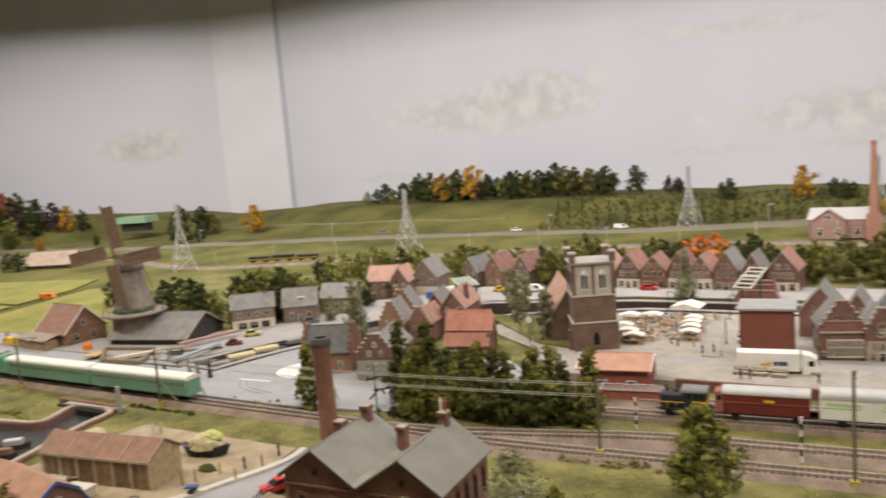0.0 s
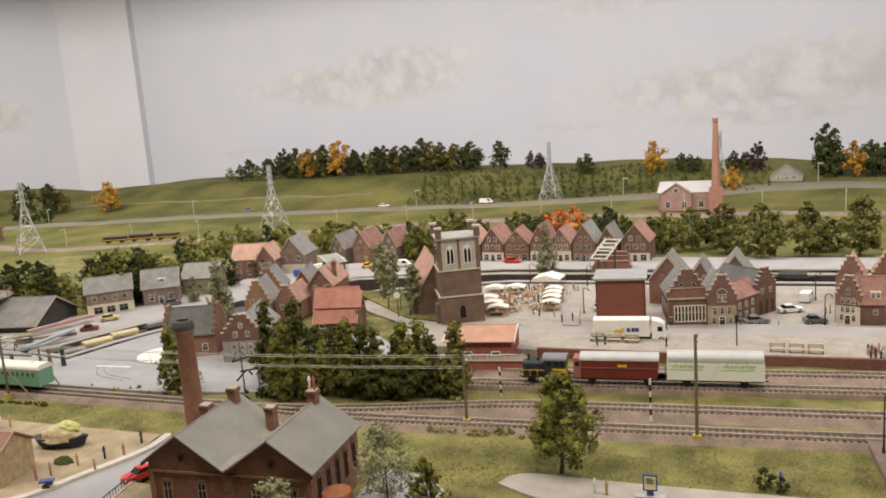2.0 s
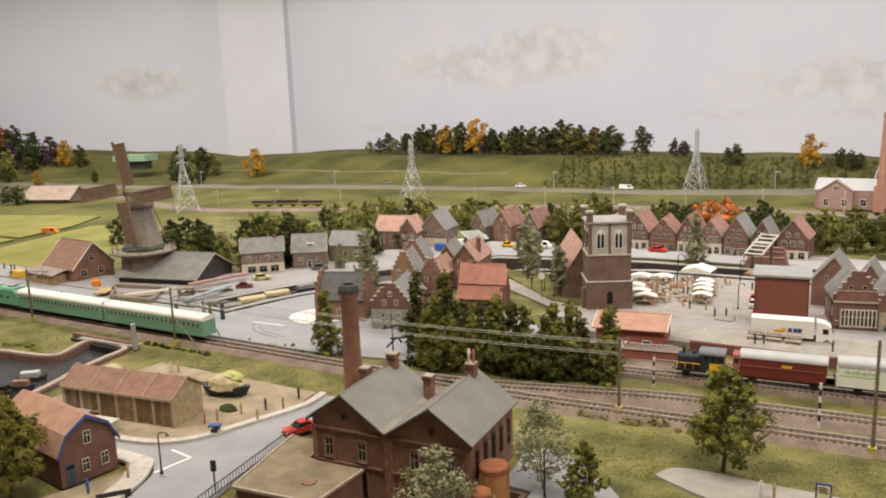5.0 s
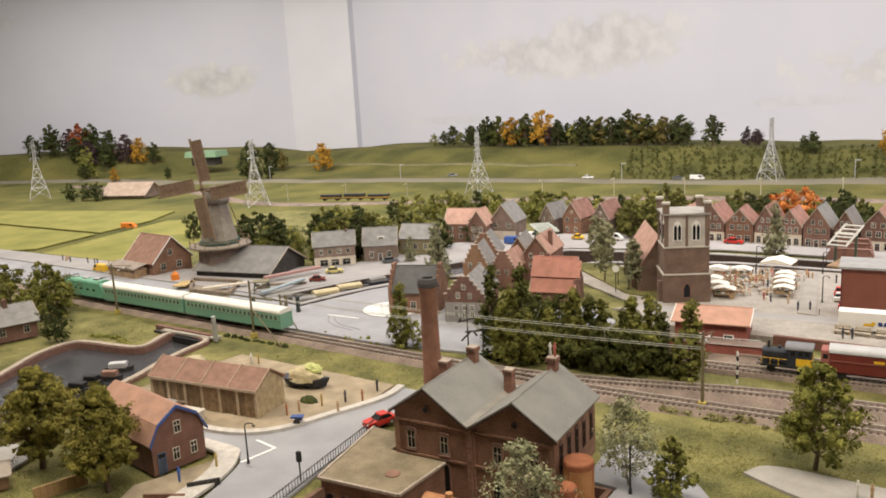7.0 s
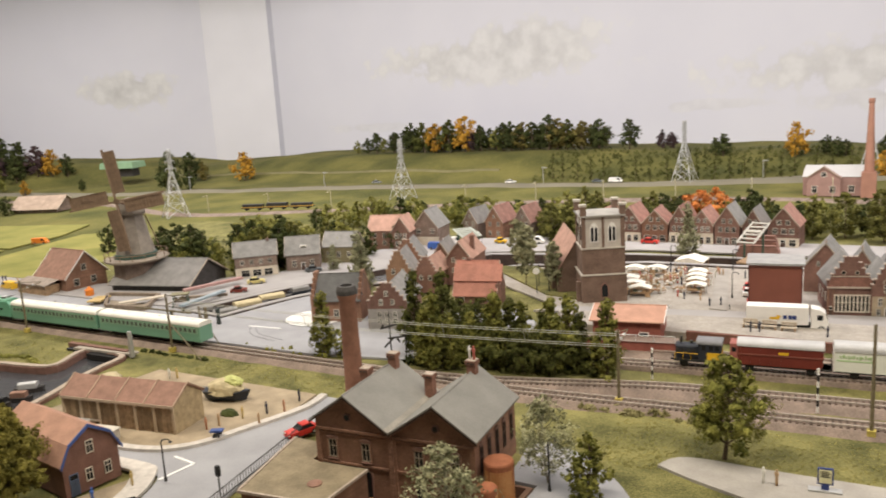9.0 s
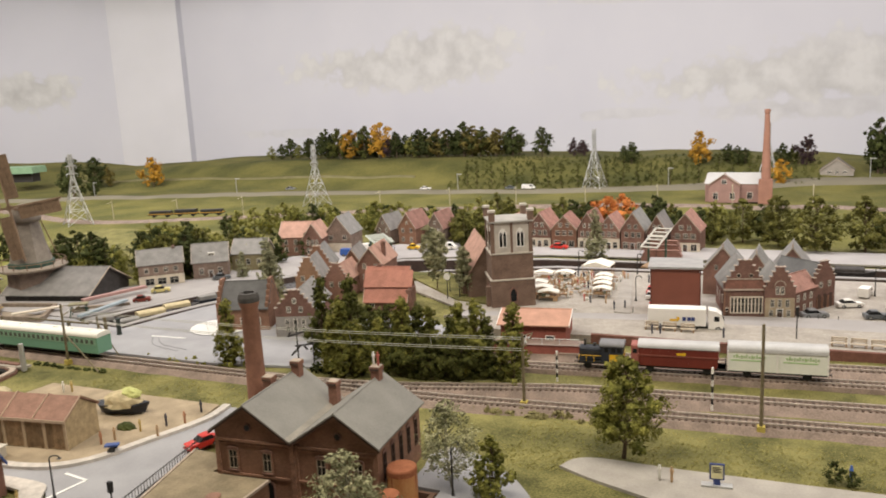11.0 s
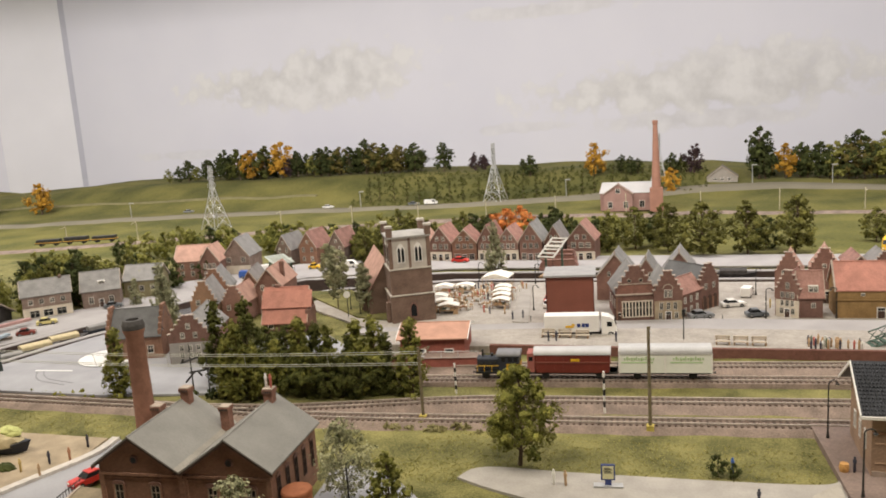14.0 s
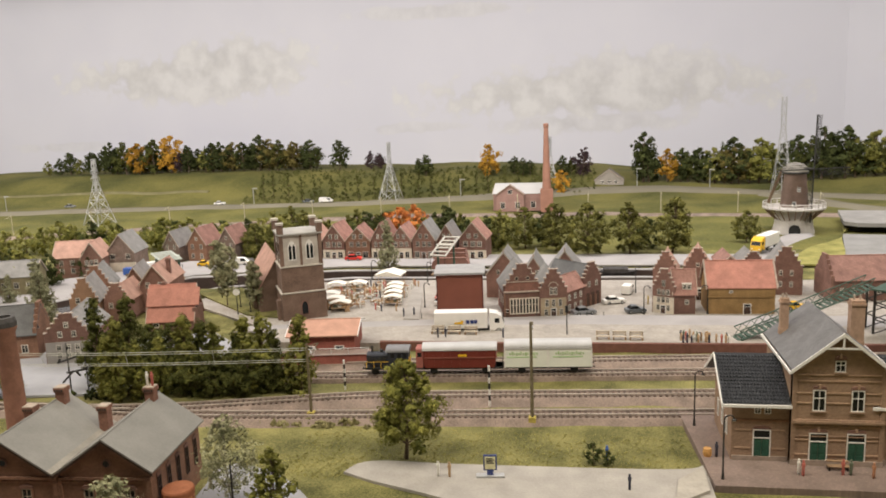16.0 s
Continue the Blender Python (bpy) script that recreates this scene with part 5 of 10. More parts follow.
# single pantiles on the front slopes of the wings, too small to pick apart
for x0, x1 in ((0.205, 0.2812), (0.3862, 0.4738)):
    bm = bmesh.new()
    k = 0.0345 / 0.06
    n = int((x1 - x0) / 0.0037)
    for i in range(n):
        u = x0 + (i + 0.5) * (x1 - x0) / n
        for j in range(14):
            q = -0.0075 + j * 0.0047
            za, zb = 0.0725 + k * q + 0.0048, 0.0725 + k * (q + 0.0047) + 0.0032
            v = [bm.verts.new(p) for p in ((u - 0.0017, q, za - 0.0012), (u, q, za + 0.0004), (u + 0.0017, q, za - 0.0012), (u + 0.0017, q + 0.0047, zb - 0.0012), (u, q + 0.0047, zb + 0.0004), (u - 0.0017, q + 0.0047, zb - 0.0012))]
            bm.faces.new((v[0], v[1], v[4], v[5]))
            bm.faces.new((v[1], v[2], v[3], v[4]))
            bm.faces.new((v[0], v[2], v[1]))
    tiles = part("roof_tiles", bm, SLATE_DARK, st, "dark overlapping pantiles")
    tiles["kind"] = "stuff"

# signal house with an orange roof beside the siding
DOCKBRICK = mat("red_dock_brick", (0.27, 0.09, 0.068), 0.85, 0.2, 0.012)
kio = house(-0.416, 1.335, 8, 0.116, 0.1, 0.046, 0.06, DOCKBRICK, TILE_ORANGE, "low red brick goods shed with an orange tiled roof", gable="S", doors=(("F", -0.02, 0.014, 0.026, DARKDOOR), ("F", 0.03, 0.014, 0.026, DARKDOOR)), name="goods_shed", category="shed", group="", over=0.006, trim=WHITE)
bm = bmesh.new()
box(bm, -0.07, 0.088, -0.03, -0.002, 0, 0.019)
ramp = part("loading_ramp", bm, DOCKBRICK, kio, "red brick loading ramp")
bm = bmesh.new()
box(bm, -0.0715, 0.0895, -0.0315, -0.001, 0.0191, 0.0198)
part("ramp_edge", bm, mat("dock_paving", (0.26, 0.2, 0.17), 0.9, 0.2, 0.02), ramp, "pale stone edge")
for u in (-0.068, -0.04, -0.01, 0.02, 0.05, 0.085):
    bm = bmesh.new()
    rod(bm, (u, -0.0295, 0.0206), (u, -0.0295, 0.031), 0.0006, seg=4)
    part("rail_post", bm, GALV, ramp)
bm = bmesh.new()
rod(bm, (-0.068, -0.0295, 0.0308), (0.085, -0.0295, 0.0308), 0.0006, seg=4)
part("handrail", bm, GALV, ramp)

# church
ch = thing("church", at(-0.5385, 1.5987, 0.003, 28), "brown brick church with a square belfry tower and pink tiled nave", "church")
for z0, z1, hw, m in ((0, 0.062, 0.047, BRICK_TOWER), (0.062, 0.118, 0.0445, BRICK_TOWER), (0.118, 0.183, 0.0415, mat("belfry_stone", (0.5, 0.46, 0.41), 0.85, 0.15, 0.015))):
    bm = bmesh.new()
    box(bm, -hw, hw, 0.047 - hw, 0.047 + hw, z0, z1)
    sec = part("tower_stage", bm, m, ch)
    bm = bmesh.new()
    box(bm, -hw - 0.0018, hw + 0.0018, 0.047 - hw - 0.0018, 0.047 + hw + 0.0018, z1 - 0.0022, z1 + 0.0006)
    part("string_course", bm, STONE, sec, "pale stone band")
for sx in (-1, 1):
    for sy in (-1, 1):
        bm = bmesh.new()
        box(bm, sx * 0.0405 - 0.004, sx * 0.0405 + 0.004, 0.047 + sy * 0.0405 - 0.004, 0.047 + sy * 0.0405 + 0.004, 0.119, 0.184)
        part("corner_pilaster", bm, BRICK_TOWER, ch, "brick corner pilaster of the belfry")
for face in range(4):
    bm = bmesh.new()
    box(bm, -0.0025, 0.0025, -0.0435, -0.041, 0.119, 0.182)
    p = part("belfry_pilaster", bm, BRICK_TOWER, ch, "narrow brick pilaster between the belfry windows")
    p.matrix_local = pose(0, 0.047, 0, 0, 0, 90 * face)
for u in (-0.0185, 0.0185):
    for face in range(4):
        bm = bmesh.new()
        pts = [(-0.0085, 0), (0.0085, 0), (0.0085, 0.03), (0.005, 0.038), (0, 0.042), (-0.005, 0.038), (-0.0085, 0.03)]
        prism(bm, pts, -0.0012, 0.0)
        w = part("belfry_window", bm, WHITE, ch, "pointed belfry window with pale tracery")
        w.matrix_local = pose(0, 0.047, 0.13, 0, 0, 90 * face) @ at(u, -0.0415)
        for s in (-0.004, 0.004):
            bm = bmesh.new()
            prism(bm, [(s - 0.0028, 0.002), (s + 0.0028, 0.002), (s + 0.0028, 0.028), (s, 0.034), (s - 0.0028, 0.028)], -0.0017, -0.0004)
            part("louvre", bm, GLASS, w)
for face in range(4):
    bm = bmesh.new()
    prism(bm, [(-0.009, 0), (0.009, 0), (0.009, 0.022), (0.005, 0.03), (0, 0.034), (-0.005, 0.03), (-0.009, 0.022)], -0.0014, 0)
    w = part("pointed_window", bm, BRICK_RED, ch, "pointed brick window")
    w.matrix_local = pose(0, 0.047, 0.012, 0, 0, 90 * face) @ at(0, -0.047)
    bm = bmesh.new()
    prism(bm, [(-0.0062, 0.002), (0.0062, 0.002), (0.0062, 0.021), (0.0035, 0.027), (0, 0.0295), (-0.0035, 0.027), (-0.0062, 0.021)], -0.0018, -0.0004)
    part("pane", bm, GLASS, w)
bm = bmesh.new()
box(bm, -0.047, 0.047, 0.0, 0.094, 0.1835, 0.187)
v = [bm.verts.new(p) for p in ((-0.0455, 0.0015, 0.187), (0.0455, 0.0015, 0.187), (0.0455, 0.0925, 0.187), (-0.0455, 0.0925, 0.187), (0, 0.047, 0.194))]
for i in range(4):
    bm.faces.new((v[i], v[(i + 1) % 4], v[4]))
part("tower_roof", bm, mat("pale_lead", (0.36, 0.345, 0.315), 0.6, 0.1, 0.02), ch, "low pale lead roof")
for sx in (-1, 1):
    for sy in (-1, 1):
        bm = bmesh.new()
        box(bm, sx * 0.041 - 0.006, sx * 0.041 + 0.006, 0.047 + sy * 0.041 - 0.006, 0.047 + sy * 0.041 + 0.006, 0.187, 0.206)
        pin = part("pinnacle", bm, BRICK_TOWER, ch)
        bm = bmesh.new()
        box(bm, sx * 0.041 - 0.0074, sx * 0.041 + 0.0074, 0.047 + sy * 0.041 - 0.0074, 0.047 + sy * 0.041 + 0.0074, 0.206, 0.2105)
        part("pinnacle_cap", bm, STONE, pin)
bm = bmesh.new()
prism(bm, [(-0.085, 0), (0.0, 0), (0.0, 0.055), (-0.0425, 0.122), (-0.085, 0.055)], 0.09, 0.3)
part("nave", bm, BRICK_TOWER, ch, "long brick nave")
bm = bmesh.new()
for s in (-1, 1):
    pts = [(-0.0425, 0.1225), (-0.0425 + s * 0.047, 0.0485), (-0.0425 + s * 0.047, 0.051), (-0.0425, 0.126)]
    prism(bm, pts if s > 0 else pts[::-1], 0.086, 0.304)
part("nave_roof", bm, TILE_PINK, ch, "steep nave roof of pinkish tiles")
for q in (0.02, 0.13, 0.2, 0.27):
    bm = bmesh.new()
    box(bm, -0.096 if q > 0.1 else -0.056, -0.084 if q > 0.1 else -0.046, q - 0.006, q + 0.006, 0, 0.045)
    part("buttress", bm, BRICK_TOWER, ch)

# plain red block with a grey roof on the square
bl = thing("warehouse", at(-0.2065, 1.602, 0.003, 6), "plain dark red box-shaped building with a pale grey flat roof", "building")
bm = bmesh.new()
box(bm, -0.047, 0.047, 0, 0.082, 0, 0.097)
part("wall", bm, REDPANEL, bl)
bm = bmesh.new()
box(bm, -0.052, 0.052, -0.005, 0.087, 0.0975, 0.1015)
part("roof", bm, mat("pale_grey_felt", (0.33, 0.325, 0.32), 0.85, 0.12, 0.02), bl, "flat pale grey roof slab")
for e in (-1, 1):
    bm = bmesh.new()
    box(bm, e * 0.0465 - 0.001, e * 0.0465 + 0.001, -0.0008, 0.002, 0, 0.097)
    part("corner_strip", bm, mat("dark_red_trim", (0.1, 0.03, 0.022), 0.5, 0.1, 0.02), bl)

# town hall group
TH = "dark red brick town hall wing with stepped gables and slate roof"
TOWN = house(-0.0815, 1.637, 13, 0.074, 0.105, 0.057, 0.104, BRICK_RED, SLATE, TH, step=True, name="town_hall", category="town hall", group="town hall wings")
bm = bmesh.new()
box(bm, -0.039, 0.039, -0.0145, -0.0036, 0, 0.0555)
hall = part("hall_front", bm, BRICK_RED, TOWN, "brick hall front with a wide window bank")
bm = bmesh.new()
box(bm, -0.028, 0.0365, -0.0152, -0.0146, 0.011, 0.0425)
bank = part("window_bank", bm, GLASS, hall, "wide bank of tall white-barred windows")
bm = bmesh.new()
lattice(bm, [v for k in range(11) for v in (-0.0288 + k * 0.0065, -0.0264 + k * 0.0065)], [0.01, 0.0122, 0.0285, 0.0295, 0.0415, 0.0437], -0.0162, -0.0148)
part("window_lattice", bm, CREAM, TOWN, "white glazing bars")
door(TOWN, at(-0.0335, -0.0146, 0), 0.007, 0.02, DARKDOOR, MUTED)
bm = bmesh.new()
v = [bm.verts.new(p) for p in ((-0.0385, -0.0145, 0.0585), (0.0385, -0.0145, 0.0585), (0.0385, -0.0037, 0.0585), (-0.0385, -0.0037, 0.0585), (-0.0325, -0.0046, 0.0745), (0.0325, -0.0046, 0.0745), (0.0325, -0.0037, 0.0745), (-0.0325, -0.0037, 0.0745))]
for f in ((3, 2, 1, 0), (4, 5, 6, 7), (0, 1, 5, 4), (1, 2, 6, 5), (2, 3, 7, 6), (3, 0, 4, 7)):
    bm.faces.new([v[k] for k in f])
part("mansard", bm, mat("brown_tiles_dark", (0.15, 0.07, 0.05), 0.8, 0.25, 0.012), TOWN, "steep brown tiled skirt roof")
bm = bmesh.new()
box(bm, -0.0335, 0.0335, -0.0062, -0.0037, 0.0747, 0.0766)
part("upper_cornice", bm, COPING, TOWN)
for u in (-0.0115, 0.0115):
    bm = bmesh.new()
    lathe(bm, [(0.0, 0.0), (0.0042, 0.0), (0.0042, 0.0009), (0.0, 0.0009)], 14)
    ring = part("round_window", bm, COPING, TOWN, "small round window with a pale rim")
    ring.matrix_local = pose(u, -0.0036, 0.0825, 90)
    bm = bmesh.new()
    lathe(bm, [(0.0, 0.0009), (0.003, 0.0009), (0.003, 0.0013), (0.0, 0.0013)], 14)
    part("pane", bm, GLASS, ring)
for u in (-0.0385, -0.0295, 0.0385):
    bm = bmesh.new()
    box(bm, u - 0.0014, u + 0.0014, -0.0162, -0.0146, 0, 0.0535)
    part("pilaster", bm, BRICK, TOWN)
bm = bmesh.new()
box(bm, -0.041, 0.041, -0.0175, -0.012, 0.0556, 0.0584)
part("cornice", bm, COPING, TOWN, "pale cornice")
bm = bmesh.new()
box(bm, -0.0395, -0.0371, 0.002, 0.104, 0.0535, 0.0556)
part("side_gutter", bm, COPING, TOWN, "pale gutter along the side wall")
for q in (0.02, 0.05, 0.08):
    window(TOWN, pose(-0.037, q, 0.022, 0, 0, -90), 0.009, 0.018, MUTED)
CG = house(-0.018, 1.633, 12, 0.052, 0.1, 0.054, 0.094, BRICK_RED, SLATE, "red brick town hall front with stepped gable and cream ground floor", step=True, wins=grid("F", (-0.0135, 0.0, 0.0135), (0.024,), 0.0075, 0.0155) + grid("F", (-0.0155, 0.0155), (0.006,), 0.008, 0.013) + [("F", -0.0043, 0.049, 0.007, 0.0155), ("F", 0.0043, 0.049, 0.007, 0.0155)], doors=(("F", 0, 0.01, 0.02, DARKDOOR),), base=(0.042, mat("dull_sandstone", (0.36, 0.29, 0.2), 0.85, 0.2, 0.02)), name="town_hall", category="town hall", group="town hall wings")
bm = bmesh.new()
prism(bm, [(0.0105 * math.cos(math.pi * k / 10), 0.0105 * math.sin(math.pi * k / 10)) for k in range(11)] + [(0.0088 * math.cos(math.pi * k / 10), 0.0088 * math.sin(math.pi * k / 10)) for k in range(10, -1, -1)], -0.0046, -0.0037)
hood = part("window_hood", bm, COPING, CG, "pale round arch over the paired windows")
hood.location = (0, 0, 0.066)
RW = house(0.0605, 1.731, 50, 0.054, 0.1, 0.058, 0.088, BRICK_RED, mat("dark_slate", (0.105, 0.104, 0.103), 0.65, 0.2, 0.02), "narrow red brick town hall wing with stepped gable", step=True, wins=grid("F", (-0.012, 0.012), (0.044,), 0.008, 0.012), name="town_hall", category="town hall", group="town hall wings")
for u in (-0.0165, 0.0, 0.0165):
    bm = bmesh.new()
    prism(bm, [(u - 0.0052, 0), (u + 0.0052, 0)] + [(u + 0.0052 * math.cos(math.pi * k / 8), 0.026 + 0.0052 * math.sin(math.pi * k / 8)) for k in range(9)], -0.0046, -0.0037)
    arch = part("arched_door", bm, DARKDOOR, RW, "tall dark arched doorway")
    for e in (-1, 1):
        bm = bmesh.new()
        box(bm, u + e * 0.0062 - 0.0009, u + e * 0.0062 + 0.0009, -0.0052, -0.0037, 0, 0.026)
        part("jamb", bm, BRICK, arch)
house(0.026, 1.676, 58, 0.078, 0.05, 0.05, 0.076, BRICK_RED, TILE_RED, "low brick wing with a red tiled roof", gable="S", wins=grid("F", (-0.022, 0.0, 0.022), (0.008, 0.029), 0.008, 0.013), name="town_hall", category="town hall", group="town hall wings")
for x, y, w, rd in ((-0.133, 1.79, 0.08, 0.104), (-0.066, 1.785, 0.05, 0.094), (0.003, 1.81, 0.075, 0.103)):
    hb = house(x, y, -1, w, 0.1, 0.055, rd, BRICK_RED, SLATE, "red brick gabled house behind the town hall", wins=grid("F", (-w * 0.16, w * 0.16), (0.056,), 0.007, 0.011), over=0.0015)
    bm = bmesh.new()
    lathe(bm, [(0.0, 0.0), (0.0022, 0.0), (0.0022, 0.003), (0.001, 0.0042), (0.0016, 0.0062), (0.0, 0.009)], 8)
    fin = part("finial", bm, COPING, hb, "pale stone finial")
    fin.location = (0, -0.0008, rd + 0.0028)

# houses on the market side
house(0.206, 1.668, -24, 0.042, 0.055, 0.05, 0.086, BRICK_RED, TILE_RED, "red brick town house with stepped gable and cream shop front", step=True, wins=grid("F", (-0.0095, 0.0, 0.0095), (0.024, 0.04), 0.007, 0.012) + [("F", 0.0, 0.058, 0.007, 0.013)] + grid("F", (-0.0105, 0.0105), (0.008,), 0.007, 0.012), doors=(("F", 0, 0.009, 0.018, DARKDOOR),), base=(0.036, CREAM))
house(0.246, 1.658, 2, 0.042, 0.05, 0.045, 0.088, BRICK_RED, TILE_RED, "small red brick house with a tiled roof and dormer", gable="S", wins=[("F", 0.004, 0.022, 0.008, 0.01)])
dm = thing("dormer", at(0.25, 1.661, 0.054), "small white dormer window in a tiled roof", "dormer")
bm = bmesh.new()
box(bm, -0.009, 0.009, 0, 0.02, 0, 0.014)
part("dormer_box", bm, MUTED, dm)
window(dm, at(-0.0042, -0.0003, 0.002), 0.0075, 0.0105)
window(dm, at(0.0042, -0.0003, 0.002), 0.0075, 0.0105)
house(0.224, 1.82, -9, 0.05, 0.09, 0.052, 0.092, BRICK_RED, TILE_PINK, "red brick house with stepped gable behind the corner", step=True, wins=grid("F", (-0.01, 0.01), (0.05,), 0.007, 0.012))
house(0.287, 1.78, -8, 0.055, 0.1, 0.066, 0.107, BRICK_RED, TILE_PINK, "tall red brick house with a pink tiled roof", step=True, wins=grid("F", (-0.014, 0.014), (0.02, 0.045), 0.009, 0.014) + [("F", 0, 0.075, 0.008, 0.009)], doors=(("F", 0.005, 0.014, 0.026, DARKDOOR),), base=(0.03, CREAM))
WH = house(0.356, 1.662, 1, 0.13, 0.08, 0.056, 0.102, OCHRE, mat("bright_red_tiles", (0.43, 0.195, 0.145), 0.75, 0.2, 0.02), "long ochre boarded building with a red tiled roof", gable="S", wins=[("F", -0.02, 0.045, 0.007, 0.006)], doors=(("F", 0.012, 0.013, 0.022, DARKDOOR),), name="warehouse", category="warehouse", over=0.002)
bm = bmesh.new()
box(bm, -0.0655, 0.0655, -0.0022, -0.0002, 0.0365, 0.0385)
part("ledge", bm, OCHRE, WH, "boarded ledge across the front")
for e in (-1, 1):
    bm = bmesh.new()
    a = [bm.verts.new((e * 0.0668, 0.04 + q, z)) for q, z in ((-0.0425, 0.0535), (0, 0.102), (0.0425, 0.0535), (0.0425, 0.0585), (0, 0.1075), (-0.0425, 0.0585))]
    c = [bm.verts.new((e * 0.0698, v.co.y, v.co.z)) for v in a]
    bm.faces.new(a)
    bm.faces.new(c[::-1])
    for i in range(6):
        bm.faces.new((a[i], a[(i + 1) % 6], c[(i + 1) % 6], c[i]))
    part("gable_coping", bm, COPING, WH, "pale raised gable coping")
house(0.479, 1.826, -6, 0.064, 0.11, 0.056, 0.1, BRICK_RED, SLATE, "dark brown brick house with stepped gable", step=True, wins=grid("F", (-0.011, 0.011), (0.02, 0.045), 0.007, 0.012))
house(0.383, 1.94, 1, 0.046, 0.1, 0.044, 0.064, BRICK_RED, TILE_RED, "red brick house with tiled roof behind the warehouse", wins=grid("F", (-0.012, 0.012), (0.03,), 0.008, 0.012))
house(0.436, 1.95, 1, 0.05, 0.1, 0.042, 0.066, BRICK_RED, SLATE, "red brick house with grey roof behind the warehouse", step=True, wins=grid("F", (-0.012, 0.012), (0.03,), 0.008, 0.012))
house(0.628, 1.775, 5, 0.14, 0.09, 0.046, 0.088, BRICK_RED, TILE_RED, "long red brick building with stepped gable ends", gable="S", step=True, wins=grid("F", (-0.05, -0.025, 0.0, 0.025, 0.05), (0.016,), 0.008, 0.014))

# row across the canal
ROW = [(-0.671, 0.066, 0.058, 0.102, BRICK_RED, TILE_RED, (0.03, CREAM)), (-0.598, 0.072, 0.056, 0.094, BRICK, TILE_RED, None), (-0.53, 0.054, 0.06, 0.105, BRICK_RED, TILE_RED, (0.034, CREAM)),
       (-0.469, 0.06, 0.056, 0.096, BRICK_RED, TILE_RED, (0.034, CREAM)), (-0.403, 0.064, 0.06, 0.107, BRICK_RED, SLATE, None), (-0.337, 0.052, 0.056, 0.1, BRICK_RED, SLATE, None), (-0.262, 0.076, 0.06, 0.106, BRICK_RED, TILE_RED, (0.028, CREAM)),
       (-0.745, 0.07, 0.056, 0.095, BRICK_GREY, TILE_PINK, None)]
for x, w, e, r, wl, rf, base in ROW:
    house(x, 2.236 - 0.02 * (x + 0.4), 3 if wl is BRICK else -3, w, 0.1, e, r, wl, rf, "brick canal house with a steep gable", wins=grid("F", (-w * 0.26, w * 0.02, w * 0.27), (0.038,), w * 0.17, 0.0155) + grid("F", (-w * 0.14, w * 0.14), (0.062,), w * 0.15, 0.0135) + grid("F", (-w * 0.3, w * 0.3), (0.006,), w * 0.22, 0.019), doors=(("F", 0, 0.011, 0.022, DARKDOOR),), base=base, group="canal houses")
for x, y, w, e, r, wl, rf in ((-1.165, 2.21, 0.05, 0.05, 0.092, BRICK_GREY, SLATE), (-1.085, 2.215, 0.06, 0.055, 0.1, BRICK, TILE_RED), (-0.995, 2.225, 0.055, 0.055, 0.1, BRICK_GREY, TILE_RED)):
    house(x, y, -4, w, 0.1, e, r, wl, rf, "narrow brick house with a pointed gable", wins=grid("F", (-w * 0.24, w * 0.24), (0.012, 0.04), w * 0.16, 0.015) + [("F", 0, 0.066, 0.008, 0.01)], group="canal houses")
house(-1.355, 2.01, 14, 0.1, 0.075, 0.057, 0.096, BRICK_RED, TILE_PINK, "orange-red brick house with a hipped tile roof", gable="S", wins=grid("F", (-0.03, 0.0, 0.03), (0.012, 0.034), 0.011, 0.015))
house(-1.29, 2.0, 14, 0.055, 0.09, 0.058, 0.098, BRICK_RED, TILE_PINK, "red brick house front with tall gabled windows", wins=grid("F", (-0.013, 0.0, 0.013), (0.012, 0.036), 0.009, 0.016))
house(-1.245, 2.07, 8, 0.08, 0.1, 0.058, 0.108, BRICK_GREY, SLATE, "grey-brown brick house with a steep slate roof", wins=grid("F", (-0.022, 0.022), (0.04,), 0.013, 0.015), base=(0.03, CREAM))
# old town between street and canal
house(-1.053, 1.65, 20, 0.062, 0.1, 0.056, 0.1, BRICK, SLATE, "brick house with stepped gable and grey slate roof", step=True, wins=grid("F", (-0.012, 0.012), (0.03, 0.055), 0.009, 0.013))
house(-0.998, 1.52, 20, 0.052, 0.11, 0.056, 0.1, mat("brick_yellowish", (0.3, 0.18, 0.115), 0.85, 0.2, 0.02), SLATE, "yellowish brick house with stepped gable", step=True, wins=grid("F", (-0.011, 0.011), (0.03, 0.055), 0.009, 0.013))
house(-0.958, 1.575, 8, 0.05, 0.1, 0.045, 0.077, BRICK_RED, TILE_PINK, "red brick house with faded tile roof", step=True, wins=grid("F", (-0.011, 0.011), (0.03,), 0.009, 0.013))
house(-0.975, 1.68, 16, 0.05, 0.1, 0.058, 0.096, BRICK, SLATE, "brick house with steep slate roof", wins=grid("F", (-0.011, 0.011), (0.03,), 0.009, 0.013))
house(-0.915, 1.66, 10, 0.062, 0.12, 0.066, 0.104, BRICK_RED, TILE_PINK, "red brick house with a pale pink tiled roof", wins=grid("F", (-0.014, 0.014), (0.03, 0.055), 0.009, 0.013), chimneys=((0.02, 0.05, 0.112, 0.009),))
house(-0.886, 1.297, 18, 0.076, 0.14, 0.05, 0.086, BRICK_RED, SLATE, "dark red brick house with a stepped gable and grey lower front", step=True, wins=grid("F", (-0.016, 0.0, 0.016), (0.012, 0.026), 0.009, 0.011) + grid("F", (-0.012, 0.012), (0.05,), 0.008, 0.012) + [("F", 0, 0.068, 0.008, 0.011)], base=(0.042, mat("grey_plaster", (0.3, 0.28, 0.26), 0.85, 0.15, 0.02)))
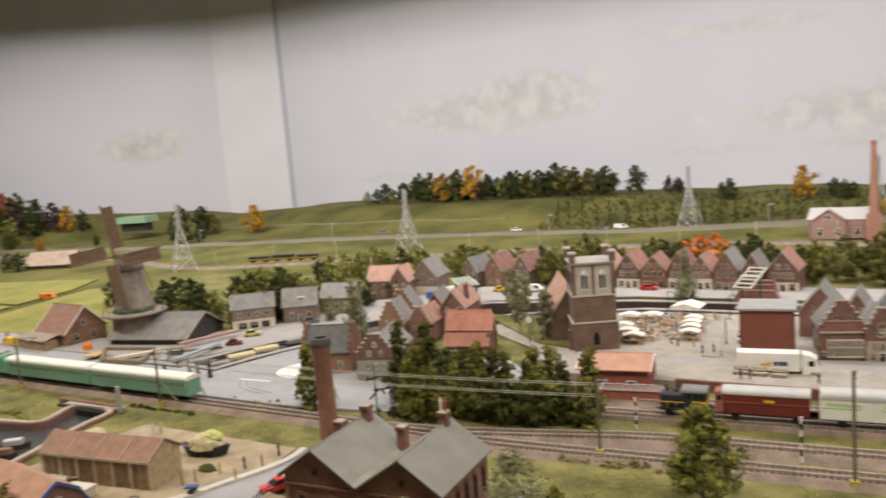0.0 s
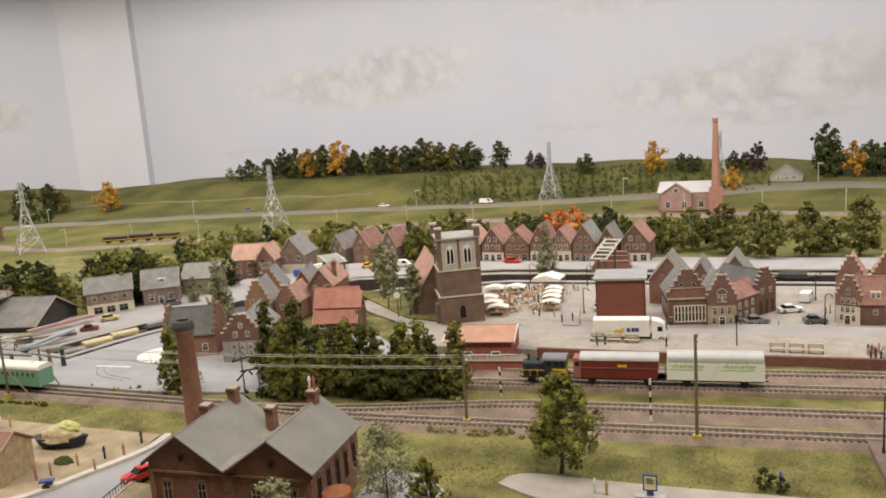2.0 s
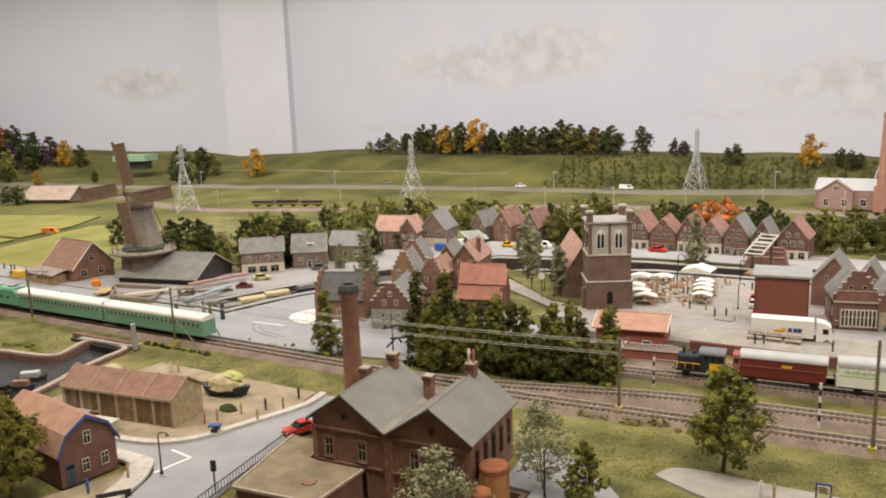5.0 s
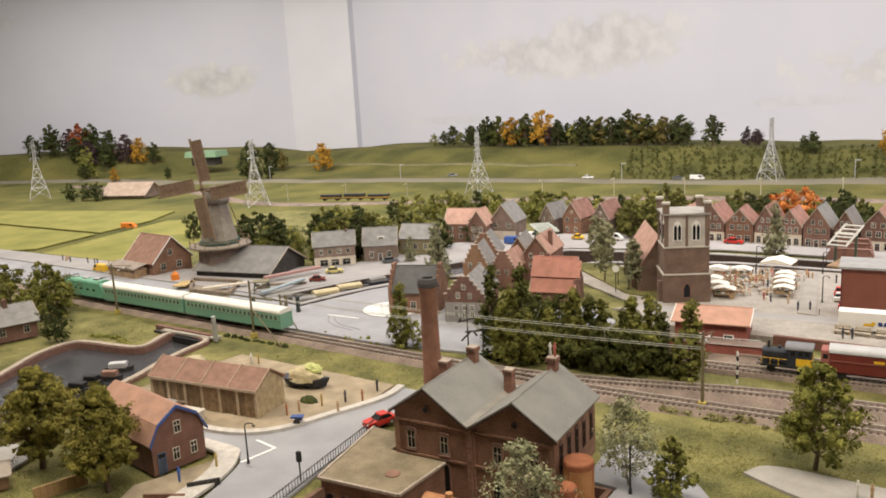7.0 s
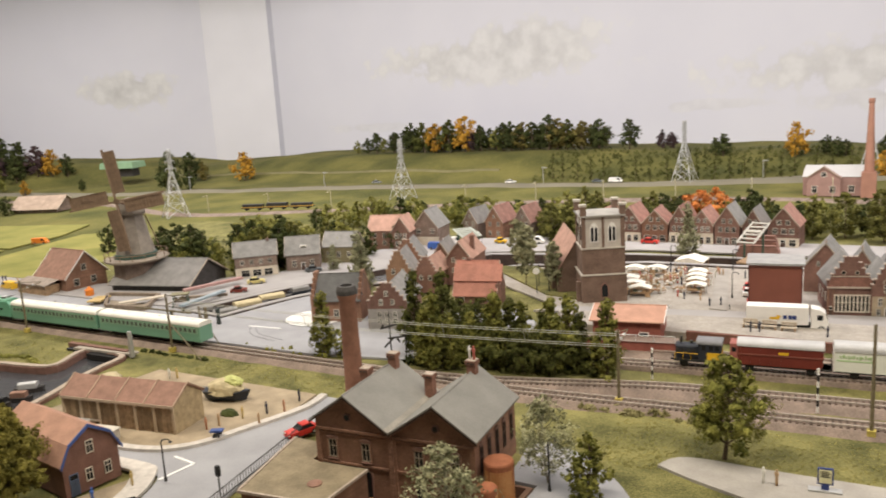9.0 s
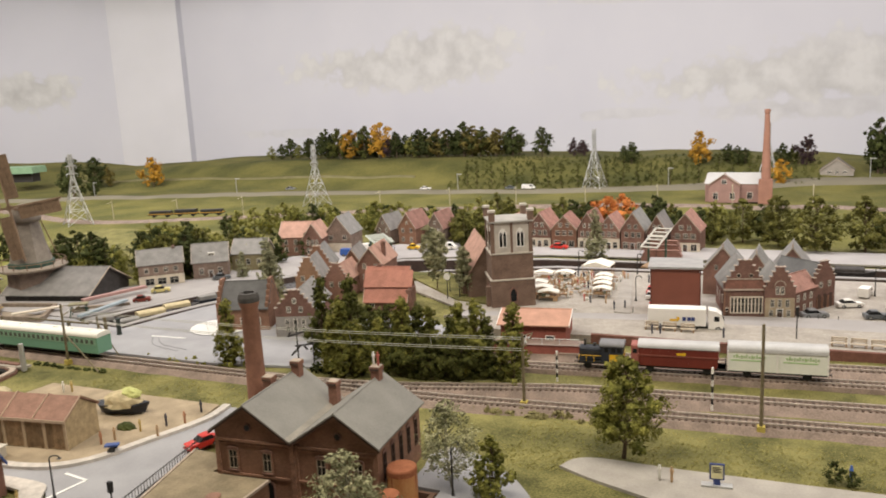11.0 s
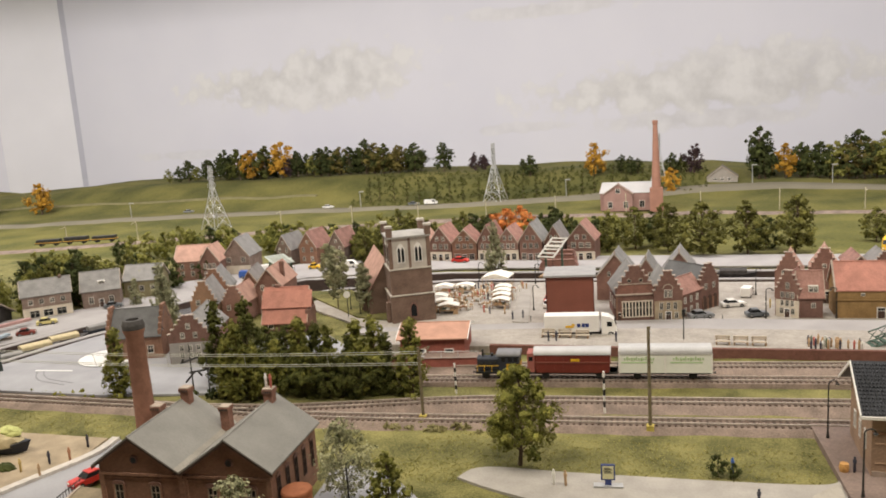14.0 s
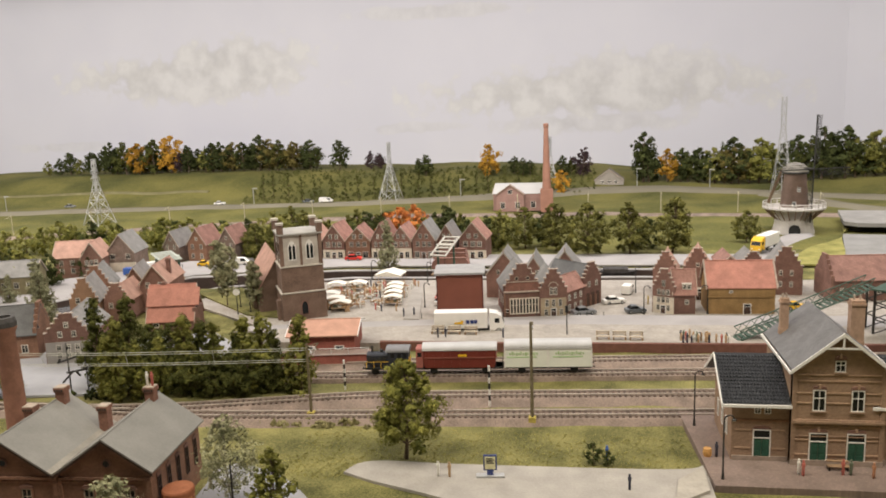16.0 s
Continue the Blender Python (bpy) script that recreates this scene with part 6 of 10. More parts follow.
BR = house(-0.8, 1.51, 12, 0.09, 0.08, 0.024, 0.087, BRICK_RED, mat("bright_red_tiles", (0.43, 0.195, 0.145), 0.75, 0.2, 0.02), "house with a large steep red tiled roof and brick gables", gable="S", wins=grid("F", (-0.03, 0.03), (0.008,), 0.012, 0.014), over=0.004, chimneys=((-0.02, 0.045, 0.093, 0.01),))
bm = bmesh.new()
box(bm, -0.05, 0.058, -0.0475, -0.008, 0.0042, 0.0078)
low_roof = part("lower_roof", bm, mat("bright_red_tiles", (0.43, 0.195, 0.145), 0.75, 0.2, 0.02), BR, "lower step of the red tiled roof")
low_roof.matrix_local = pose(0, 0.04, 0.087, math.degrees(math.atan2(0.063, 0.04))) @ at(0, 0, -0.0015)
bm = bmesh.new()
box(bm, 0.045, 0.0565, 0.006, 0.05, 0, 0.045)
part("side_annex", bm, BRICK_RED, BR, "narrow brick annex under the lower roof")
house(-1.018, 1.304, 20, 0.1, 0.085, 0.048, 0.093, BRICK, mat("dark_slate", (0.105, 0.104, 0.103), 0.65, 0.2, 0.02), "low brown house with stepped gable ends and a long grey roof", gable="S", step=True, wins=grid("F", (-0.03, 0.0, 0.03), (0.012,), 0.012, 0.016), over=0.004)
# houses beyond the canal
hA = house(-1.49, 1.592, 42, 0.11, 0.07, 0.06, 0.092, BRICK_GREY, SLATE, "two-storey grey brick shop house with cream shop front", gable="S", wins=grid("F", (-0.036, -0.012, 0.012, 0.036), (0.038,), 0.011, 0.013) + grid("F", (-0.03, 0.0, 0.03), (0.006,), 0.022, 0.018), base=(0.03, CREAM), chimneys=((0.035, 0.035, 0.098, 0.007),))
house(-1.412, 1.69, 34, 0.09, 0.075, 0.048, 0.09, BRICK_GREY, SLATE, "grey brick house with steep slate roof and dormer", gable="S", wins=grid("F", (-0.024, 0.024), (0.014,), 0.012, 0.018), doors=(("F", 0, 0.01, 0.024, DARKDOOR),))
dm = thing("dormer", at(-1.416, 1.702, 0.06, 34), "white dormer on a slate roof", "dormer")
bm = bmesh.new()
box(bm, -0.009, 0.009, 0, 0.022, 0, 0.013)
part("dormer_box", bm, WHITE, dm)
window(dm, at(0, -0.0003, 0.002), 0.014, 0.01)
house(-1.367, 1.793, 16, 0.095, 0.075, 0.05, 0.084, mat("brick_olive", (0.22, 0.19, 0.11), 0.85, 0.2, 0.02), SLATE, "yellowish brick house with a grey roof", gable="S", wins=grid("F", (-0.03, 0.0, 0.03), (0.02,), 0.012, 0.016))

# brick house with blue bargeboards (mansard gable)
mh = thing("house", at(-0.877, 0.6, 0.003, 82) @ Matrix.Diagonal((0.8, 1.0, 0.97, 1)), "brown brick house with a mansard gable edged in blue", "house")
prof = [(-0.046, 0), (0.046, 0), (0.046, 0.045), (0.034, 0.066), (0.0, 0.084), (-0.034, 0.066), (-0.046, 0.045)]
bm = bmesh.new()
prism(bm, prof, 0, 0.155)
part("wall", bm, mat("brick_purple", (0.19, 0.1, 0.075), 0.85, 0.2, 0.02), mh)
bm = bmesh.new()
for s in (-1, 1):
    for (a, b), (c, e) in (((0, 0.084), (0.034, 0.066)), ((0.034, 0.066), (0.05, 0.04))):
        pts = [(s * a, b + 0.0006), (s * c, e + 0.0006), (s * c + s * 0.001, e + 0.003), (s * a, b + 0.0035)]
        prism(bm, pts if s > 0 else pts[::-1], -0.003, 0.158)
rf = part("roof", bm, mat("salmon_tiles", (0.42, 0.24, 0.17), 0.8, 0.15, 0.02), mh, "salmon tiled mansard roof")
bm = bmesh.new()
for s in (-1, 1):
    for (a, b), (c, e) in (((0, 0.084), (0.034, 0.066)), ((0.034, 0.066), (0.05, 0.04))):
        pts = [(s * a, b - 0.0005), (s * c, e - 0.0005), (s * c + s * 0.0012, e + 0.0034), (s * a, b + 0.004)]
        prism(bm, pts if s > 0 else pts[::-1], -0.0052, -0.0032)
part("bargeboard", bm, BLUE, rf, "blue painted bargeboard")
for u, z in ((-0.0, 0.048), (-0.006, 0.012), (0.025, 0.012)):
    window(mh, at(u, -0.0002, z), 0.012, 0.0175, CREAM)
door(mh, at(-0.031, -0.0002, 0), 0.012, 0.028, mat("slate_blue_door", (0.07, 0.09, 0.13), 0.5, 0.1, 0.01), mat("slate_blue_frame", (0.1, 0.13, 0.2), 0.5, 0.1, 0.01))

# long wooden shed with a tiled roof
sh = thing("shed", at(-0.998, 0.738, 0.006, 8) @ Matrix.Diagonal((0.95, 0.75, 1.14, 1)), "long weathered wooden shed with a brown tiled roof", "shed")
bm = bmesh.new()
pts = [(0, 0), (0.085, 0), (0.085, 0.037), (0.0425, 0.055), (0, 0.037)]
a = [bm.verts.new((-0.108, q, z)) for q, z in pts]
c = [bm.verts.new((0.108, q, z)) for q, z in pts]
bm.faces.new(a)
bm.faces.new(c[::-1])
for i in range(5):
    bm.faces.new((a[i], a[(i + 1) % 5], c[(i + 1) % 5], c[i]))
# Gable boards coloured paler as if lit, front planks darker as if under shade.
shw = part("wall", bm, mat("lit_straw_boards", (0.42, 0.33, 0.2), 0.85, 0.25, 0.012), sh)
for i in range(36):
    bm = bmesh.new()
    x = -0.1065 + i * 0.006
    box(bm, x, x + 0.0052, -0.001 - 0.0005 * (i % 3 == 0), 0.0, 0.0008 * (i % 4), 0.0365)
    part("plank", bm, mat("shaded_plank", (0.27, 0.19, 0.115), 0.85, 0.3, 0.01, rand=0.25), shw)
for i in range(4):
    x0 = -0.111 + i * 0.0555
    bm = bmesh.new()
    for s in (-1, 1):
        run = [(0.0425, 0.0556), (0.0425 + s * 0.047, 0.0357)]
        a = [bm.verts.new((x0 + 0.0004, q, z + e)) for (q, z), e in ((run[0], 0), (run[1], 0), (run[1], 0.0022), (run[0], 0.0022))]
        c = [bm.verts.new((x0 + 0.0551, v.co.y, v.co.z)) for v in a]
        bm.faces.new(a)
        bm.faces.new(c[::-1])
        for j in range(4):
            bm.faces.new((a[j], a[(j + 1) % 4], c[(j + 1) % 4], c[j]))
    part("roof_panel", bm, TILE_BROWN, sh, "brown tiled roof bay")
for i in range(5):
    x0 = -0.111 + i * 0.0555
    bm = bmesh.new()
    for s in (-1, 1):
        rod(bm, (x0, 0.0425, 0.0585), (x0, 0.0425 + s * 0.047, 0.0386), 0.0012, seg=5)
    part("roof_batten", bm, mat("pale_mortar", (0.45, 0.33, 0.24), 0.9, 0.15, 0.01), sh, "pale mortar strip")
for i in range(7):
    bm = bmesh.new()
    x = -0.107 + i * 0.0357
    box(bm, x - 0.0022, x + 0.0022, -0.0032, -0.0012, 0, 0.0365)
    part("post", bm, mat("pale_post", (0.5, 0.4, 0.28), 0.8, 0.15, 0.01), sh, "pale timber post")
bm = bmesh.new()
box(bm, -0.111, 0.111, -0.0052, -0.0042, 0.0345, 0.038)
part("gutter", bm, mat("pale_gutter", (0.5, 0.4, 0.3), 0.8, 0.1, 0.01), sh)

# house at the harbour with a grey roof
house(-1.675, 0.79, 74, 0.13, 0.11, 0.036, 0.062, BRICK_RED, SLATE, "low red brick harbour house with a grey roof", gable="S", wins=grid("F", (-0.045, 0.0, 0.045), (0.012,), 0.012, 0.016), chimneys=((0.02, 0.05, 0.078, 0.009),), over=0.008)
house(-1.06, 0.695, 10, 0.06, 0.028, 0.012, 0.018, WOODWALL, mat("pale_corrugated", (0.5, 0.48, 0.45), 0.6, 0.1, 0.02), "low shed with a pale sheet roof", gable="S", name="shed", category="shed", group="")

# barn and black boathouse by the windmill
barn = house(-1.965, 1.32, -4, 0.135, 0.12, 0.04, 0.1, BRICK, TILE_BROWN, "brick barn with a large brown tiled roof and pale edges", gable="S", wins=[("R", -0.03, 0.012, 0.016, 0.02), ("R", 0.02, 0.012, 0.016, 0.02), ("R", -0.005, 0.05, 0.014, 0.018)], name="barn", category="barn", group="", over=0.006, trim=WHITE)
bm = bmesh.new()
box(bm, -0.085, 0.045, -0.045, -0.0065, 0, 0.026)
part("lean_to", bm, WOODWALL, barn, "weathered boarded lean-to")
bm = bmesh.new()
a = [bm.verts.new(p) for p in ((-0.09, -0.05, 0.0265), (0.05, -0.05, 0.0265), (0.05, -0.0075, 0.0355), (-0.09, -0.0075, 0.0355), (-0.09, -0.05, 0.0285), (0.05, -0.05, 0.0285), (0.05, -0.0075, 0.0375), (-0.09, -0.0075, 0.0375))]
for f in ((0, 1, 2, 3), (4, 5, 6, 7), (0, 1, 5, 4), (1, 2, 6, 5), (2, 3, 7, 6), (3, 0, 4, 7)):
    bm.faces.new([a[k] for k in f])
part("lean_to_roof", bm, mat("grey_boards", (0.3, 0.25, 0.21), 0.9, 0.2, 0.015), barn, "grey boarded lean-to roof")
house(-1.665, 1.385, 12, 0.23, 0.17, 0.022, 0.07, TAR, mat("dull_slate", (0.2, 0.19, 0.18), 0.7, 0.2, 0.02), "low black tarred barn with a grey roof", gable="S", name="barn", category="barn", group="", over=0.008)
bm = bmesh.new()
lathe(bm, [(0.012, 0), (0.012, 0.02), (0.004, 0.026), (0.001, 0.03)], 12)
one("orange_cone", bm, ORANGE, at(-1.795, 1.305, 0.004) @ Matrix.Scale(0.9, 4), "small orange stack beside the barn", "stack")

# far factory with a pale roof and a tall chimney
house(-0.205, 3.22, -3, 0.2, 0.16, 0.068, 0.1, mat("brick_pink", (0.31, 0.19, 0.16), 0.85, 0.15, 0.03), mat("white_sheet_roof", (0.5, 0.49, 0.47), 0.6, 0.06, 0.05), "pinkish brick factory with a pale white roof", gable="S", wins=grid("F", (-0.07, -0.03, 0.06), (0.012,), 0.02, 0.026), name="factory", category="factory", group="", over=0.002)
house(-0.235, 3.2, -3, 0.11, 0.016, 0.068, 0.106, mat("brick_pink", (0.34, 0.19, 0.15)), mat("brick_pink", (0.34, 0.19, 0.15)), "pinkish brick factory gable with a round window", wins=grid("F", (-0.03, 0.03), (0.012,), 0.018, 0.026) + [("F", 0, 0.07, 0.018, 0.018)], name="factory", category="factory", group="", over=0.003)
bm = bmesh.new()
box(bm, -0.024, 0.024, -0.024, 0.024, 0, 0.09)
lathe(bm, [(0.017, 0.09), (0.0085, 0.33), (0.0105, 0.332), (0.0105, 0.345), (0.008, 0.346)], 20)
one("factory_chimney", bm, mat("stack_pink", (0.33, 0.17, 0.12), 0.85, 0.15, 0.03), at(-0.09, 3.21), "tall slender pink brick factory chimney on a square base", "chimney", smooth=False)
cot = house(0.174, 3.83, -4, 0.13, 0.1, 0.022, 0.07, mat("far_plaster", (0.3, 0.27, 0.23), 0.9, 0.1, 0.02), mat("grey_thatch", (0.2, 0.175, 0.14), 0.95, 0.2, 0.03), "far pale cottage with dormers", wins=grid("F", (-0.03, 0.0, 0.03), (0.01,), 0.016, 0.012), name="cottage", category="house", group="far farms")
cot.location.z = height(0.174, 3.83)
house(-3.66, 2.44, 18, 0.24, 0.14, 0.024, 0.072, BRICK_GREY, mat("thatch", (0.38, 0.29, 0.22), 0.95, 0.2, 0.03), "low farmhouse with a wide thatched roof", gable="S", wins=grid("F", (-0.08, -0.025, 0.03, 0.08), (0.006,), 0.02, 0.012), name="farmhouse", category="farm", group="far farms", over=0.015)
far = thing("pavilion", at(-4.25, 3.47, 0.075, 15) @ Matrix.Scale(0.75, 4), "dark hut under a broad mint-green roof on the dyke", "hut")
bm = bmesh.new()
box(bm, -0.12, 0.12, -0.05, 0.05, -0.02, 0.055)
part("wall", bm, TAR, far)
bm = bmesh.new()
prism(bm, [(-0.16, 0.05), (0.16, 0.05), (0.15, 0.1), (-0.15, 0.1)], -0.09, 0.09)
part("roof", bm, GREENROOF, far, "mint-green roof")

# ---- windmills ----


def sails(root, y, z, r, angle, width, material, cloth):
    for k in range(4):
        m = pose(0, y, z, 0, angle + 90 * k, 0)
        bm = bmesh.new()
        box(bm, -0.0025, 0.0025, -0.002, 0.002, 0, r)
        for i in range(12):
            q = r * 0.16 + i * r * 0.07
            box(bm, -0.001, width, -0.0012, 0.0002, q, q + 0.0015)
        box(bm, width * 0.48, width * 0.54, -0.0012, 0.0002, r * 0.16, r * 0.94)
        box(bm, width * 0.95, width, -0.0012, 0.0002, r * 0.16, r * 0.94)
        ob = part("sail", bm, material, root, "long wooden lattice sail")
        ob.matrix_local = m
        if cloth:
            bm = bmesh.new()
            box(bm, 0.002, width * 0.96, 0.0006, 0.0014, r * 0.15, r * 0.95)
            part("sail_cloth", bm, material, ob)


mill = thing("windmill", at(-1.76, 1.435, 0.0, 20), "thatched brown smock windmill with four wooden sails", "windmill")
bm = bmesh.new()
lathe(bm, [(0.062, 0), (0.06, 0.075), (0.056, 0.08)], 8)
part("base", bm, BRICK_GREY, mill, "brick mill base")
bm = bmesh.new()
lathe(bm, [(0.08, 0.076), (0.083, 0.079), (0.083, 0.082), (0.05, 0.083)], 16)
g = part("gallery", bm, mat("gallery_wood", (0.3, 0.25, 0.2), 0.8, 0.2, 0.01), mill, "wooden gallery")
for i in range(16):
    a = i * math.pi / 8
    bm = bmesh.new()
    rod(bm, (0.08 * math.cos(a), 0.08 * math.sin(a), 0.082), (0.08 * math.cos(a), 0.08 * math.sin(a), 0.097), 0.0012, seg=5)
    b2 = a + math.pi / 8
    rod(bm, (0.08 * math.cos(a), 0.08 * math.sin(a), 0.096), (0.08 * math.cos(b2), 0.08 * math.sin(b2), 0.096), 0.001, seg=4)
    part("railing", bm, MILLDARK, g)
bm = bmesh.new()
lathe(bm, [(0.055, 0.083), (0.05, 0.1), (0.04, 0.14), (0.033, 0.185), (0.031, 0.195)], 8)
part("smock", bm, MILLWOOD, mill, "eight-sided thatched body")
bm = bmesh.new()
lathe(bm, [(0.056, 0.0835), (0.0555, 0.094), (0.053, 0.095)], 8)
part("skirt", bm, mat("mill_green", (0.05, 0.09, 0.07), 0.6, 0.2, 0.01), mill, "dark green skirt")
bm = bmesh.new()
lathe(bm, [(0.035, 0.195), (0.037, 0.203), (0.032, 0.222), (0.02, 0.236), (0.004, 0.24)], 14)
part("cap", bm, MILLWOOD, mill, "rounded thatched cap", True)
bm = bmesh.new()
rod(bm, (0, -0.058, 0.237), (0, 0, 0.222), 0.004, seg=8)
box(bm, -0.006, 0.006, -0.062, -0.054, 0.231, 0.243)
part("windshaft", bm, MILLDARK, mill)
bm = bmesh.new()
for s in (-1, 1):
    rod(bm, (s * 0.015, 0.03, 0.21), (s * 0.02, 0.085, 0.1), 0.0015, seg=5)
rod(bm, (0, 0.03, 0.215), (0, 0.09, 0.1), 0.002, seg=5)
part("tail_pole", bm, MILLDARK, mill)
sails(mill, -0.06, 0.237, 0.134, -9, 0.032, MILLDARK, True)
for u, z in ((0, 0.12), (0, 0.15)):
    window(mill, at(0, -0.049 + (z - 0.12) * 0.25, z), 0.009, 0.012)

tm = thing("tower_mill", at(0.7, 2.665, 0.0, -10) @ Matrix.Scale(0.82, 4), "brown brick tower mill with a white gallery and pale base", "windmill")
bm = bmesh.new()
lathe(bm, [(0.078, 0), (0.07, 0.03), (0.064, 0.085), (0.062, 0.088)], 20)
part("base", bm, mat("pale_base", (0.5, 0.47, 0.44), 0.85, 0.12, 0.03), tm, "pale grey tapered base")
bm = bmesh.new()
prism(bm, [(-0.02, 0), (0.02, 0), (0.02, 0.024), (0.013, 0.035), (0, 0.039), (-0.013, 0.035), (-0.02, 0.024)], -0.081, -0.06)
part("gate", bm, BLACK, tm, "dark arched gateway")
for i in range(24):
    a = i * math.pi / 12
    bm = bmesh.new()
    rod(bm, (0.07 * math.cos(a), 0.07 * math.sin(a), 0.055), (0.108 * math.cos(a), 0.108 * math.sin(a), 0.094), 0.0024, seg=5)
    part("strut", bm, MILLDARK, tm)
bm = bmesh.new()
lathe(bm, [(0.112, 0.094), (0.114, 0.096), (0.114, 0.1), (0.06, 0.101)], 28)
PALEGREY = mat("weathered_white", (0.5, 0.47, 0.43), 0.7, 0.15, 0.02)
g = part("gallery", bm, PALEGREY, tm, "weathered white gallery deck")
for i in range(24):
    a, b2 = i * math.pi / 12, (i + 1) * math.pi / 12
    bm = bmesh.new()
    rod(bm, (0.111 * math.cos(a), 0.111 * math.sin(a), 0.1), (0.111 * math.cos(a), 0.111 * math.sin(a), 0.118), 0.002, seg=5)
    rod(bm, (0.111 * math.cos(a), 0.111 * math.sin(a), 0.117), (0.111 * math.cos(b2), 0.111 * math.sin(b2), 0.117), 0.0018, seg=4)
    rod(bm, (0.111 * math.cos(a), 0.111 * math.sin(a), 0.109), (0.111 * math.cos(b2), 0.111 * math.sin(b2), 0.109), 0.0012, seg=4)
    part("railing", bm, PALEGREY, g)
bm = bmesh.new()
lathe(bm, [(0.051, 0.101), (0.0395, 0.222), (0.042, 0.226)], 24)
part("tower", bm, mat("mill_brick", (0.24, 0.17, 0.14), 0.85, 0.15, 0.02), tm, "round brown brick tower", True)
bm = bmesh.new()
lathe(bm, [(0.043, 0.2265), (0.046, 0.234), (0.042, 0.25), (0.026, 0.264), (0.003, 0.268)], 18)
part("cap", bm, mat("cap_grey", (0.3, 0.28, 0.24), 0.8, 0.15, 0.02), tm, "rounded grey cap", True)
bm = bmesh.new()
lathe(bm, [(0.0462, 0.2262), (0.0478, 0.2275), (0.0478, 0.232), (0.046, 0.2335)], 24)
part("cap_rim", bm, IRON, tm, "dark iron rim below the cap")
window(tm, at(-0.004, -0.0508, 0.104), 0.014, 0.02, WHITE)
window(tm, at(0.012, -0.0445, 0.16), 0.012, 0.016, WHITE)
bm = bmesh.new()
for s in (-1, 0, 1):
    rod(bm, (-0.045 + s * 0.004, 0.02, 0.24), (-0.09 + s * 0.003, 0.06, 0.105), 0.002, seg=5)
part("tail_pole", bm, MILLDARK, tm)
sl = pose(0, 0, 0, 0, 0, 46)
bm = bmesh.new()
rod(bm, (0, -0.085, 0.247), (0, 0, 0.244), 0.005, seg=8)
hub = part("windshaft", bm, IRON, tm)
hub.matrix_local = sl
for k in range(4):
    bm = bmesh.new()
    box(bm, -0.002, 0.002, -0.084, -0.08, 0, 0.2)
    for i in range(18):
        box(bm, 0, 0.024, -0.0822, -0.081, 0.028 + i * 0.0098, 0.0294 + i * 0.0098)
    for u in (0.008, 0.016, 0.024):
        box(bm, u - 0.0007, u + 0.0007, -0.0822, -0.081, 0.028, 0.198)
    s = part("sail", bm, IRON, hub, "dark lattice sail")
    s.matrix_local = pose(0, 0, 0.247, 0, 2 + 90 * k, 0)

# ---- pylons ----


def pylon(x, y, h, rz, z=0.0, material=None, foot=0.17):
    root = thing("power_pylon", at(x, y, z, rz), "pale grey steel lattice power pylon", "pylon", "power pylons")
    base, top = h * foot, h * 0.022
    lvl = [0, 0.2, 0.38, 0.54, 0.68, 0.8, 0.9, 1.0]

    def half(k):
        return top + (base - top) * (1 - min(1, k / 0.68)) ** 1.15 * 1.0 if k < 0.68 else top

    r = 0.0015 if foot > 0.12 else 0.001
    for sx, sy in ((1, 1), (1, -1), (-1, 1), (-1, -1)):
        bm = bmesh.new()
        tube(bm, [(sx * half(a), sy * half(a), a * h) for a in lvl], r, 4)
        part("leg", bm, material or GALV, root)
    def strut(name, a, c, k):
        bm = bmesh.new()
        rod(bm, a, c, r * k, seg=4)
        part(name, bm, material or GALV, root)

    for sx, sy, tx, ty in ((1, 1, 1, -1), (1, -1, -1, -1), (-1, -1, -1, 1), (-1, 1, 1, 1)):
        for a, c in zip(lvl, lvl[1:]):
            strut("brace", (sx * half(a), sy * half(a), a * h), (tx * half(c), ty * half(c), c * h), 0.7)
            strut("brace", (tx * half(a), ty * half(a), a * h), (sx * half(c), sy * half(c), c * h), 0.7)
            strut("girt", (sx * half(c), sy * half(c), c * h), (tx * half(c), ty * half(c), c * h), 0.7)
    for k, reach in ((0.72, 0.075), (0.83, 0.065), (0.93, 0.05)):
        for s in (-1, 1):
            for q in (-top, top):
                strut("cross_arm", (0, q, k * h), (s * reach * h, 0, k * h), 0.7)
            strut("arm_stay", (0, 0, (k + 0.03) * h), (s * reach * h, 0, k * h), 0.6)
            strut("insulator", (s * reach * h * 0.96, 0, k * h), (s * reach * h * 0.96, 0, k * h - 0.014), 0.8)
    return root


for x, y, h, rz in ((-4.22, 2.32, 0.3, 60), (-2.71, 2.45, 0.29, 60), (-1.91, 3.02, 0.268, 70), (-0.81, 3.58, 0.272, 80), (-0.1, 3.9, 0.26, 85)):
    pylon(x, y, h, rz)
pylon(0.868, 3.55, 0.41, 85, foot=0.1)

# ---- trees ----


def clump(verts, faces, c, r, rng):
    """A small ragged clump of foam foliage: a bent octahedron with split faces."""
    k = len(verts)
    ax = [Vector((rng.uniform(0.6, 1.3), 0, 0)), Vector((0, rng.uniform(0.6, 1.3), 0)), Vector((0, 0, rng.uniform(0.5, 1.1)))]
    turn = Euler((rng.uniform(0, 6), rng.uniform(0, 6), rng.uniform(0, 6))).to_matrix()
    for s in (1, -1):
        for a in ax:
            verts.append(c + turn @ (a * s * r * rng.uniform(0.7, 1.25)))
    faces += [(k + i, k + j, k + l) for i, j, l in ((0, 1, 2), (1, 3, 2), (3, 4, 2), (4, 0, 2), (1, 0, 5), (3, 1, 5), (4, 3, 5), (0, 4, 5))]


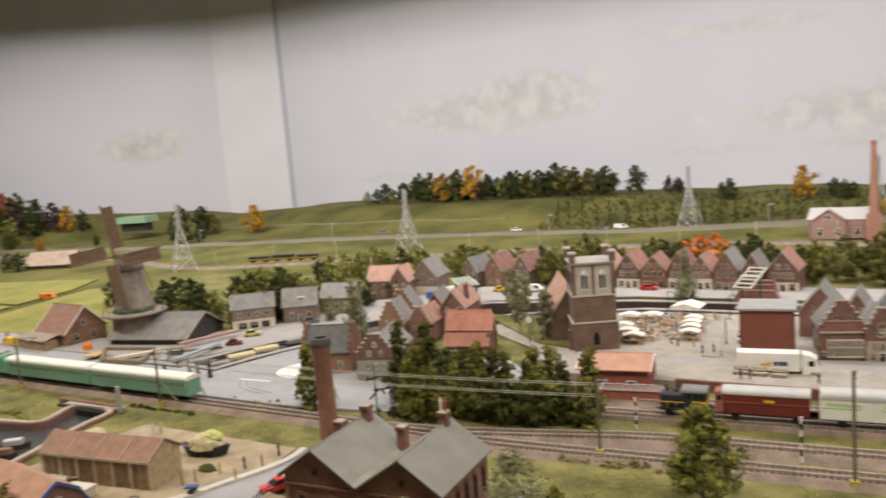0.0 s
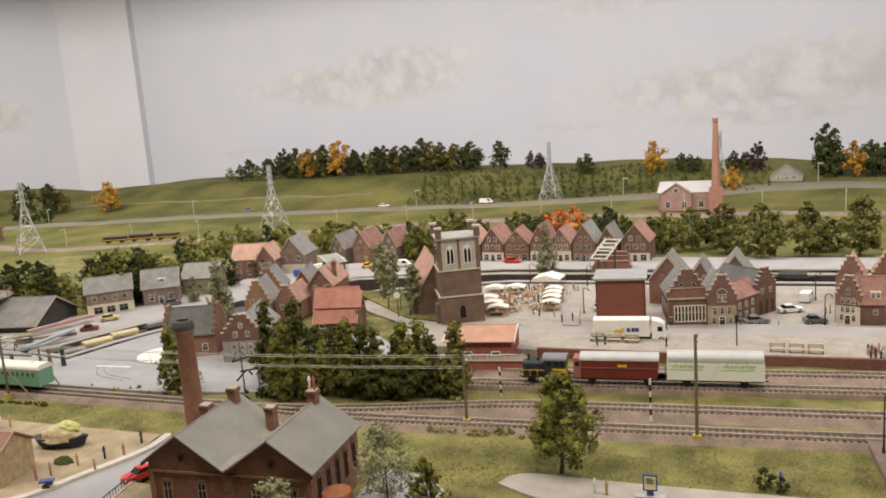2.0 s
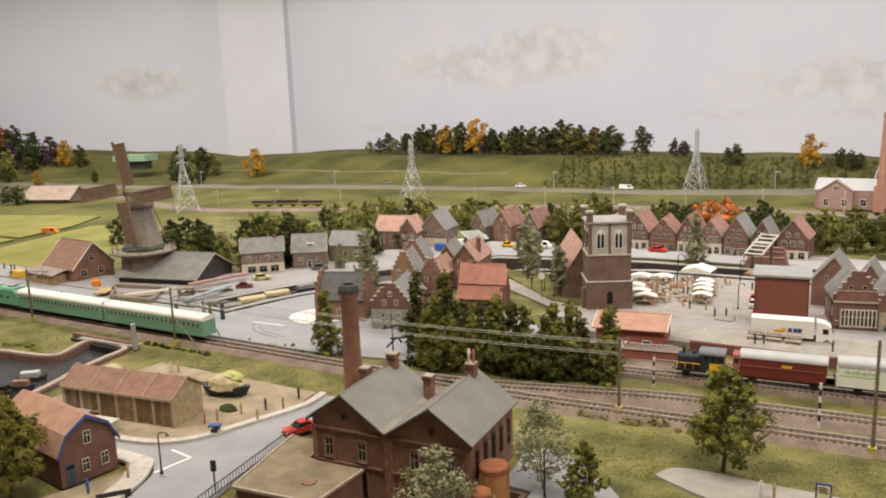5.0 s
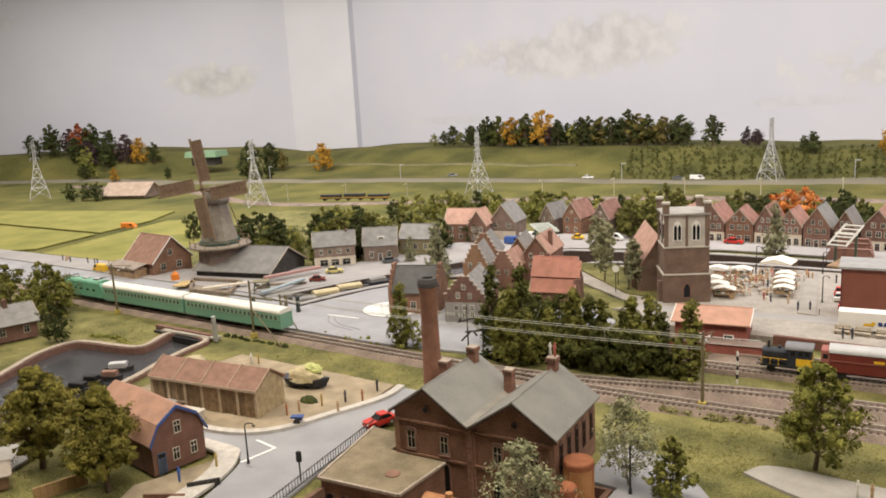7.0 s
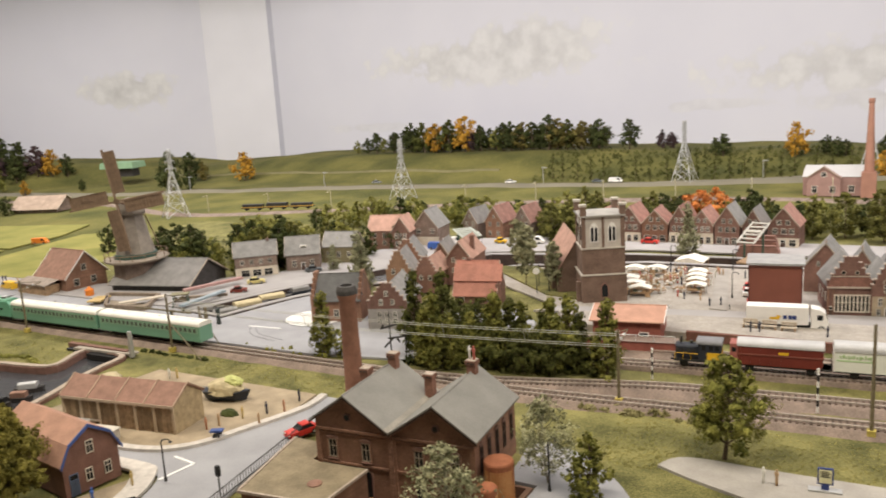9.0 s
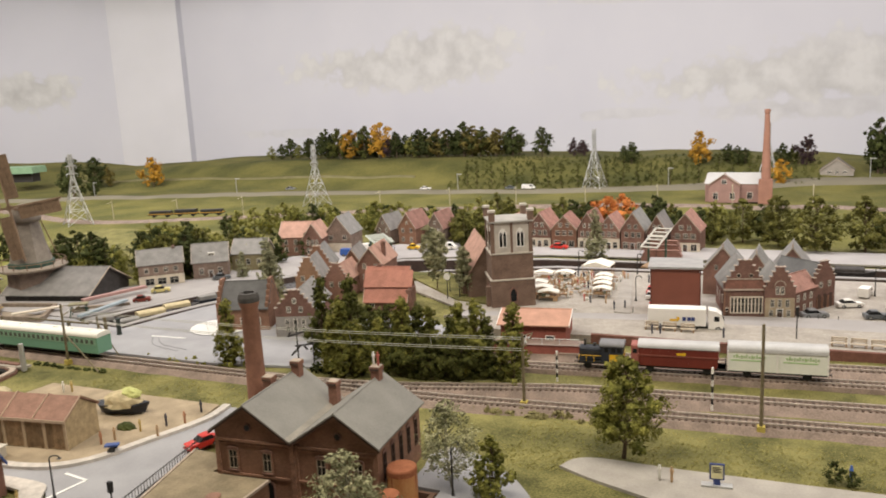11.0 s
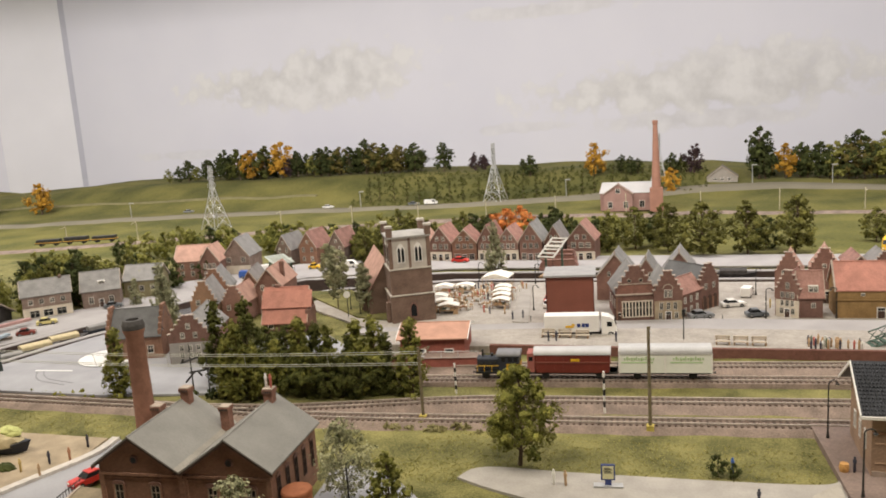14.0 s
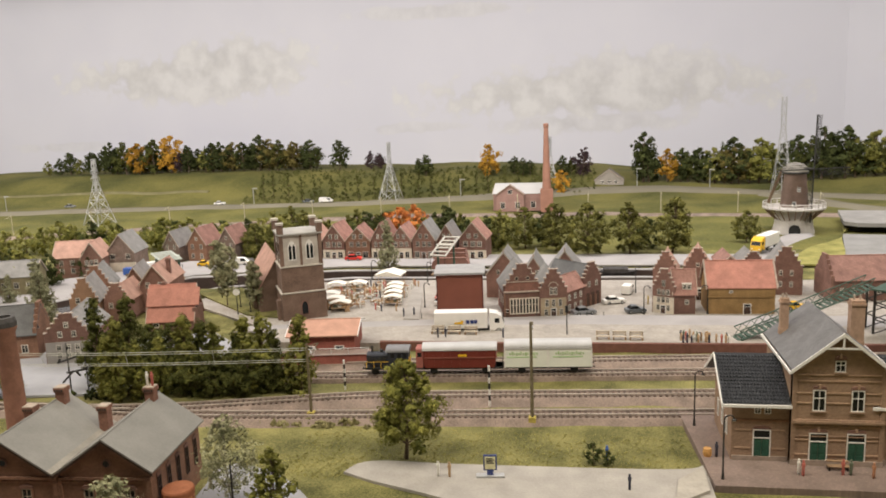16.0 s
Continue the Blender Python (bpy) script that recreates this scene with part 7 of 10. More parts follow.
def leaf_cluster(verts, faces, c, out, r, count, size, rng):
    """A tuft of small leaves round c that face mostly outwards and up."""
    for _ in range(count):
        k = len(verts)
        v = Vector((rng.gauss(0, 1), rng.gauss(0, 1), rng.gauss(0, 1)))
        v = v.normalized() * r * rng.random() ** 0.45
        n = (out * 0.9 + v / r * 0.7 + Vector((rng.uniform(-0.7, 0.7), rng.uniform(-0.7, 0.7), rng.uniform(-0.2, 0.8)))).normalized()
        a = n.orthogonal().normalized()
        b = n.cross(a)
        t = rng.uniform(0, 6.28)
        a, b = a * math.cos(t) + b * math.sin(t), b * math.cos(t) - a * math.sin(t)
        q, w, p = size * rng.uniform(0.7, 1.45), size * rng.uniform(0.45, 0.8), c + v
        verts += [p - a * q, p - b * w + n * w * 0.25, p + a * q, p + b * w + n * w * 0.25]
        faces.append((k, k + 1, k + 2, k + 3))


def tree_meshes(seed, leaf, spread, low=0.15, lobes=14, tufts=10, leaves=16, size=0.02, trunk_r=0.02, form="round", lobe=(0.3, 0.45), core=True):
    """Trunk with limbs, and a crown of lobes made of tufts of small leaves. All sizes are shares of the height."""
    rng = random.Random(seed)
    bm = bmesh.new()
    lean = Vector((rng.uniform(-0.05, 0.05), rng.uniform(-0.05, 0.05), 0))
    spine = [Vector((0, 0, 0)), Vector((rng.uniform(-0.01, 0.01), rng.uniform(-0.01, 0.01), low)) + lean * 0.4, Vector((0, 0, 0.55)) + lean, Vector((0, 0, 0.9)) + lean * 1.3]
    for i, (a, c) in enumerate(zip(spine, spine[1:])):
        rod(bm, a, c, trunk_r * (1 - i * 0.3), trunk_r * (0.7 - i * 0.3), 7)
    verts, faces = [], []
    for i in range(lobes):
        f = (i + 0.5) / lobes
        z = low + (0.92 - low) * f
        turn = i * 2.4 + rng.uniform(-0.6, 0.6)
        if form == "round":
            wide = spread * math.sin(math.pi * min(1, 0.2 + 0.76 * f))
        elif form == "cone":
            wide = spread * (1.04 - f * 0.86) * (0.55 + 0.45 * min(1, f * 4))
        else:
            wide = spread * (0.6 + 0.4 * math.sin(math.pi * f))
        d = wide * rng.uniform(0.3, 0.82)
        c = Vector((d * math.cos(turn), d * math.sin(turn), z + rng.uniform(-0.03, 0.03))) + lean * f
        r = max(0.055, wide * rng.uniform(*lobe))
        rod(bm, spine[1] + (spine[3] - spine[1]) * max(0, f - 0.22), c, trunk_r * 0.4, trunk_r * 0.1, 4)
        if core:
            for _ in range(3):
                clump(verts, faces, c + Vector((rng.uniform(-0.3, 0.3), rng.uniform(-0.3, 0.3), rng.uniform(-0.3, 0.2))) * r, r * 0.42, rng)
        for _ in range(tufts):
            v = Vector((rng.gauss(0, 1), rng.gauss(0, 1), rng.gauss(0.15, 0.9))).normalized()
            v.z *= 1.15 if form == "cone" else 0.8
            leaf_cluster(verts, faces, c + v * r * rng.uniform(0.55, 1.15), v, r * rng.uniform(0.22, 0.44), leaves, size, rng)
    if form == "cone":
        for k in range(3):
            leaf_cluster(verts, faces, spine[3] + Vector((0, 0, 0.03 * k)), Vector((0, 0, 1)), 0.035, leaves, size, rng)
    trunk = solid("trunk", bm, PALEBARK if leaf is LEAF_SILVER else BARK)
    me = bpy.data.meshes.new("crown")
    me.from_pydata([tuple(v) for v in verts], [], faces)
    me.materials.append(leaf)
    return trunk, me


PALEBARK = mat("pale_bark", (0.28, 0.26, 0.19), 0.95, 0.25, 0.05)
PROTO = {}


def tree(x, y, h, kind="mid", rz=None, z=None, label=None, group="trees"):
    """A tree of that height; kinds share their meshes."""
    if kind not in PROTO:
        PROTO[kind] = []
    shape, leaf, words = KINDS[kind]
    if len(PROTO[kind]) < shape[0]:
        PROTO[kind].append(tree_meshes(len(PROTO) * 17 + len(PROTO[kind]), leaf=leaf, **shape[1]))
    trunk, crown = PROTO[kind][random.randrange(len(PROTO[kind]))] if len(PROTO[kind]) >= shape[0] else PROTO[kind][-1]
    root = thing("tree", at(x, y, height(x, y) if z is None else z, random.uniform(0, 360) if rz is None else rz) @ Matrix.Diagonal((h * random.uniform(0.92, 1.1), h * random.uniform(0.92, 1.1), h, 1)), label or words, "tree", group)
    for nm, me in (("trunk", trunk), ("crown", crown)):
        ob = new(nm, me)
        ob.parent = root
    return root


BROAD = (4, dict(spread=0.375, low=0.1, lobes=24, tufts=14, leaves=16, size=0.017, lobe=(0.32, 0.46)))
BUSHY = (3, dict(spread=0.46, low=0.08, lobes=13, tufts=11, leaves=14, size=0.023, lobe=(0.36, 0.55)))
TALL = (6, dict(spread=0.29, low=0.05, lobes=30, tufts=13, leaves=18, size=0.0125, form="cone", lobe=(0.36, 0.56), trunk_r=0.014))
SLIM = (3, dict(spread=0.14, low=0.22, lobes=24, tufts=13, leaves=15, size=0.015, trunk_r=0.012, form="oval", lobe=(0.4, 0.58)))
THIN = (2, dict(spread=0.36, low=0.2, lobes=34, tufts=12, leaves=10, size=0.0135, trunk_r=0.014, lobe=(0.3, 0.5), core=False))
FAR = (5, dict(spread=0.36, low=0.12, lobes=15, tufts=11, leaves=11, size=0.026, lobe=(0.38, 0.58), trunk_r=0.024))
TREELET = (3, dict(spread=0.14, low=0.08, lobes=12, tufts=5, leaves=7, size=0.02, form="cone", lobe=(0.4, 0.7), trunk_r=0.01))
KINDS = {
    "big": ((2, dict(spread=0.4, low=0.14, lobes=24, tufts=18, leaves=24, size=0.0125, trunk_r=0.022, lobe=(0.27, 0.42))), LEAF_MID, "leafy green model tree standing in the grass"),
    "round": ((2, dict(spread=0.335, low=0.2, lobes=38, tufts=24, leaves=26, size=0.0125, trunk_r=0.028, lobe=(0.29, 0.42))), LEAF_ROUND, "round olive-green model tree with a short trunk"),
    "row": (TALL, LEAF_MID, "tall bushy green tree in the hedge row by the railway"),
    "rowdark": (TALL, LEAF_BACK, "tall dark green tree in the hedge row by the railway"),
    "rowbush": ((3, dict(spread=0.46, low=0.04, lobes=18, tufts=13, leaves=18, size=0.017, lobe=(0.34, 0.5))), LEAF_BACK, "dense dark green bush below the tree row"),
    "bush": (BUSHY, LEAF_DARK, "dark green bushy tree"),
    "bushmid": (BUSHY, LEAF_MID, "green bushy tree near the town"),
    "olive": (BUSHY, LEAF_OLIVE, "yellowish green bushy tree behind the town"),
    "mid": (BROAD, LEAF_TOWN, "green broad-leaved model tree"),
    "dark": (FAR, LEAF_DARK, "dark green tree on the far dyke"),
    "fargreen": (FAR, LEAF_MID, "green tree on the far dyke"),
    "farolive": (FAR, LEAF_OLIVE, "olive tree on the far dyke"),
    "russet": (FAR, LEAF_RUSSET, "brownish green tree on the far dyke"),
    "back": (FAR, LEAF_BACK, "green tree on the far dyke"),
    "orange": (FAR, LEAF_ORANGE, "tree in orange autumn leaves"),
    "flame": (BUSHY, LEAF_FLAME, "bushy tree in flaming orange-red autumn leaves"),
    "red": (FAR, LEAF_RED, "tree in red autumn leaves"),
    "purple": (FAR, LEAF_PURPLE, "dark purplish tree on the dyke"),
    "treelet": (TREELET, LEAF_BACK, "slim young tree planted on the dyke slope"),
    "spruce": ((1, dict(spread=0.42, low=0.04, lobes=30, tufts=9, leaves=16, size=0.02, form="cone", lobe=(0.3, 0.42))), LEAF_MID, "small bushy green conifer by the lane"),
    "slim": (SLIM, LEAF_GREY, "slender grey-green street tree"),
    "silver": (THIN, LEAF_SILVER, "airy tree with fine silvery green leaves"),
    "poplar": (TALL, LEAF_GREY, "narrow green poplar by the canal"),
}

tree(-0.186, 0.962, 0.143, "big")
tree(-0.907, 0.515, 0.145, "round")
tree(-1.047, 0.511, 0.148, "round")
tree(-1.583, 0.849, 0.085, "bush", label="dark round tree beside the harbour house")
for x, y, h in ((-1.985, 1.72, 0.115), (-1.91, 1.71, 0.125), (-1.83, 1.69, 0.13), (-1.76, 1.67, 0.115), (-2.29, 1.77, 0.1)):
    tree(x, y, h, "bush", group="trees behind the mill", label="dark green tree behind the mill")
tree(-0.358, 0.818, 0.12, "silver")
tree(-0.424, 0.684, 0.146, "silver", z=-0.042)
tree(-0.304, 0.8, 0.085, "spruce")
tree(0.052, 0.965, 0.03, "bush", label="small dark bush in the grass")
tree(0.07, 0.96, 0.022, "bush", label="small dark bush in the grass")
for x, y, h, k in ((-0.915, 1.122, 0.128, "row"), (-0.89, 1.127, 0.06, "bushmid"), (-0.766, 1.203, 0.156, "rowdark"), (-0.716, 1.215, 0.162, "rowdark"), (-0.682, 1.125, 0.142, "row"), (-0.7, 1.13, 0.112, "row"), (-0.655, 1.14, 0.1, "row"), (-0.637, 1.17, 0.1, "row"),
                   (-0.588, 1.175, 0.138, "row"), (-0.568, 1.19, 0.122, "rowdark"), (-0.544, 1.189, 0.118, "row"), (-0.52, 1.2, 0.1, "rowdark"), (-0.502, 1.199, 0.124, "row"), (-0.474, 1.195, 0.132, "row"), (-0.452, 1.2, 0.105, "rowdark"), (-0.404, 1.18, 0.137, "row")):
    tree(x, y, h, k, group="railway tree row")
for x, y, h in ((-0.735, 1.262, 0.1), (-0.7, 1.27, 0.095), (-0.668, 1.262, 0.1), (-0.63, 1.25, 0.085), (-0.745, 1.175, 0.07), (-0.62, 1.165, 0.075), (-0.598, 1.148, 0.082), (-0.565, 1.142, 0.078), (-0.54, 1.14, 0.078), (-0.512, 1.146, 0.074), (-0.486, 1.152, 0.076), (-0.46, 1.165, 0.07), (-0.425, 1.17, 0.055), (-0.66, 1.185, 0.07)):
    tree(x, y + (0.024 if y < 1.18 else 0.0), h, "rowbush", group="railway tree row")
for x, y, h in ((-0.836, 1.816, 0.15), (-0.757, 1.692, 0.15), (-0.81, 1.85, 0.12), (-0.663, 1.643, 0.13), (-0.69, 1.675, 0.11)):
    tree(x, y, h, "slim", group="street trees")
for x, y, h in ((-1.62, 1.585, 0.1), (-1.565, 1.6, 0.11), (-1.59, 1.65, 0.12)):
    tree(x, y, h, "row", group="trees by the canal", label="pointed yellow-green tree beside the shop house")
for x, y, h in ((-1.088, 1.507, 0.138), (-1.165, 1.61, 0.135), (-1.33, 1.716, 0.08)):
    tree(x, y, h, "poplar", group="street trees", label="slender dark green street tree")
for x, y, h, k in ((-1.868, 1.968, 0.11, "olive"), (-1.885, 2.049, 0.1, "bushmid"), (-1.693, 1.937, 0.125, "bush"), (-1.821, 2.28, 0.085, "bush"), (-1.83, 2.361, 0.09, "bushmid"), (-1.77, 2.374, 0.1, "olive"), (-1.691, 2.359, 0.1, "bushmid"), (-1.681, 2.444, 0.085, "bush"), (-1.571, 2.501, 0.075, "bush"), (-1.39, 2.46, 0.085, "bushmid"), (-1.343, 2.51, 0.1, "bushmid")):
    tree(x, y, h, k, group="trees behind the town")
tree(-0.47, 2.08, 0.14, "poplar", z=0.004)
for x, y, h, k in ((0.296, 2.333, 0.155, "mid"), (0.178, 2.321, 0.142, "mid"), (0.062, 2.29, 0.148, "mid"), (-0.03, 2.37, 0.14, "mid"), (-0.125, 2.42, 0.122, "mid"), (-0.206, 2.51, 0.107, "olive"), (0.527, 2.49, 0.095, "mid"), (-0.075, 2.46, 0.1, "bush"), (0.23, 2.4, 0.09, "bush")):
    tree(x, y, h * 1.1, k, group="trees behind the town")
rng = random.Random(5)
for i in range(36):
    x = -1.62 + i * 0.04 + rng.uniform(-0.02, 0.02)
    y = 2.28 + 0.14 * smooth01(-1.7, -0.9, x) + rng.uniform(-0.06, 0.1)
    tree(x, y, rng.uniform(0.095, 0.135), rng.choice(("olive", "bushmid", "mid", "bush")), group="trees behind the town")
for x, y, h in ((-0.62, 2.44, 0.125), (-0.57, 2.47, 0.12), (-0.36, 2.46, 0.12), (-0.42, 2.5, 0.11)):
    tree(x, y, h, "bush", group="trees behind the town")
for x, y, h in ((-0.9, 2.22, 0.125), (-0.86, 2.27, 0.12), (-0.93, 2.28, 0.115), (-0.82, 2.24, 0.105)):
    tree(x, y, h, "mid", group="trees by the canal houses")
tree(-0.50, 2.4, 0.15, "flame", group="trees behind the town")
tree(-0.455, 2.42, 0.145, "flame", group="trees behind the town")
for i in range(16):
    tree(-1.74 + rng.uniform(0, 0.28), 1.66 + rng.uniform(0, 0.22), rng.uniform(0.1, 0.135), rng.choice(("bush", "mid", "bush", "olive")), group="trees by the canal")
for i in range(18):
    x = -1.86 + i * 0.032 + rng.uniform(-0.02, 0.02)
    tree(x, 1.64 + (x + 1.86) * 0.55 + rng.uniform(-0.05, 0.08), rng.uniform(0.075, 0.12), rng.choice(("bush", "bush", "olive", "bushmid")), group="trees by the canal")
for x, y, h in ((-1.83, 0.98, 0.13), (-1.76, 0.955, 0.12), (-1.94, 0.95, 0.12), (-1.79, 0.92, 0.1), (-2.06, 0.96, 0.12)):
    tree(x, y, h, "bushmid", group="trees by the harbour")

# trees on the dyke, left to right
DYKE = ((-6.3, 2.7, 0.2, "dark"), (-6.15, 2.85, 0.15, "dark"), (-5.62, 3.2, 0.15, "dark"), (-5.45, 3.26, 0.22, "dark"), (-5.3, 3.3, 0.2, "purple"), (-5.22, 3.34, 0.24, "red"), (-5.12, 3.36, 0.25, "dark"), (-4.98, 3.4, 0.24, "dark"), (-4.88, 3.45, 0.22, "purple"), (-4.8, 3.5, 0.2, "orange"), (-4.72, 3.55, 0.16, "dark"), (-4.79, 3.09, 0.22, "fargreen"), (-4.72, 3.02, 0.12, "dark"),
        (-4.53, 3.03, 0.1, "orange"), (-4.84, 2.5, 0.09, "orange"), (-3.56, 3.26, 0.24, "dark"), (-3.45, 3.3, 0.12, "dark"), (-4.3, 3.25, 0.08, "dark"))
for x, y, h, k in DYKE:
    tree(x - 0.12 if x < -4.6 else x, y - 0.05, h, k, group="dyke trees")
tree(-0.045, 3.7, 0.12, "orange", group="dyke trees")
for x, y, h, k in ((-5.5, 3.18, 0.17, "dark"), (-5.3, 3.22, 0.19, "dark"), (-5.18, 3.24, 0.2, "purple"), (-5.06, 3.28, 0.2, "dark"), (-5.6, 3.1, 0.13, "dark")):
    tree(x, y, h, k, group="dyke trees")
tree(-3.83, 3.62, 0.2, "dark", group="dyke trees")
tree(-3.76, 3.66, 0.13, "russet", group="dyke trees")
tree(-3.42, 3.66, 0.19, "orange", group="dyke trees")
# the wood on the crest: x and the height that each crown's top reaches
WOOD = ((-2.96, 0.19, "fargreen"), (-2.88, 0.205, "dark"), (-2.82, 0.24, "dark"), (-2.76, 0.2, "fargreen"), (-2.69, 0.235, "dark"), (-2.56, 0.285, "dark"), (-2.47, 0.288, "back"), (-2.395, 0.283, "orange"), (-2.3, 0.3, "back"), (-2.2, 0.322, "orange"), (-2.15, 0.22, "purple"),
        (-2.1, 0.262, "dark"), (-2.0, 0.235, "farolive"), (-1.96, 0.268, "dark"), (-1.905, 0.276, "dark"), (-1.84, 0.27, "russet"), (-1.775, 0.266, "dark"), (-1.68, 0.303, "dark"), (-1.63, 0.283, "russet"), (-1.58, 0.276, "back"), (-1.49, 0.266, "russet"), (-1.395, 0.268, "dark"), (-1.23, 0.266, "dark"))
for x, top, k in WOOD:
    tree(x, 4.2, (top - height(x, 4.2)) * 1.04, k, group="dyke trees")
for i in range(44):
    x = -2.75 + i * 0.032 + rng.uniform(-0.015, 0.015)
    tree(x, 4.26 + rng.uniform(-0.03, 0.06), rng.uniform(0.07, 0.13) if i % 3 else rng.uniform(0.13, 0.16), rng.choice(("dark", "dark", "russet", "back", "dark")), group="dyke trees")
for x, y, top, k in ((-1.06, 4.2, 0.2, "purple"), (-1.0, 4.2, 0.178, "purple"), (-1.03, 4.25, 0.185, "purple"), (-0.72, 3.98, 0.19, "dark"), (-0.76, 4.0, 0.17, "dark"), (-0.4, 3.95, 0.237, "orange"), (-0.235, 3.96, 0.16, "dark"), (-0.2, 3.98, 0.15, "dark"), (-0.28, 4.0, 0.17, "dark"), (-0.042, 4.0, 0.166, "dark"), (0.0, 4.02, 0.15, "back"), (0.054, 3.98, 0.203, "purple")):
    tree(x, y, (top - height(x, y)) * 1.03, k, group="dyke trees")
for x, top, k in ((0.335, 0.268, "dark"), (0.36, 0.2, "dark"), (0.445, 0.194, "orange"), (0.505, 0.195, "dark"), (0.535, 0.175, "back"), (0.583, 0.195, "dark"), (0.625, 0.17, "dark"), (0.657, 0.193, "farolive"), (0.7, 0.18, "russet"), (0.731, 0.236, "dark"), (0.765, 0.208, "russet"), (0.81, 0.185, "farolive"), (0.852, 0.235, "fargreen"), (0.898, 0.21, "fargreen")):
    tree(x, 3.9, (top - height(x, 3.9)) * 1.04, k, group="dyke trees")
for x, top, k in ((0.95, 0.2, "dark"), (1.01, 0.243, "dark"), (1.06, 0.21, "back"), (1.12, 0.268, "dark"), (1.165, 0.23, "dark"), (1.22, 0.276, "dark"), (1.262, 0.225, "farolive"), (1.3, 0.22, "dark"), (1.34, 0.262, "farolive"), (1.4, 0.25, "back"), (1.46, 0.26, "dark"), (1.53, 0.24, "farolive"), (1.6, 0.26, "dark"), (1.7, 0.25, "back")):
    tree(x, 3.9 - 0.22 * max(0, x - 1.2), (top - height(x, 3.88)) * 1.02, k, group="dyke trees")
for i in range(9):
    tree(1.8 + i * 0.1, 3.72 - i * 0.06, rng.uniform(0.17, 0.22), rng.choice(("dark", "farolive", "dark", "fargreen")), group="dyke trees")
for i in range(21):
    tree(-1.46 + i * 0.068 + rng.uniform(-0.012, 0.012), 3.66 + 0.1 * smooth01(-0.9, 0.1, -1.46 + i * 0.068), rng.uniform(0.115, 0.145), "treelet", group="planted treelets")
verts, faces = [], []
for i in range(420):
    x = -1.55 + (i // 7) * 0.028 + rng.uniform(-0.012, 0.012)
    y = 3.62 + (i % 7) * 0.075 + 0.1 * smooth01(-0.9, 0.1, x) + rng.uniform(-0.03, 0.03)
    h, foot = rng.uniform(0.013, 0.023), height(x, y)
    for _ in range(48):
        f = rng.random()
        a = rng.uniform(0, 2 * math.pi)
        d = h * 0.42 * math.sin(math.pi * min(1, 0.25 + 0.75 * f)) * rng.uniform(0.4, 1.0)
        clump(verts, faces, Vector((x + 1.5 * d * math.cos(a), y + 1.5 * d * math.sin(a), foot + h * f)), h * rng.uniform(0.07, 0.13), rng)
me = bpy.data.meshes.new("shrub_rows")
me.from_pydata([tuple(v) for v in verts], [], faces)
me.materials.append(LEAF_BACK)
tagged(new("shrub_rows", me), "rows of small dark green shrubs planted on the dyke slope", "shrubs", kind="stuff")
for x, y in ((-3.9, 2.3), (-3.82, 2.34), (-3.76, 2.36)):
    tree(x, y, 0.1, "bush", group="farm trees")

# ---- trains ----


def bogie(parent, x, long=0.03, gauge=0.0165, wheels=2):
    bm = bmesh.new()
    box(bm, x - long / 2, x + long / 2, -0.0115, 0.0115, 0.006, 0.0095)
    for s in (-1, 1):
        box(bm, x - long * 0.45, x + long * 0.45, s * 0.0118 - 0.001, s * 0.0118 + 0.001, 0.0045, 0.0085)
    b = part("bogie", bm, BLACK, parent, "black bogie frame")
    for i in range(wheels):
        u = x - long * 0.3 + i * long * 0.6 / max(1, wheels - 1)
        bm = bmesh.new()
        for s in (-1, 1):
            rod(bm, (u, s * 0.0075, 0.0055), (u, s * 0.0098, 0.0055), 0.0055, seg=12)
        rod(bm, (u, -0.0078, 0.0055), (u, 0.0078, 0.0055), 0.001, seg=5)
        part("wheelset", bm, IRON, b)


def rounded(bm, x0, x1, w, z0, z1, r, seg=5):
    """A long body with rounded upper edges."""
    pts = [(-w, z0), (w, z0)] + [(w - r + r * math.cos(a * math.pi / 2 / seg), z1 - r * 0.6 + r * 0.6 * math.sin(a * math.pi / 2 / seg)) for a in range(seg + 1)]
    pts += [(-x, z) for x, z in pts[:1:-1]]
    a = [bm.verts.new((x0, y, z)) for y, z in pts]
    c = [bm.verts.new((x1, y, z)) for y, z in pts]
    bm.faces.new(a)
    bm.faces.new(c[::-1])
    for i in range(len(pts)):
        bm.faces.new((a[i], a[(i + 1) % len(pts)], c[(i + 1) % len(pts)], c[i]))


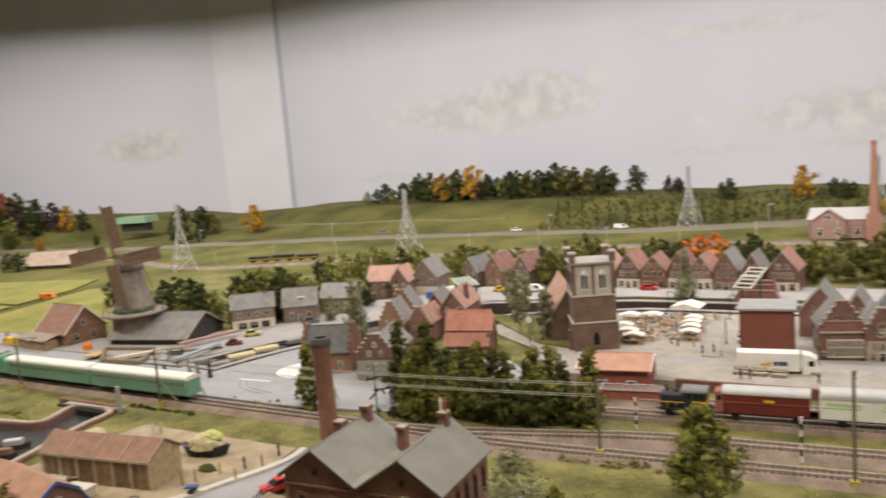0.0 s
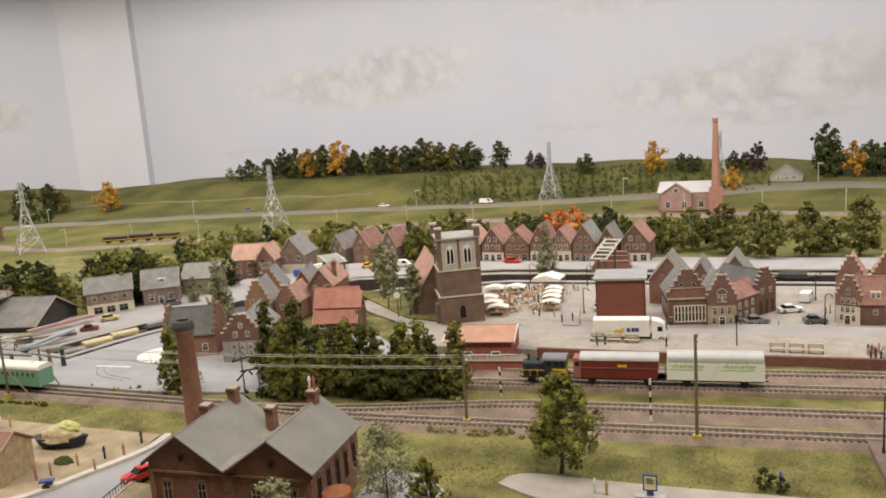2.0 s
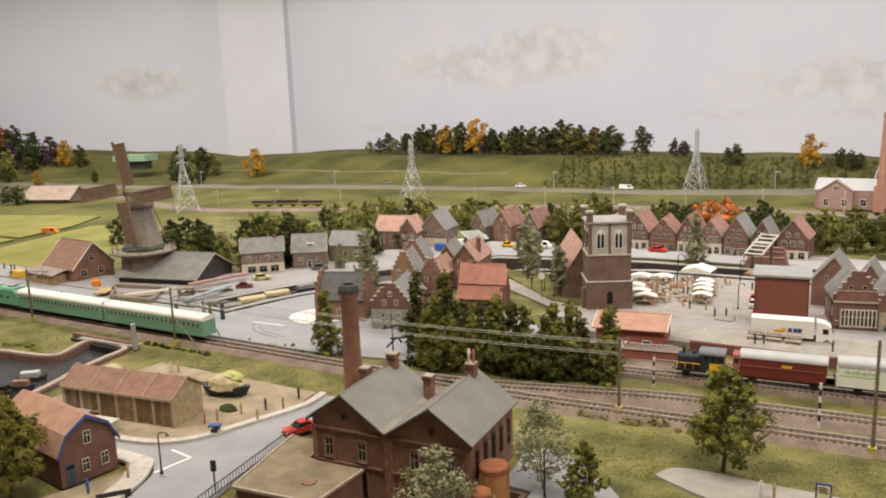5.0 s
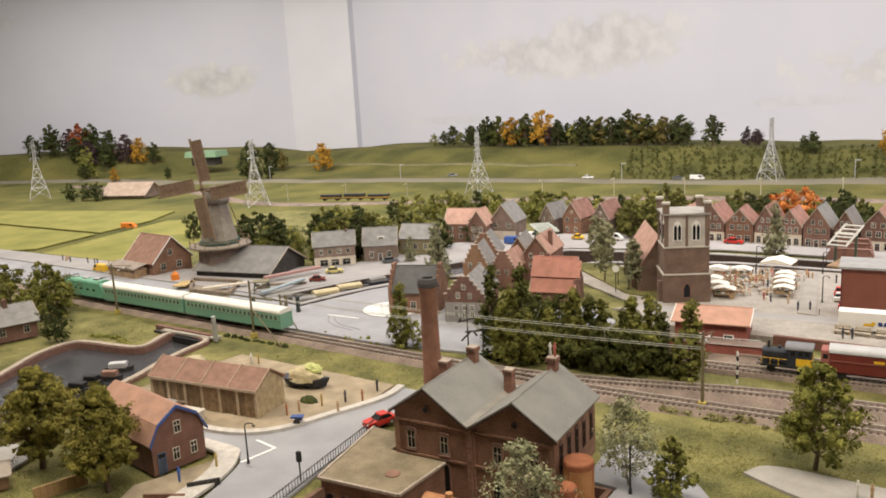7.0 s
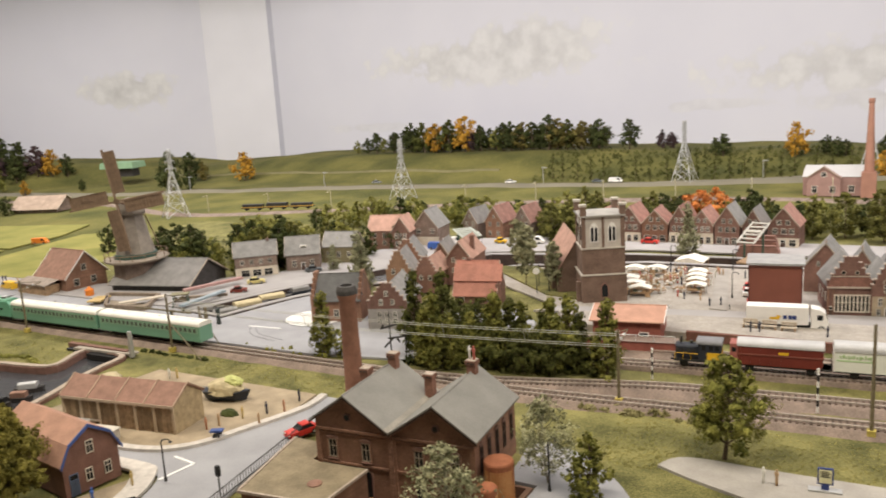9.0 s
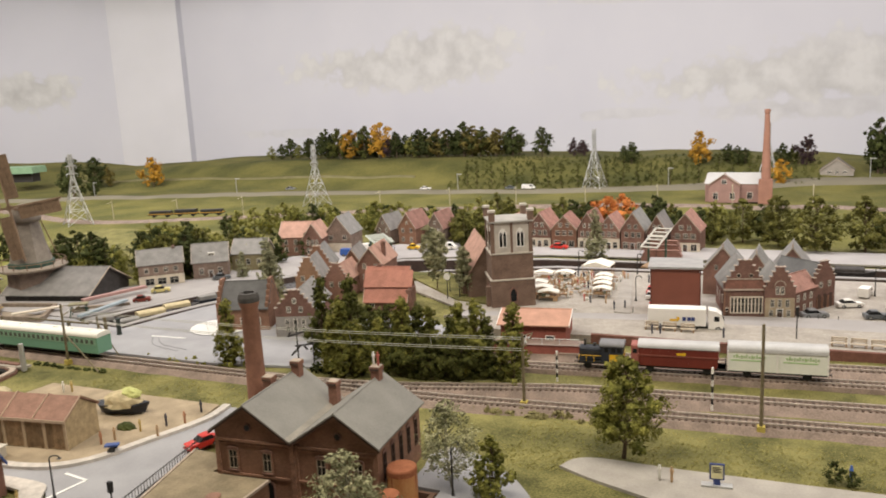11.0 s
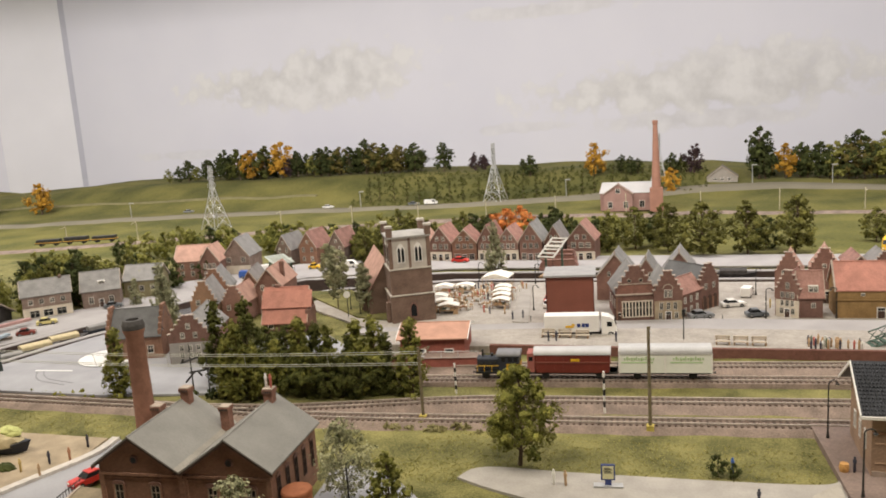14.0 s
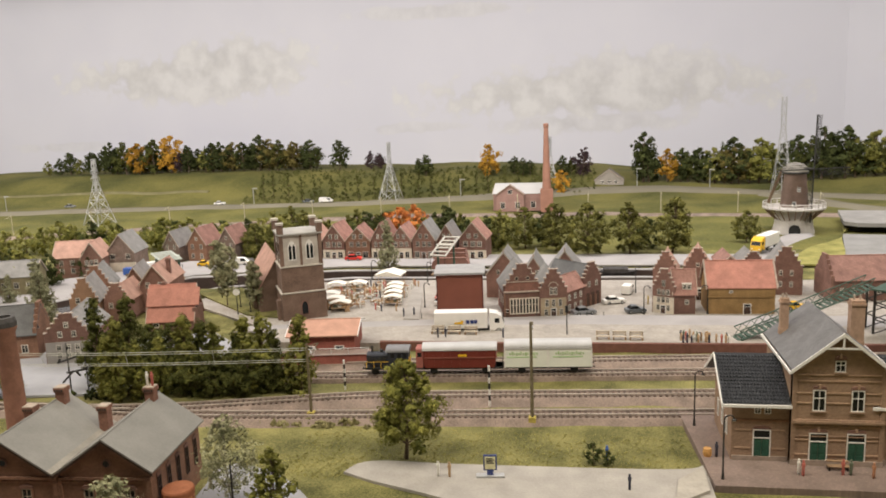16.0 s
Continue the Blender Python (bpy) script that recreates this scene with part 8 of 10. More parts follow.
def coach(m, length=0.285):
    root = thing("passenger_coach", m, "green passenger coach with a cream-white roof and window band", "railway coach", "green train")
    hl = length / 2
    bm = bmesh.new()
    rounded(bm, -hl, hl, 0.0165, 0.0105, 0.0435, 0.004)
    part("body", bm, TRAIN_GREEN, root)
    bm = bmesh.new()
    box(bm, -hl + 0.004, hl - 0.004, -0.01685, 0.01685, 0.0262, 0.0385)
    part("window_band", bm, mat("cream_green_band", (0.24, 0.4, 0.28), 0.4, 0.08, 0.05, 0.05), root, "pale green window band")
    n = int(length / 0.0125)
    bm = bmesh.new()
    box(bm, -0.0034, 0.0034, -0.0172, 0.0172, 0, 0.0075)
    me = solid("window", bm, mat("coach_glass", (0.1, 0.115, 0.095), 0.2, 0.1, 0.02, 0.05))
    for i in range(n):
        ob = new("window", me)
        ob.parent = root
        ob.location = (-hl + 0.0125 + i * (length - 0.025) / (n - 1), 0, 0.0285)
    bm = bmesh.new()
    rounded(bm, -hl - 0.0005, hl + 0.0005, 0.0172, 0.0405, 0.0495, 0.011, 7)
    r = part("roof", bm, CREAMROOF, root, "cream-white rounded roof")
    for i in range(6):
        bm = bmesh.new()
        x = -hl + 0.03 + i * (length - 0.06) / 5
        box(bm, x - 0.003, x + 0.003, -0.003, 0.003, 0.049, 0.0508)
        part("roof_vent", bm, CREAMROOF, r)
    bm = bmesh.new()
    box(bm, -hl + 0.06, hl - 0.06, -0.012, 0.012, 0.0055, 0.011)
    part("underframe", bm, BLACK, root)
    bogie(root, -hl + 0.045, 0.034)
    bogie(root, hl - 0.045, 0.034)
    return root


def locomotive(m):
    root = thing("electric_locomotive", m, "green electric locomotive with rounded ends", "locomotive", "green train")
    bm = bmesh.new()
    pts = [(-0.085, 0.012), (0.085, 0.012), (0.0865, 0.028), (0.08, 0.04), (0.074, 0.046), (-0.074, 0.046), (-0.08, 0.04), (-0.0865, 0.028)]
    prism(bm, pts, -0.0165, 0.0165)
    part("body", bm, mat("loco_green", (0.15, 0.37, 0.25), 0.35, 0.08, 0.05, 0.05), root)
    for u in (-0.05, -0.025, 0.0, 0.025, 0.05):
        bm = bmesh.new()
        box(bm, u - 0.004, u + 0.004, -0.0171, 0.0171, 0.027, 0.031)
        part("window", bm, GLASS, root)
    for s in (-1, 1):
        bm = bmesh.new()
        box(bm, s * 0.0825 - 0.0012, s * 0.0825 + 0.0012, -0.012, 0.012, 0.0335, 0.0395)
        part("cab_window", bm, GLASS, root)
        for q in (-0.009, 0.009):
            bm = bmesh.new()
            rod(bm, (s * 0.086, q, 0.019), (s * 0.088, q, 0.019), 0.0022, seg=10)
            part("headlight", bm, CREAMROOF, root)
    bm = bmesh.new()
    rounded(bm, -0.07, 0.07, 0.0145, 0.0455, 0.0505, 0.008)
    rf = part("roof", bm, mat("loco_roof", (0.17, 0.38, 0.26), 0.4, 0.08, 0.05, 0.05), root)
    for u in (-0.045, 0.0, 0.045):
        bm = bmesh.new()
        box(bm, u - 0.009, u + 0.009, -0.006, 0.006, 0.05, 0.0535)
        part("roof_hatch", bm, GALV, rf)
    for u in (-0.055, 0.055):
        bm = bmesh.new()
        for s in (-1, 1):
            rod(bm, (u - 0.012, s * 0.008, 0.053), (u + 0.012, s * 0.006, 0.056), 0.0007, seg=4)
        rod(bm, (u + 0.012, -0.009, 0.0562), (u + 0.012, 0.009, 0.0562), 0.0008, seg=4)
        part("pantograph", bm, IRON, rf)
    bm = bmesh.new()
    box(bm, -0.08, 0.08, -0.0145, 0.0145, 0.0055, 0.012)
    part("underframe", bm, BLACK, root)
    bogie(root, -0.045, 0.05, wheels=3)
    bogie(root, 0.045, 0.05, wheels=3)
    return root


def on_line(line, x, z=0.0096):
    return at(x, line(x), z, math.degrees(math.atan2(line(x + 0.03) - line(x - 0.03), 0.06)))


locomotive(on_line(line_1, -1.8275))
coach(on_line(line_1, -1.5975))
coach(on_line(line_1, -1.3025))


def wagon_base(root, hl):
    bm = bmesh.new()
    box(bm, -hl, hl, -0.0125, 0.0125, 0.0095, 0.0125)
    part("underframe", bm, BLACK, root)
    for u in (-hl * 0.6, hl * 0.6):
        bm = bmesh.new()
        for s in (-1, 1):
            rod(bm, (u, s * 0.0075, 0.0055), (u, s * 0.0098, 0.0055), 0.0055, seg=12)
        rod(bm, (u, -0.0078, 0.0055), (u, 0.0078, 0.0055), 0.001, seg=5)
        part("wheelset", bm, IRON, root)
        for s in (-1, 1):
            bm = bmesh.new()
            box(bm, u - 0.006, u + 0.006, s * 0.0115 - 0.0008, s * 0.0115 + 0.0008, 0.004, 0.0095)
            part("axle_guard", bm, BLACK, root)
    for s in (-1, 1):
        for q in (-0.0085, 0.0085):
            bm = bmesh.new()
            rod(bm, (s * hl, q, 0.0112), (s * (hl + 0.005), q, 0.0112), 0.0011, seg=6)
            rod(bm, (s * (hl + 0.005), q, 0.0112), (s * (hl + 0.0058), q, 0.0112), 0.0026, seg=8)
            part("buffer", bm, IRON, root)


white = thing("goods_wagon", on_line(line_3, -0.0165), "pale green-white sliding-wall goods wagon with green print", "goods wagon", "goods train")
bm = bmesh.new()
box(bm, -0.069, 0.069, -0.0155, 0.0155, 0.0125, 0.043)
part("body", bm, WAGONWHITE, white)
bm = bmesh.new()
rounded(bm, -0.07, 0.07, 0.0163, 0.0425, 0.0545, 0.014, 8)
part("roof", bm, SILVER, white, "rounded silver roof")
for u in (-0.0695, 0.0, 0.0695):
    bm = bmesh.new()
    box(bm, u - 0.001, u + 0.001, -0.0165, 0.0165, 0.012, 0.043)
    part("door_post", bm, WHITE, white)
for u in (-0.036, 0.038):
    bm = bmesh.new()
    for i in range(13):
        x = u - 0.026 + i * 0.0036
        box(bm, x, x + (0.0022, 0.0028, 0.0018)[i % 3], -0.0159, -0.0154, 0.0333 - 0.0012 * (i % 4 == 3), 0.0333 + (0.0036, 0.0058, 0.0034, 0.0042)[i % 4])
    part("lettering", bm, mat("print_soft_green", (0.36, 0.5, 0.24), 0.5, 0.1, 0.02), white, "unreadable green lettering as bars")
    bm = bmesh.new()
    box(bm, u - 0.03, u + 0.018, -0.0158, -0.0154, 0.0285, 0.0305)
    part("print_line", bm, mat("print_pale_green", (0.42, 0.6, 0.3), 0.5, 0.1, 0.02), white)
wagon_base(white, 0.07)

red = thing("goods_wagon", on_line(line_3, -0.159), "maroon covered goods wagon with a silver roof", "goods wagon", "goods train")
bm = bmesh.new()
prism(bm, [(-0.057, 0.0125), (0.057, 0.0125), (0.059, 0.02), (0.059, 0.042), (-0.059, 0.042), (-0.059, 0.02)], -0.0148, 0.0148)
part("body", bm, MAROON, red)
for i in range(9):
    u = -0.056 + i * 0.014
    bm = bmesh.new()
    box(bm, u - 0.0008, u + 0.0008, -0.0157, 0.0157, 0.014, 0.042)
    part("rib", bm, MAROON, red)
bm = bmesh.new()
box(bm, -0.0605, 0.0605, -0.0158, 0.0158, 0.0285, 0.0305)
part("rail_band", bm, mat("dull_red_band", (0.24, 0.08, 0.06), 0.5, 0.1, 0.02), red)
bm = bmesh.new()
rounded(bm, -0.061, 0.061, 0.0158, 0.0415, 0.0505, 0.013, 7)
part("roof", bm, SILVER, red, "silver roof")
bm = bmesh.new()
box(bm, -0.002, 0.012, -0.0162, -0.0157, 0.0315, 0.0355)
part("panel", bm, YELLOW, red, "small yellow panel")
for e in (-1, 1):
    bm = bmesh.new()
    box(bm, min(e * 0.0592, e * 0.071), max(e * 0.0592, e * 0.071), -0.0135, 0.0135, 0.0098, 0.0125)
    for q in (-0.0128, 0.0128):
        rod(bm, (e * 0.0702, q, 0.0125), (e * 0.0702, q, 0.024), 0.0006, seg=4)
    rod(bm, (e * 0.0702, -0.0128, 0.0238), (e * 0.0702, 0.0128, 0.0238), 0.0006, seg=4)
    part("end_platform", bm, IRON, red, "open end platform with a handrail")
bm = bmesh.new()
rounded(bm, -0.0712, -0.0598, 0.0138, 0.0128, 0.0452, 0.004)
cabin = part("brake_cabin", bm, mat("faded_red_paint", (0.34, 0.12, 0.1), 0.5, 0.15, 0.02), red, "faded red brakeman's cabin")
bm = bmesh.new()
box(bm, -0.0688, -0.0622, -0.0142, 0.0142, 0.0315, 0.0385)
part("window", bm, GLASS, cabin)
wagon_base(red, 0.0712)

sw = thing("shunting_locomotive", on_line(line_3, -0.276), "small dark blue shunting engine with yellow cab flank", "locomotive", "goods train")
bm = bmesh.new()
rounded(bm, -0.036, 0.0, 0.0105, 0.0175, 0.0365, 0.008, 6)
bonnet = part("bonnet", bm, DARKBLUE, sw, "rounded dark blue bonnet")
for u, h, r in ((-0.028, 0.0105, 0.0019), (-0.0125, 0.0045, 0.0026)):
    bm = bmesh.new()
    lathe(bm, [(r, 0.035), (r * 0.85, 0.036 + h * 0.8), (r * 1.25, 0.036 + h * 0.84), (r * 1.2, 0.036 + h), (r * 0.6, 0.036 + h)], 10, u, 0)
    part("funnel" if h > 0.006 else "dome", bm, IRON, bonnet)
for u in (-0.0315, -0.0235, -0.0155, -0.0075):
    bm = bmesh.new()
    box(bm, u - 0.0028, u + 0.0028, -0.0111, 0.0111, 0.021, 0.0295)
    part("grille", bm, IRON, bonnet)
bm = bmesh.new()
box(bm, 0.0, 0.0335, -0.0145, 0.0145, 0.0135, 0.0405)
cab = part("cab", bm, DARKBLUE, sw)
bm = bmesh.new()
box(bm, 0.0125, 0.034, -0.0148, 0.0148, 0.0145, 0.0265)
part("flank", bm, YELLOW, cab, "yellow painted flank")
for u in (0.0075, 0.0185, 0.0275):
    bm = bmesh.new()
    box(bm, u - 0.003, u + 0.003, -0.0149, 0.0149, 0.0305, 0.0372)
    part("window", bm, GLASS, cab)
bm = bmesh.new()
rounded(bm, -0.0035, 0.0355, 0.0158, 0.0395, 0.0462, 0.009, 6)
part("cab_roof", bm, mat("grey_cab_roof", (0.2, 0.2, 0.21), 0.55, 0.15, 0.02), sw, "grey rounded cab roof")
bm = bmesh.new()
box(bm, -0.0385, 0.0385, -0.0148, 0.0148, 0.0105, 0.0135)
part("footplate", bm, BLACK, sw)
for q in (-0.0142, 0.0142):
    bm = bmesh.new()
    for u in (-0.036, -0.024, -0.012):
        rod(bm, (u, q, 0.0135), (u, q, 0.0235), 0.0005, seg=4)
    rod(bm, (-0.036, q, 0.0235), (-0.0005, q, 0.0235), 0.0005, seg=4)
    part("handrail", bm, YELLOW, sw)
wagon_base(sw, 0.0378)

# far freight train
for i in range(3):
    x = -2.4 + i * 0.105
    m = on_line(line_far, x, height(x, line_far(x)) + 0.012)
    w = thing("goods_wagon", m, "far dark goods wagon with a dull yellow sill", "goods wagon", "far freight train")
    bm = bmesh.new()
    box(bm, -0.049, 0.049, -0.013, 0.013, 0.0125, 0.0158)
    part("deck", bm, mat("dull_yellow_paint", (0.45, 0.27, 0.05), 0.6, 0.2, 0.02), w)
    bm = bmesh.new()
    rounded(bm, -0.046, 0.046, 0.012, 0.016, 0.027 + 0.003 * (i % 2), 0.004)
    load = part("load", bm, IRON, w, "dark covered load")
    for u in (-0.03, -0.01, 0.01, 0.03):
        bm = bmesh.new()
        box(bm, u - 0.0012, u + 0.0012, -0.0127, 0.0127, 0.016, 0.026)
        part("stanchion", bm, BLACK, load)
    wagon_base(w, 0.048)

# ---- masts, wires, lamps ----


def pole_mast(x, y, h, arm=True, rz=0, base=True):
    root = thing("catenary_mast", at(x, y, 0.001, rz), "slim olive overhead-line mast on a yellow footing", "mast", "overhead-line masts")
    bm = bmesh.new()
    rod(bm, (0, 0, 0), (0, 0, h), 0.0026, 0.0019, 6)
    part("pole", bm, POLE, root)
    if base:
        bm = bmesh.new()
        slab(bm, [(-0.005, -0.005), (0.005, -0.005), (0.005, 0.005), (-0.005, 0.005)], 0, 0.009)
        part("footing", bm, mat("yellow_footing", (0.5, 0.4, 0.1), 0.8, 0.2, 0.01), root, "yellowish concrete footing")
    if arm:
        bm = bmesh.new()
        rod(bm, (0, 0, h - 0.022), (0.0, 0.05, h - 0.014), 0.001, seg=5)
        rod(bm, (0, 0, h - 0.004), (0.0, 0.05, h - 0.014), 0.0007, seg=4)
        rod(bm, (0, 0.034, h - 0.017), (0.0, 0.05, h - 0.024), 0.0008, seg=4)
        part("bracket", bm, POLE, root)
        for q in (0.016, 0.03):
            bm = bmesh.new()
            lathe(bm, [(0.0006, 0), (0.002, 0.001), (0.0012, 0.002), (0.002, 0.003), (0.0006, 0.0042)], 8, 0, q)
            ob = part("insulator", bm, GALV, root)
            ob.location = (0, 0, h - 0.0225 + q * 0.16)
    return root


pole_mast(-0.031, 1.087, 0.147)
pole_mast(-0.354, 1.084, 0.112)
pole_mast(0.62, 1.13, 0.147)
for x, y in ((-1.22, 1.045), (-1.66, 1.04)):
    pole_mast(x, y, 0.115)
wires = thing("telegraph_wires", Matrix(), "four thin sagging pale wires along the railway", "wires")
for k, (z, q) in enumerate(((0.107, 0.0), (0.1, 0.012), (0.09, 0.0), (0.083, 0.012))):
    bm = bmesh.new()
    ends = (Vector((-0.354, 1.084 + q, z)), Vector((-1.22, 1.045 + q + 0.03, z - 0.012)))
    tube(bm, [ends[0].lerp(ends[1], i / 12) - Vector((0, 0, 0.008 * math.sin(math.pi * i / 12))) for i in range(13)], 0.00045, 4)
    part("wire", bm, mat("pale_wire", (0.42, 0.42, 0.36), 0.5, 0.1, 0.02), wires)
for u in (-0.5, -0.64, -0.78, -0.92):
    t = (u + 0.354) / (-1.22 + 0.354)
    p = Vector((-0.354, 1.084, 0)).lerp(Vector((-1.22, 1.075, 0)), t)
    bm = bmesh.new()
    zt = 0.107 - 0.012 * t - 0.008 * math.sin(math.pi * t)
    rod(bm, (p.x, p.y, zt), (p.x, p.y + 0.006, zt - 0.024), 0.0004, seg=4)
    part("dropper", bm, MATS["pale_wire"], wires)

# striped marker posts
for x, y, h in ((-0.097, 1.142, 0.063), (-0.335, 1.196, 0.05)):
    root = thing("marker_post", at(x, y, 0.002), "slim black-and-white striped marker post", "post", "marker posts")
    for i in range(7):
        bm = bmesh.new()
        rod(bm, (0, 0, h * i / 7), (0, 0, h * (i + 1) / 7), 0.0017, seg=8)
        part("stripe", bm, (WHITE, BLACK)[i % 2], root)

# black pole with crooked arms behind the works
root = thing("signal_mast", at(-0.786, 1.15, 0.002, 6) @ Matrix.Scale(1.05, 4), "black signal mast with crooked stay arms", "signal")
bm = bmesh.new()
rod(bm, (0, 0, 0), (0, 0, 0.082), 0.0015, 0.001, 6)
part("pole", bm, IRON, root)
for x0, z0, x1, z1 in ((-0.017, 0.05, 0.014, 0.06), (-0.012, 0.018, 0.006, 0.036), (-0.004, 0.034, 0.03, 0.04), (-0.016, 0.05, -0.012, 0.057), (0.012, 0.035, 0.018, 0.029)):
    bm = bmesh.new()
    rod(bm, (x0, 0, z0), (x1, 0, z1), 0.0017, seg=5)
    part("arm", bm, IRON, root)
bm = bmesh.new()
rod(bm, (0.028, 0, 0), (0.028, 0, 0.062), 0.0013, 0.0009, 6)
rod(bm, (0.023, 0, 0.041), (0.034, 0, 0.044), 0.0015, seg=5)
part("side_pole", bm, IRON, root)


def street_lamp(x, y, h, rz, z=0.005):
    root = thing("street_lamp", at(x, y, z, rz), "slender black street lamp with a curved neck", "street lamp", "street lamps")
    bm = bmesh.new()
    rod(bm, (0, 0, 0), (0, 0, 0.008), 0.0022, 0.0014, 8)
    rod(bm, (0, 0, 0.008), (0, 0, h * 0.93), 0.0012, 0.0009, 6)
    pts = [(0, h * 0.93), (0.0015, h * 0.98), (0.006, h), (0.0105, h * 0.98), (0.0115, h * 0.94)]
    for (a, b), (c, e) in zip(pts, pts[1:]):
        rod(bm, (a, 0, b), (c, 0, e), 0.0008, seg=5)
    part("post", bm, IRON, root)
    bm = bmesh.new()
    lathe(bm, [(0.0008, h * 0.945), (0.0026, h * 0.93), (0.0026, h * 0.92)], 10, 0.0115, 0)
    hd = part("shade", bm, IRON, root)
    bm = bmesh.new()
    lathe(bm, [(0.0018, h * 0.92), (0.0016, h * 0.905), (0.0006, h * 0.9)], 8, 0.0115, 0)
    part("globe", bm, WHITE, hd)
    return root


for x, y, h, rz, z in ((0.187, 1.078, 0.076, 20, 0.008), (0.198, 0.922, 0.078, 10, 0.008), (-0.795, 0.64, 0.055, 30, 0.008), (-0.35, 0.8, 0.064, 60, 0.004), (0.291, 1.66, 0.06, 180, 0.005), (0.165, 1.654, 0.06, 0, 0.005), (-0.49, 1.975, 0.05, 0, 0.005), (-0.251, 1.655, 0.055, 90, 0.005), (-0.3, 1.7, 0.055, 0, 0.005), (-0.34, 1.95, 0.05, 0, 0.005),
                      (-0.62, 2.24, 0.05, 0, 0.007), (-0.3, 2.2, 0.05, 0, 0.007), (-0.68, 1.64, 0.06, 0, 0.005), (-0.72, 1.68, 0.06, 0, 0.005), (-0.98, 1.33, 0.06, 0, 0.005), (0.161, 1.841, 0.06, 40, 0.005), (-0.16, 1.8, 0.05, 0, 0.005)):
    street_lamp(x, y, h, rz, z)
for x, y, h in ((0.012, 1.475, 0.055), (-0.708, 0.644, 0.035)):
    root = thing("traffic_signal", at(x, y, 0.012 if y > 1 else 0.005), "slim black signal post with a dark lamp head", "signal", "signals")
    bm = bmesh.new()
    rod(bm, (0, 0, 0), (0, 0, h), 0.0011, seg=6)
    part("post", bm, IRON, root)
    bm = bmesh.new()
    box(bm, -0.0028, 0.0028, -0.002, 0.002, h - 0.011, h + 0.002)
    part("lamp_head", bm, BLACK, root)

# slim masts along the far line and lamps on the motorway
for i in range(15):
    x = -2.9 + i * 0.27
    root = thing("far_mast", at(x, line_far(x) + 0.04, 0.006), "slim pale mast beside the far railway", "mast", "far masts")
    bm = bmesh.new()
    rod(bm, (0, 0, 0), (0, 0, 0.075), 0.0018, seg=5)
    part("post", bm, mat("pale_mast", (0.42, 0.38, 0.26), 0.7, 0.15, 0.02), root)
    bm = bmesh.new()
    rod(bm, (0, 0, 0.072), (0, -0.03, 0.068), 0.0012, seg=5)
    part("arm", bm, mat("pale_mast", (0.42, 0.38, 0.26)), root)
for x, y in ((-3.4, 3.2), (-2.6, 3.36), (-1.45, 3.53), (-0.5, 3.66), (0.3, 3.82), (0.62, 3.8), (0.9, 3.68)):
    root = thing("road_lamp", at(x, y, height(x, y)), "tall pale grey motorway lamp", "street lamp", "motorway lamps")
    bm = bmesh.new()
    rod(bm, (0, 0, 0), (0, 0, 0.08), 0.002, 0.0013, 6)
    part("post", bm, GALV, root)
    bm = bmesh.new()
    box(bm, -0.003, 0.02, -0.003, 0.003, 0.079, 0.083)
    part("lamp_head", bm, GALV, root)

# ---- vehicles ----


def car(x, y, rz, paint, label, length=0.049, z=0.005, tall=0.0165, van=False):
    root = thing("car", at(x, y, z, rz), label, "car", "cars")
    hl, w = length / 2, 0.0098
    bm = bmesh.new()
    if van:
        pts = [(-hl, 0.003), (hl, 0.003), (hl, 0.0095), (hl * 0.82, 0.0115), (hl * 0.55, tall * 1.25), (-hl * 0.97, tall * 1.28), (-hl, 0.012)]
    else:
        pts = [(-hl, 0.003), (hl, 0.003), (hl, 0.0078), (hl * 0.93, 0.0092), (hl * 0.42, 0.0102), (-hl * 0.72, 0.0104), (-hl, 0.0096)]
    prism(bm, pts, -w, w)
    part("body", bm, paint, root)
    if not van:
        bm = bmesh.new()
        a = [bm.verts.new(p) for p in ((hl * 0.4, -w * 0.93, 0.01), (hl * 0.4, w * 0.93, 0.01), (-hl * 0.75, w * 0.93, 0.01), (-hl * 0.75, -w * 0.93, 0.01))]
        c = [bm.verts.new(p) for p in ((hl * 0.08, -w * 0.74, tall - 0.0012), (hl * 0.08, w * 0.74, tall - 0.0012), (-hl * 0.5, w * 0.74, tall - 0.0012), (-hl * 0.5, -w * 0.74, tall - 0.0012))]
        bm.faces.new(c)
        for i in range(4):
            bm.faces.new((a[i], a[(i + 1) % 4], c[(i + 1) % 4], c[i]))
        part("glasshouse", bm, GLASS, root, "dark car windows")
        bm = bmesh.new()
        box(bm, -hl * 0.5, hl * 0.1, -w * 0.76, w * 0.76, tall - 0.0014, tall)
        part("roof", bm, paint, root)
    else:
        bm = bmesh.new()
        prism(bm, [(hl * 0.8, 0.012), (hl * 0.56, tall * 1.2), (hl * 0.25, tall * 1.2), (hl * 0.25, 0.012)], -w - 0.0003, w + 0.0003)
        part("cab_window", bm, GLASS, root)
    for s in (-1, 1):
        for q in (-1, 1):
            bm = bmesh.new()
            rod(bm, (s * hl * 0.6, q * (w - 0.0025), 0.0036), (s * hl * 0.6, q * (w + 0.0003), 0.0036), 0.0037, seg=12)
            wl = part("wheel", bm, BLACK, root)
            bm = bmesh.new()
            rod(bm, (s * hl * 0.6, q * (w + 0.0002), 0.0036), (s * hl * 0.6, q * (w + 0.0006), 0.0036), 0.0019, seg=8)
            part("rim", bm, GALV, wl)
    for q in (-0.0065, 0.0065):
        bm = bmesh.new()
        box(bm, hl - 0.0004, hl + 0.0006, q - 0.0017, q + 0.0017, 0.0062, 0.0082)
        part("headlight", bm, CREAMROOF, root)
    return root


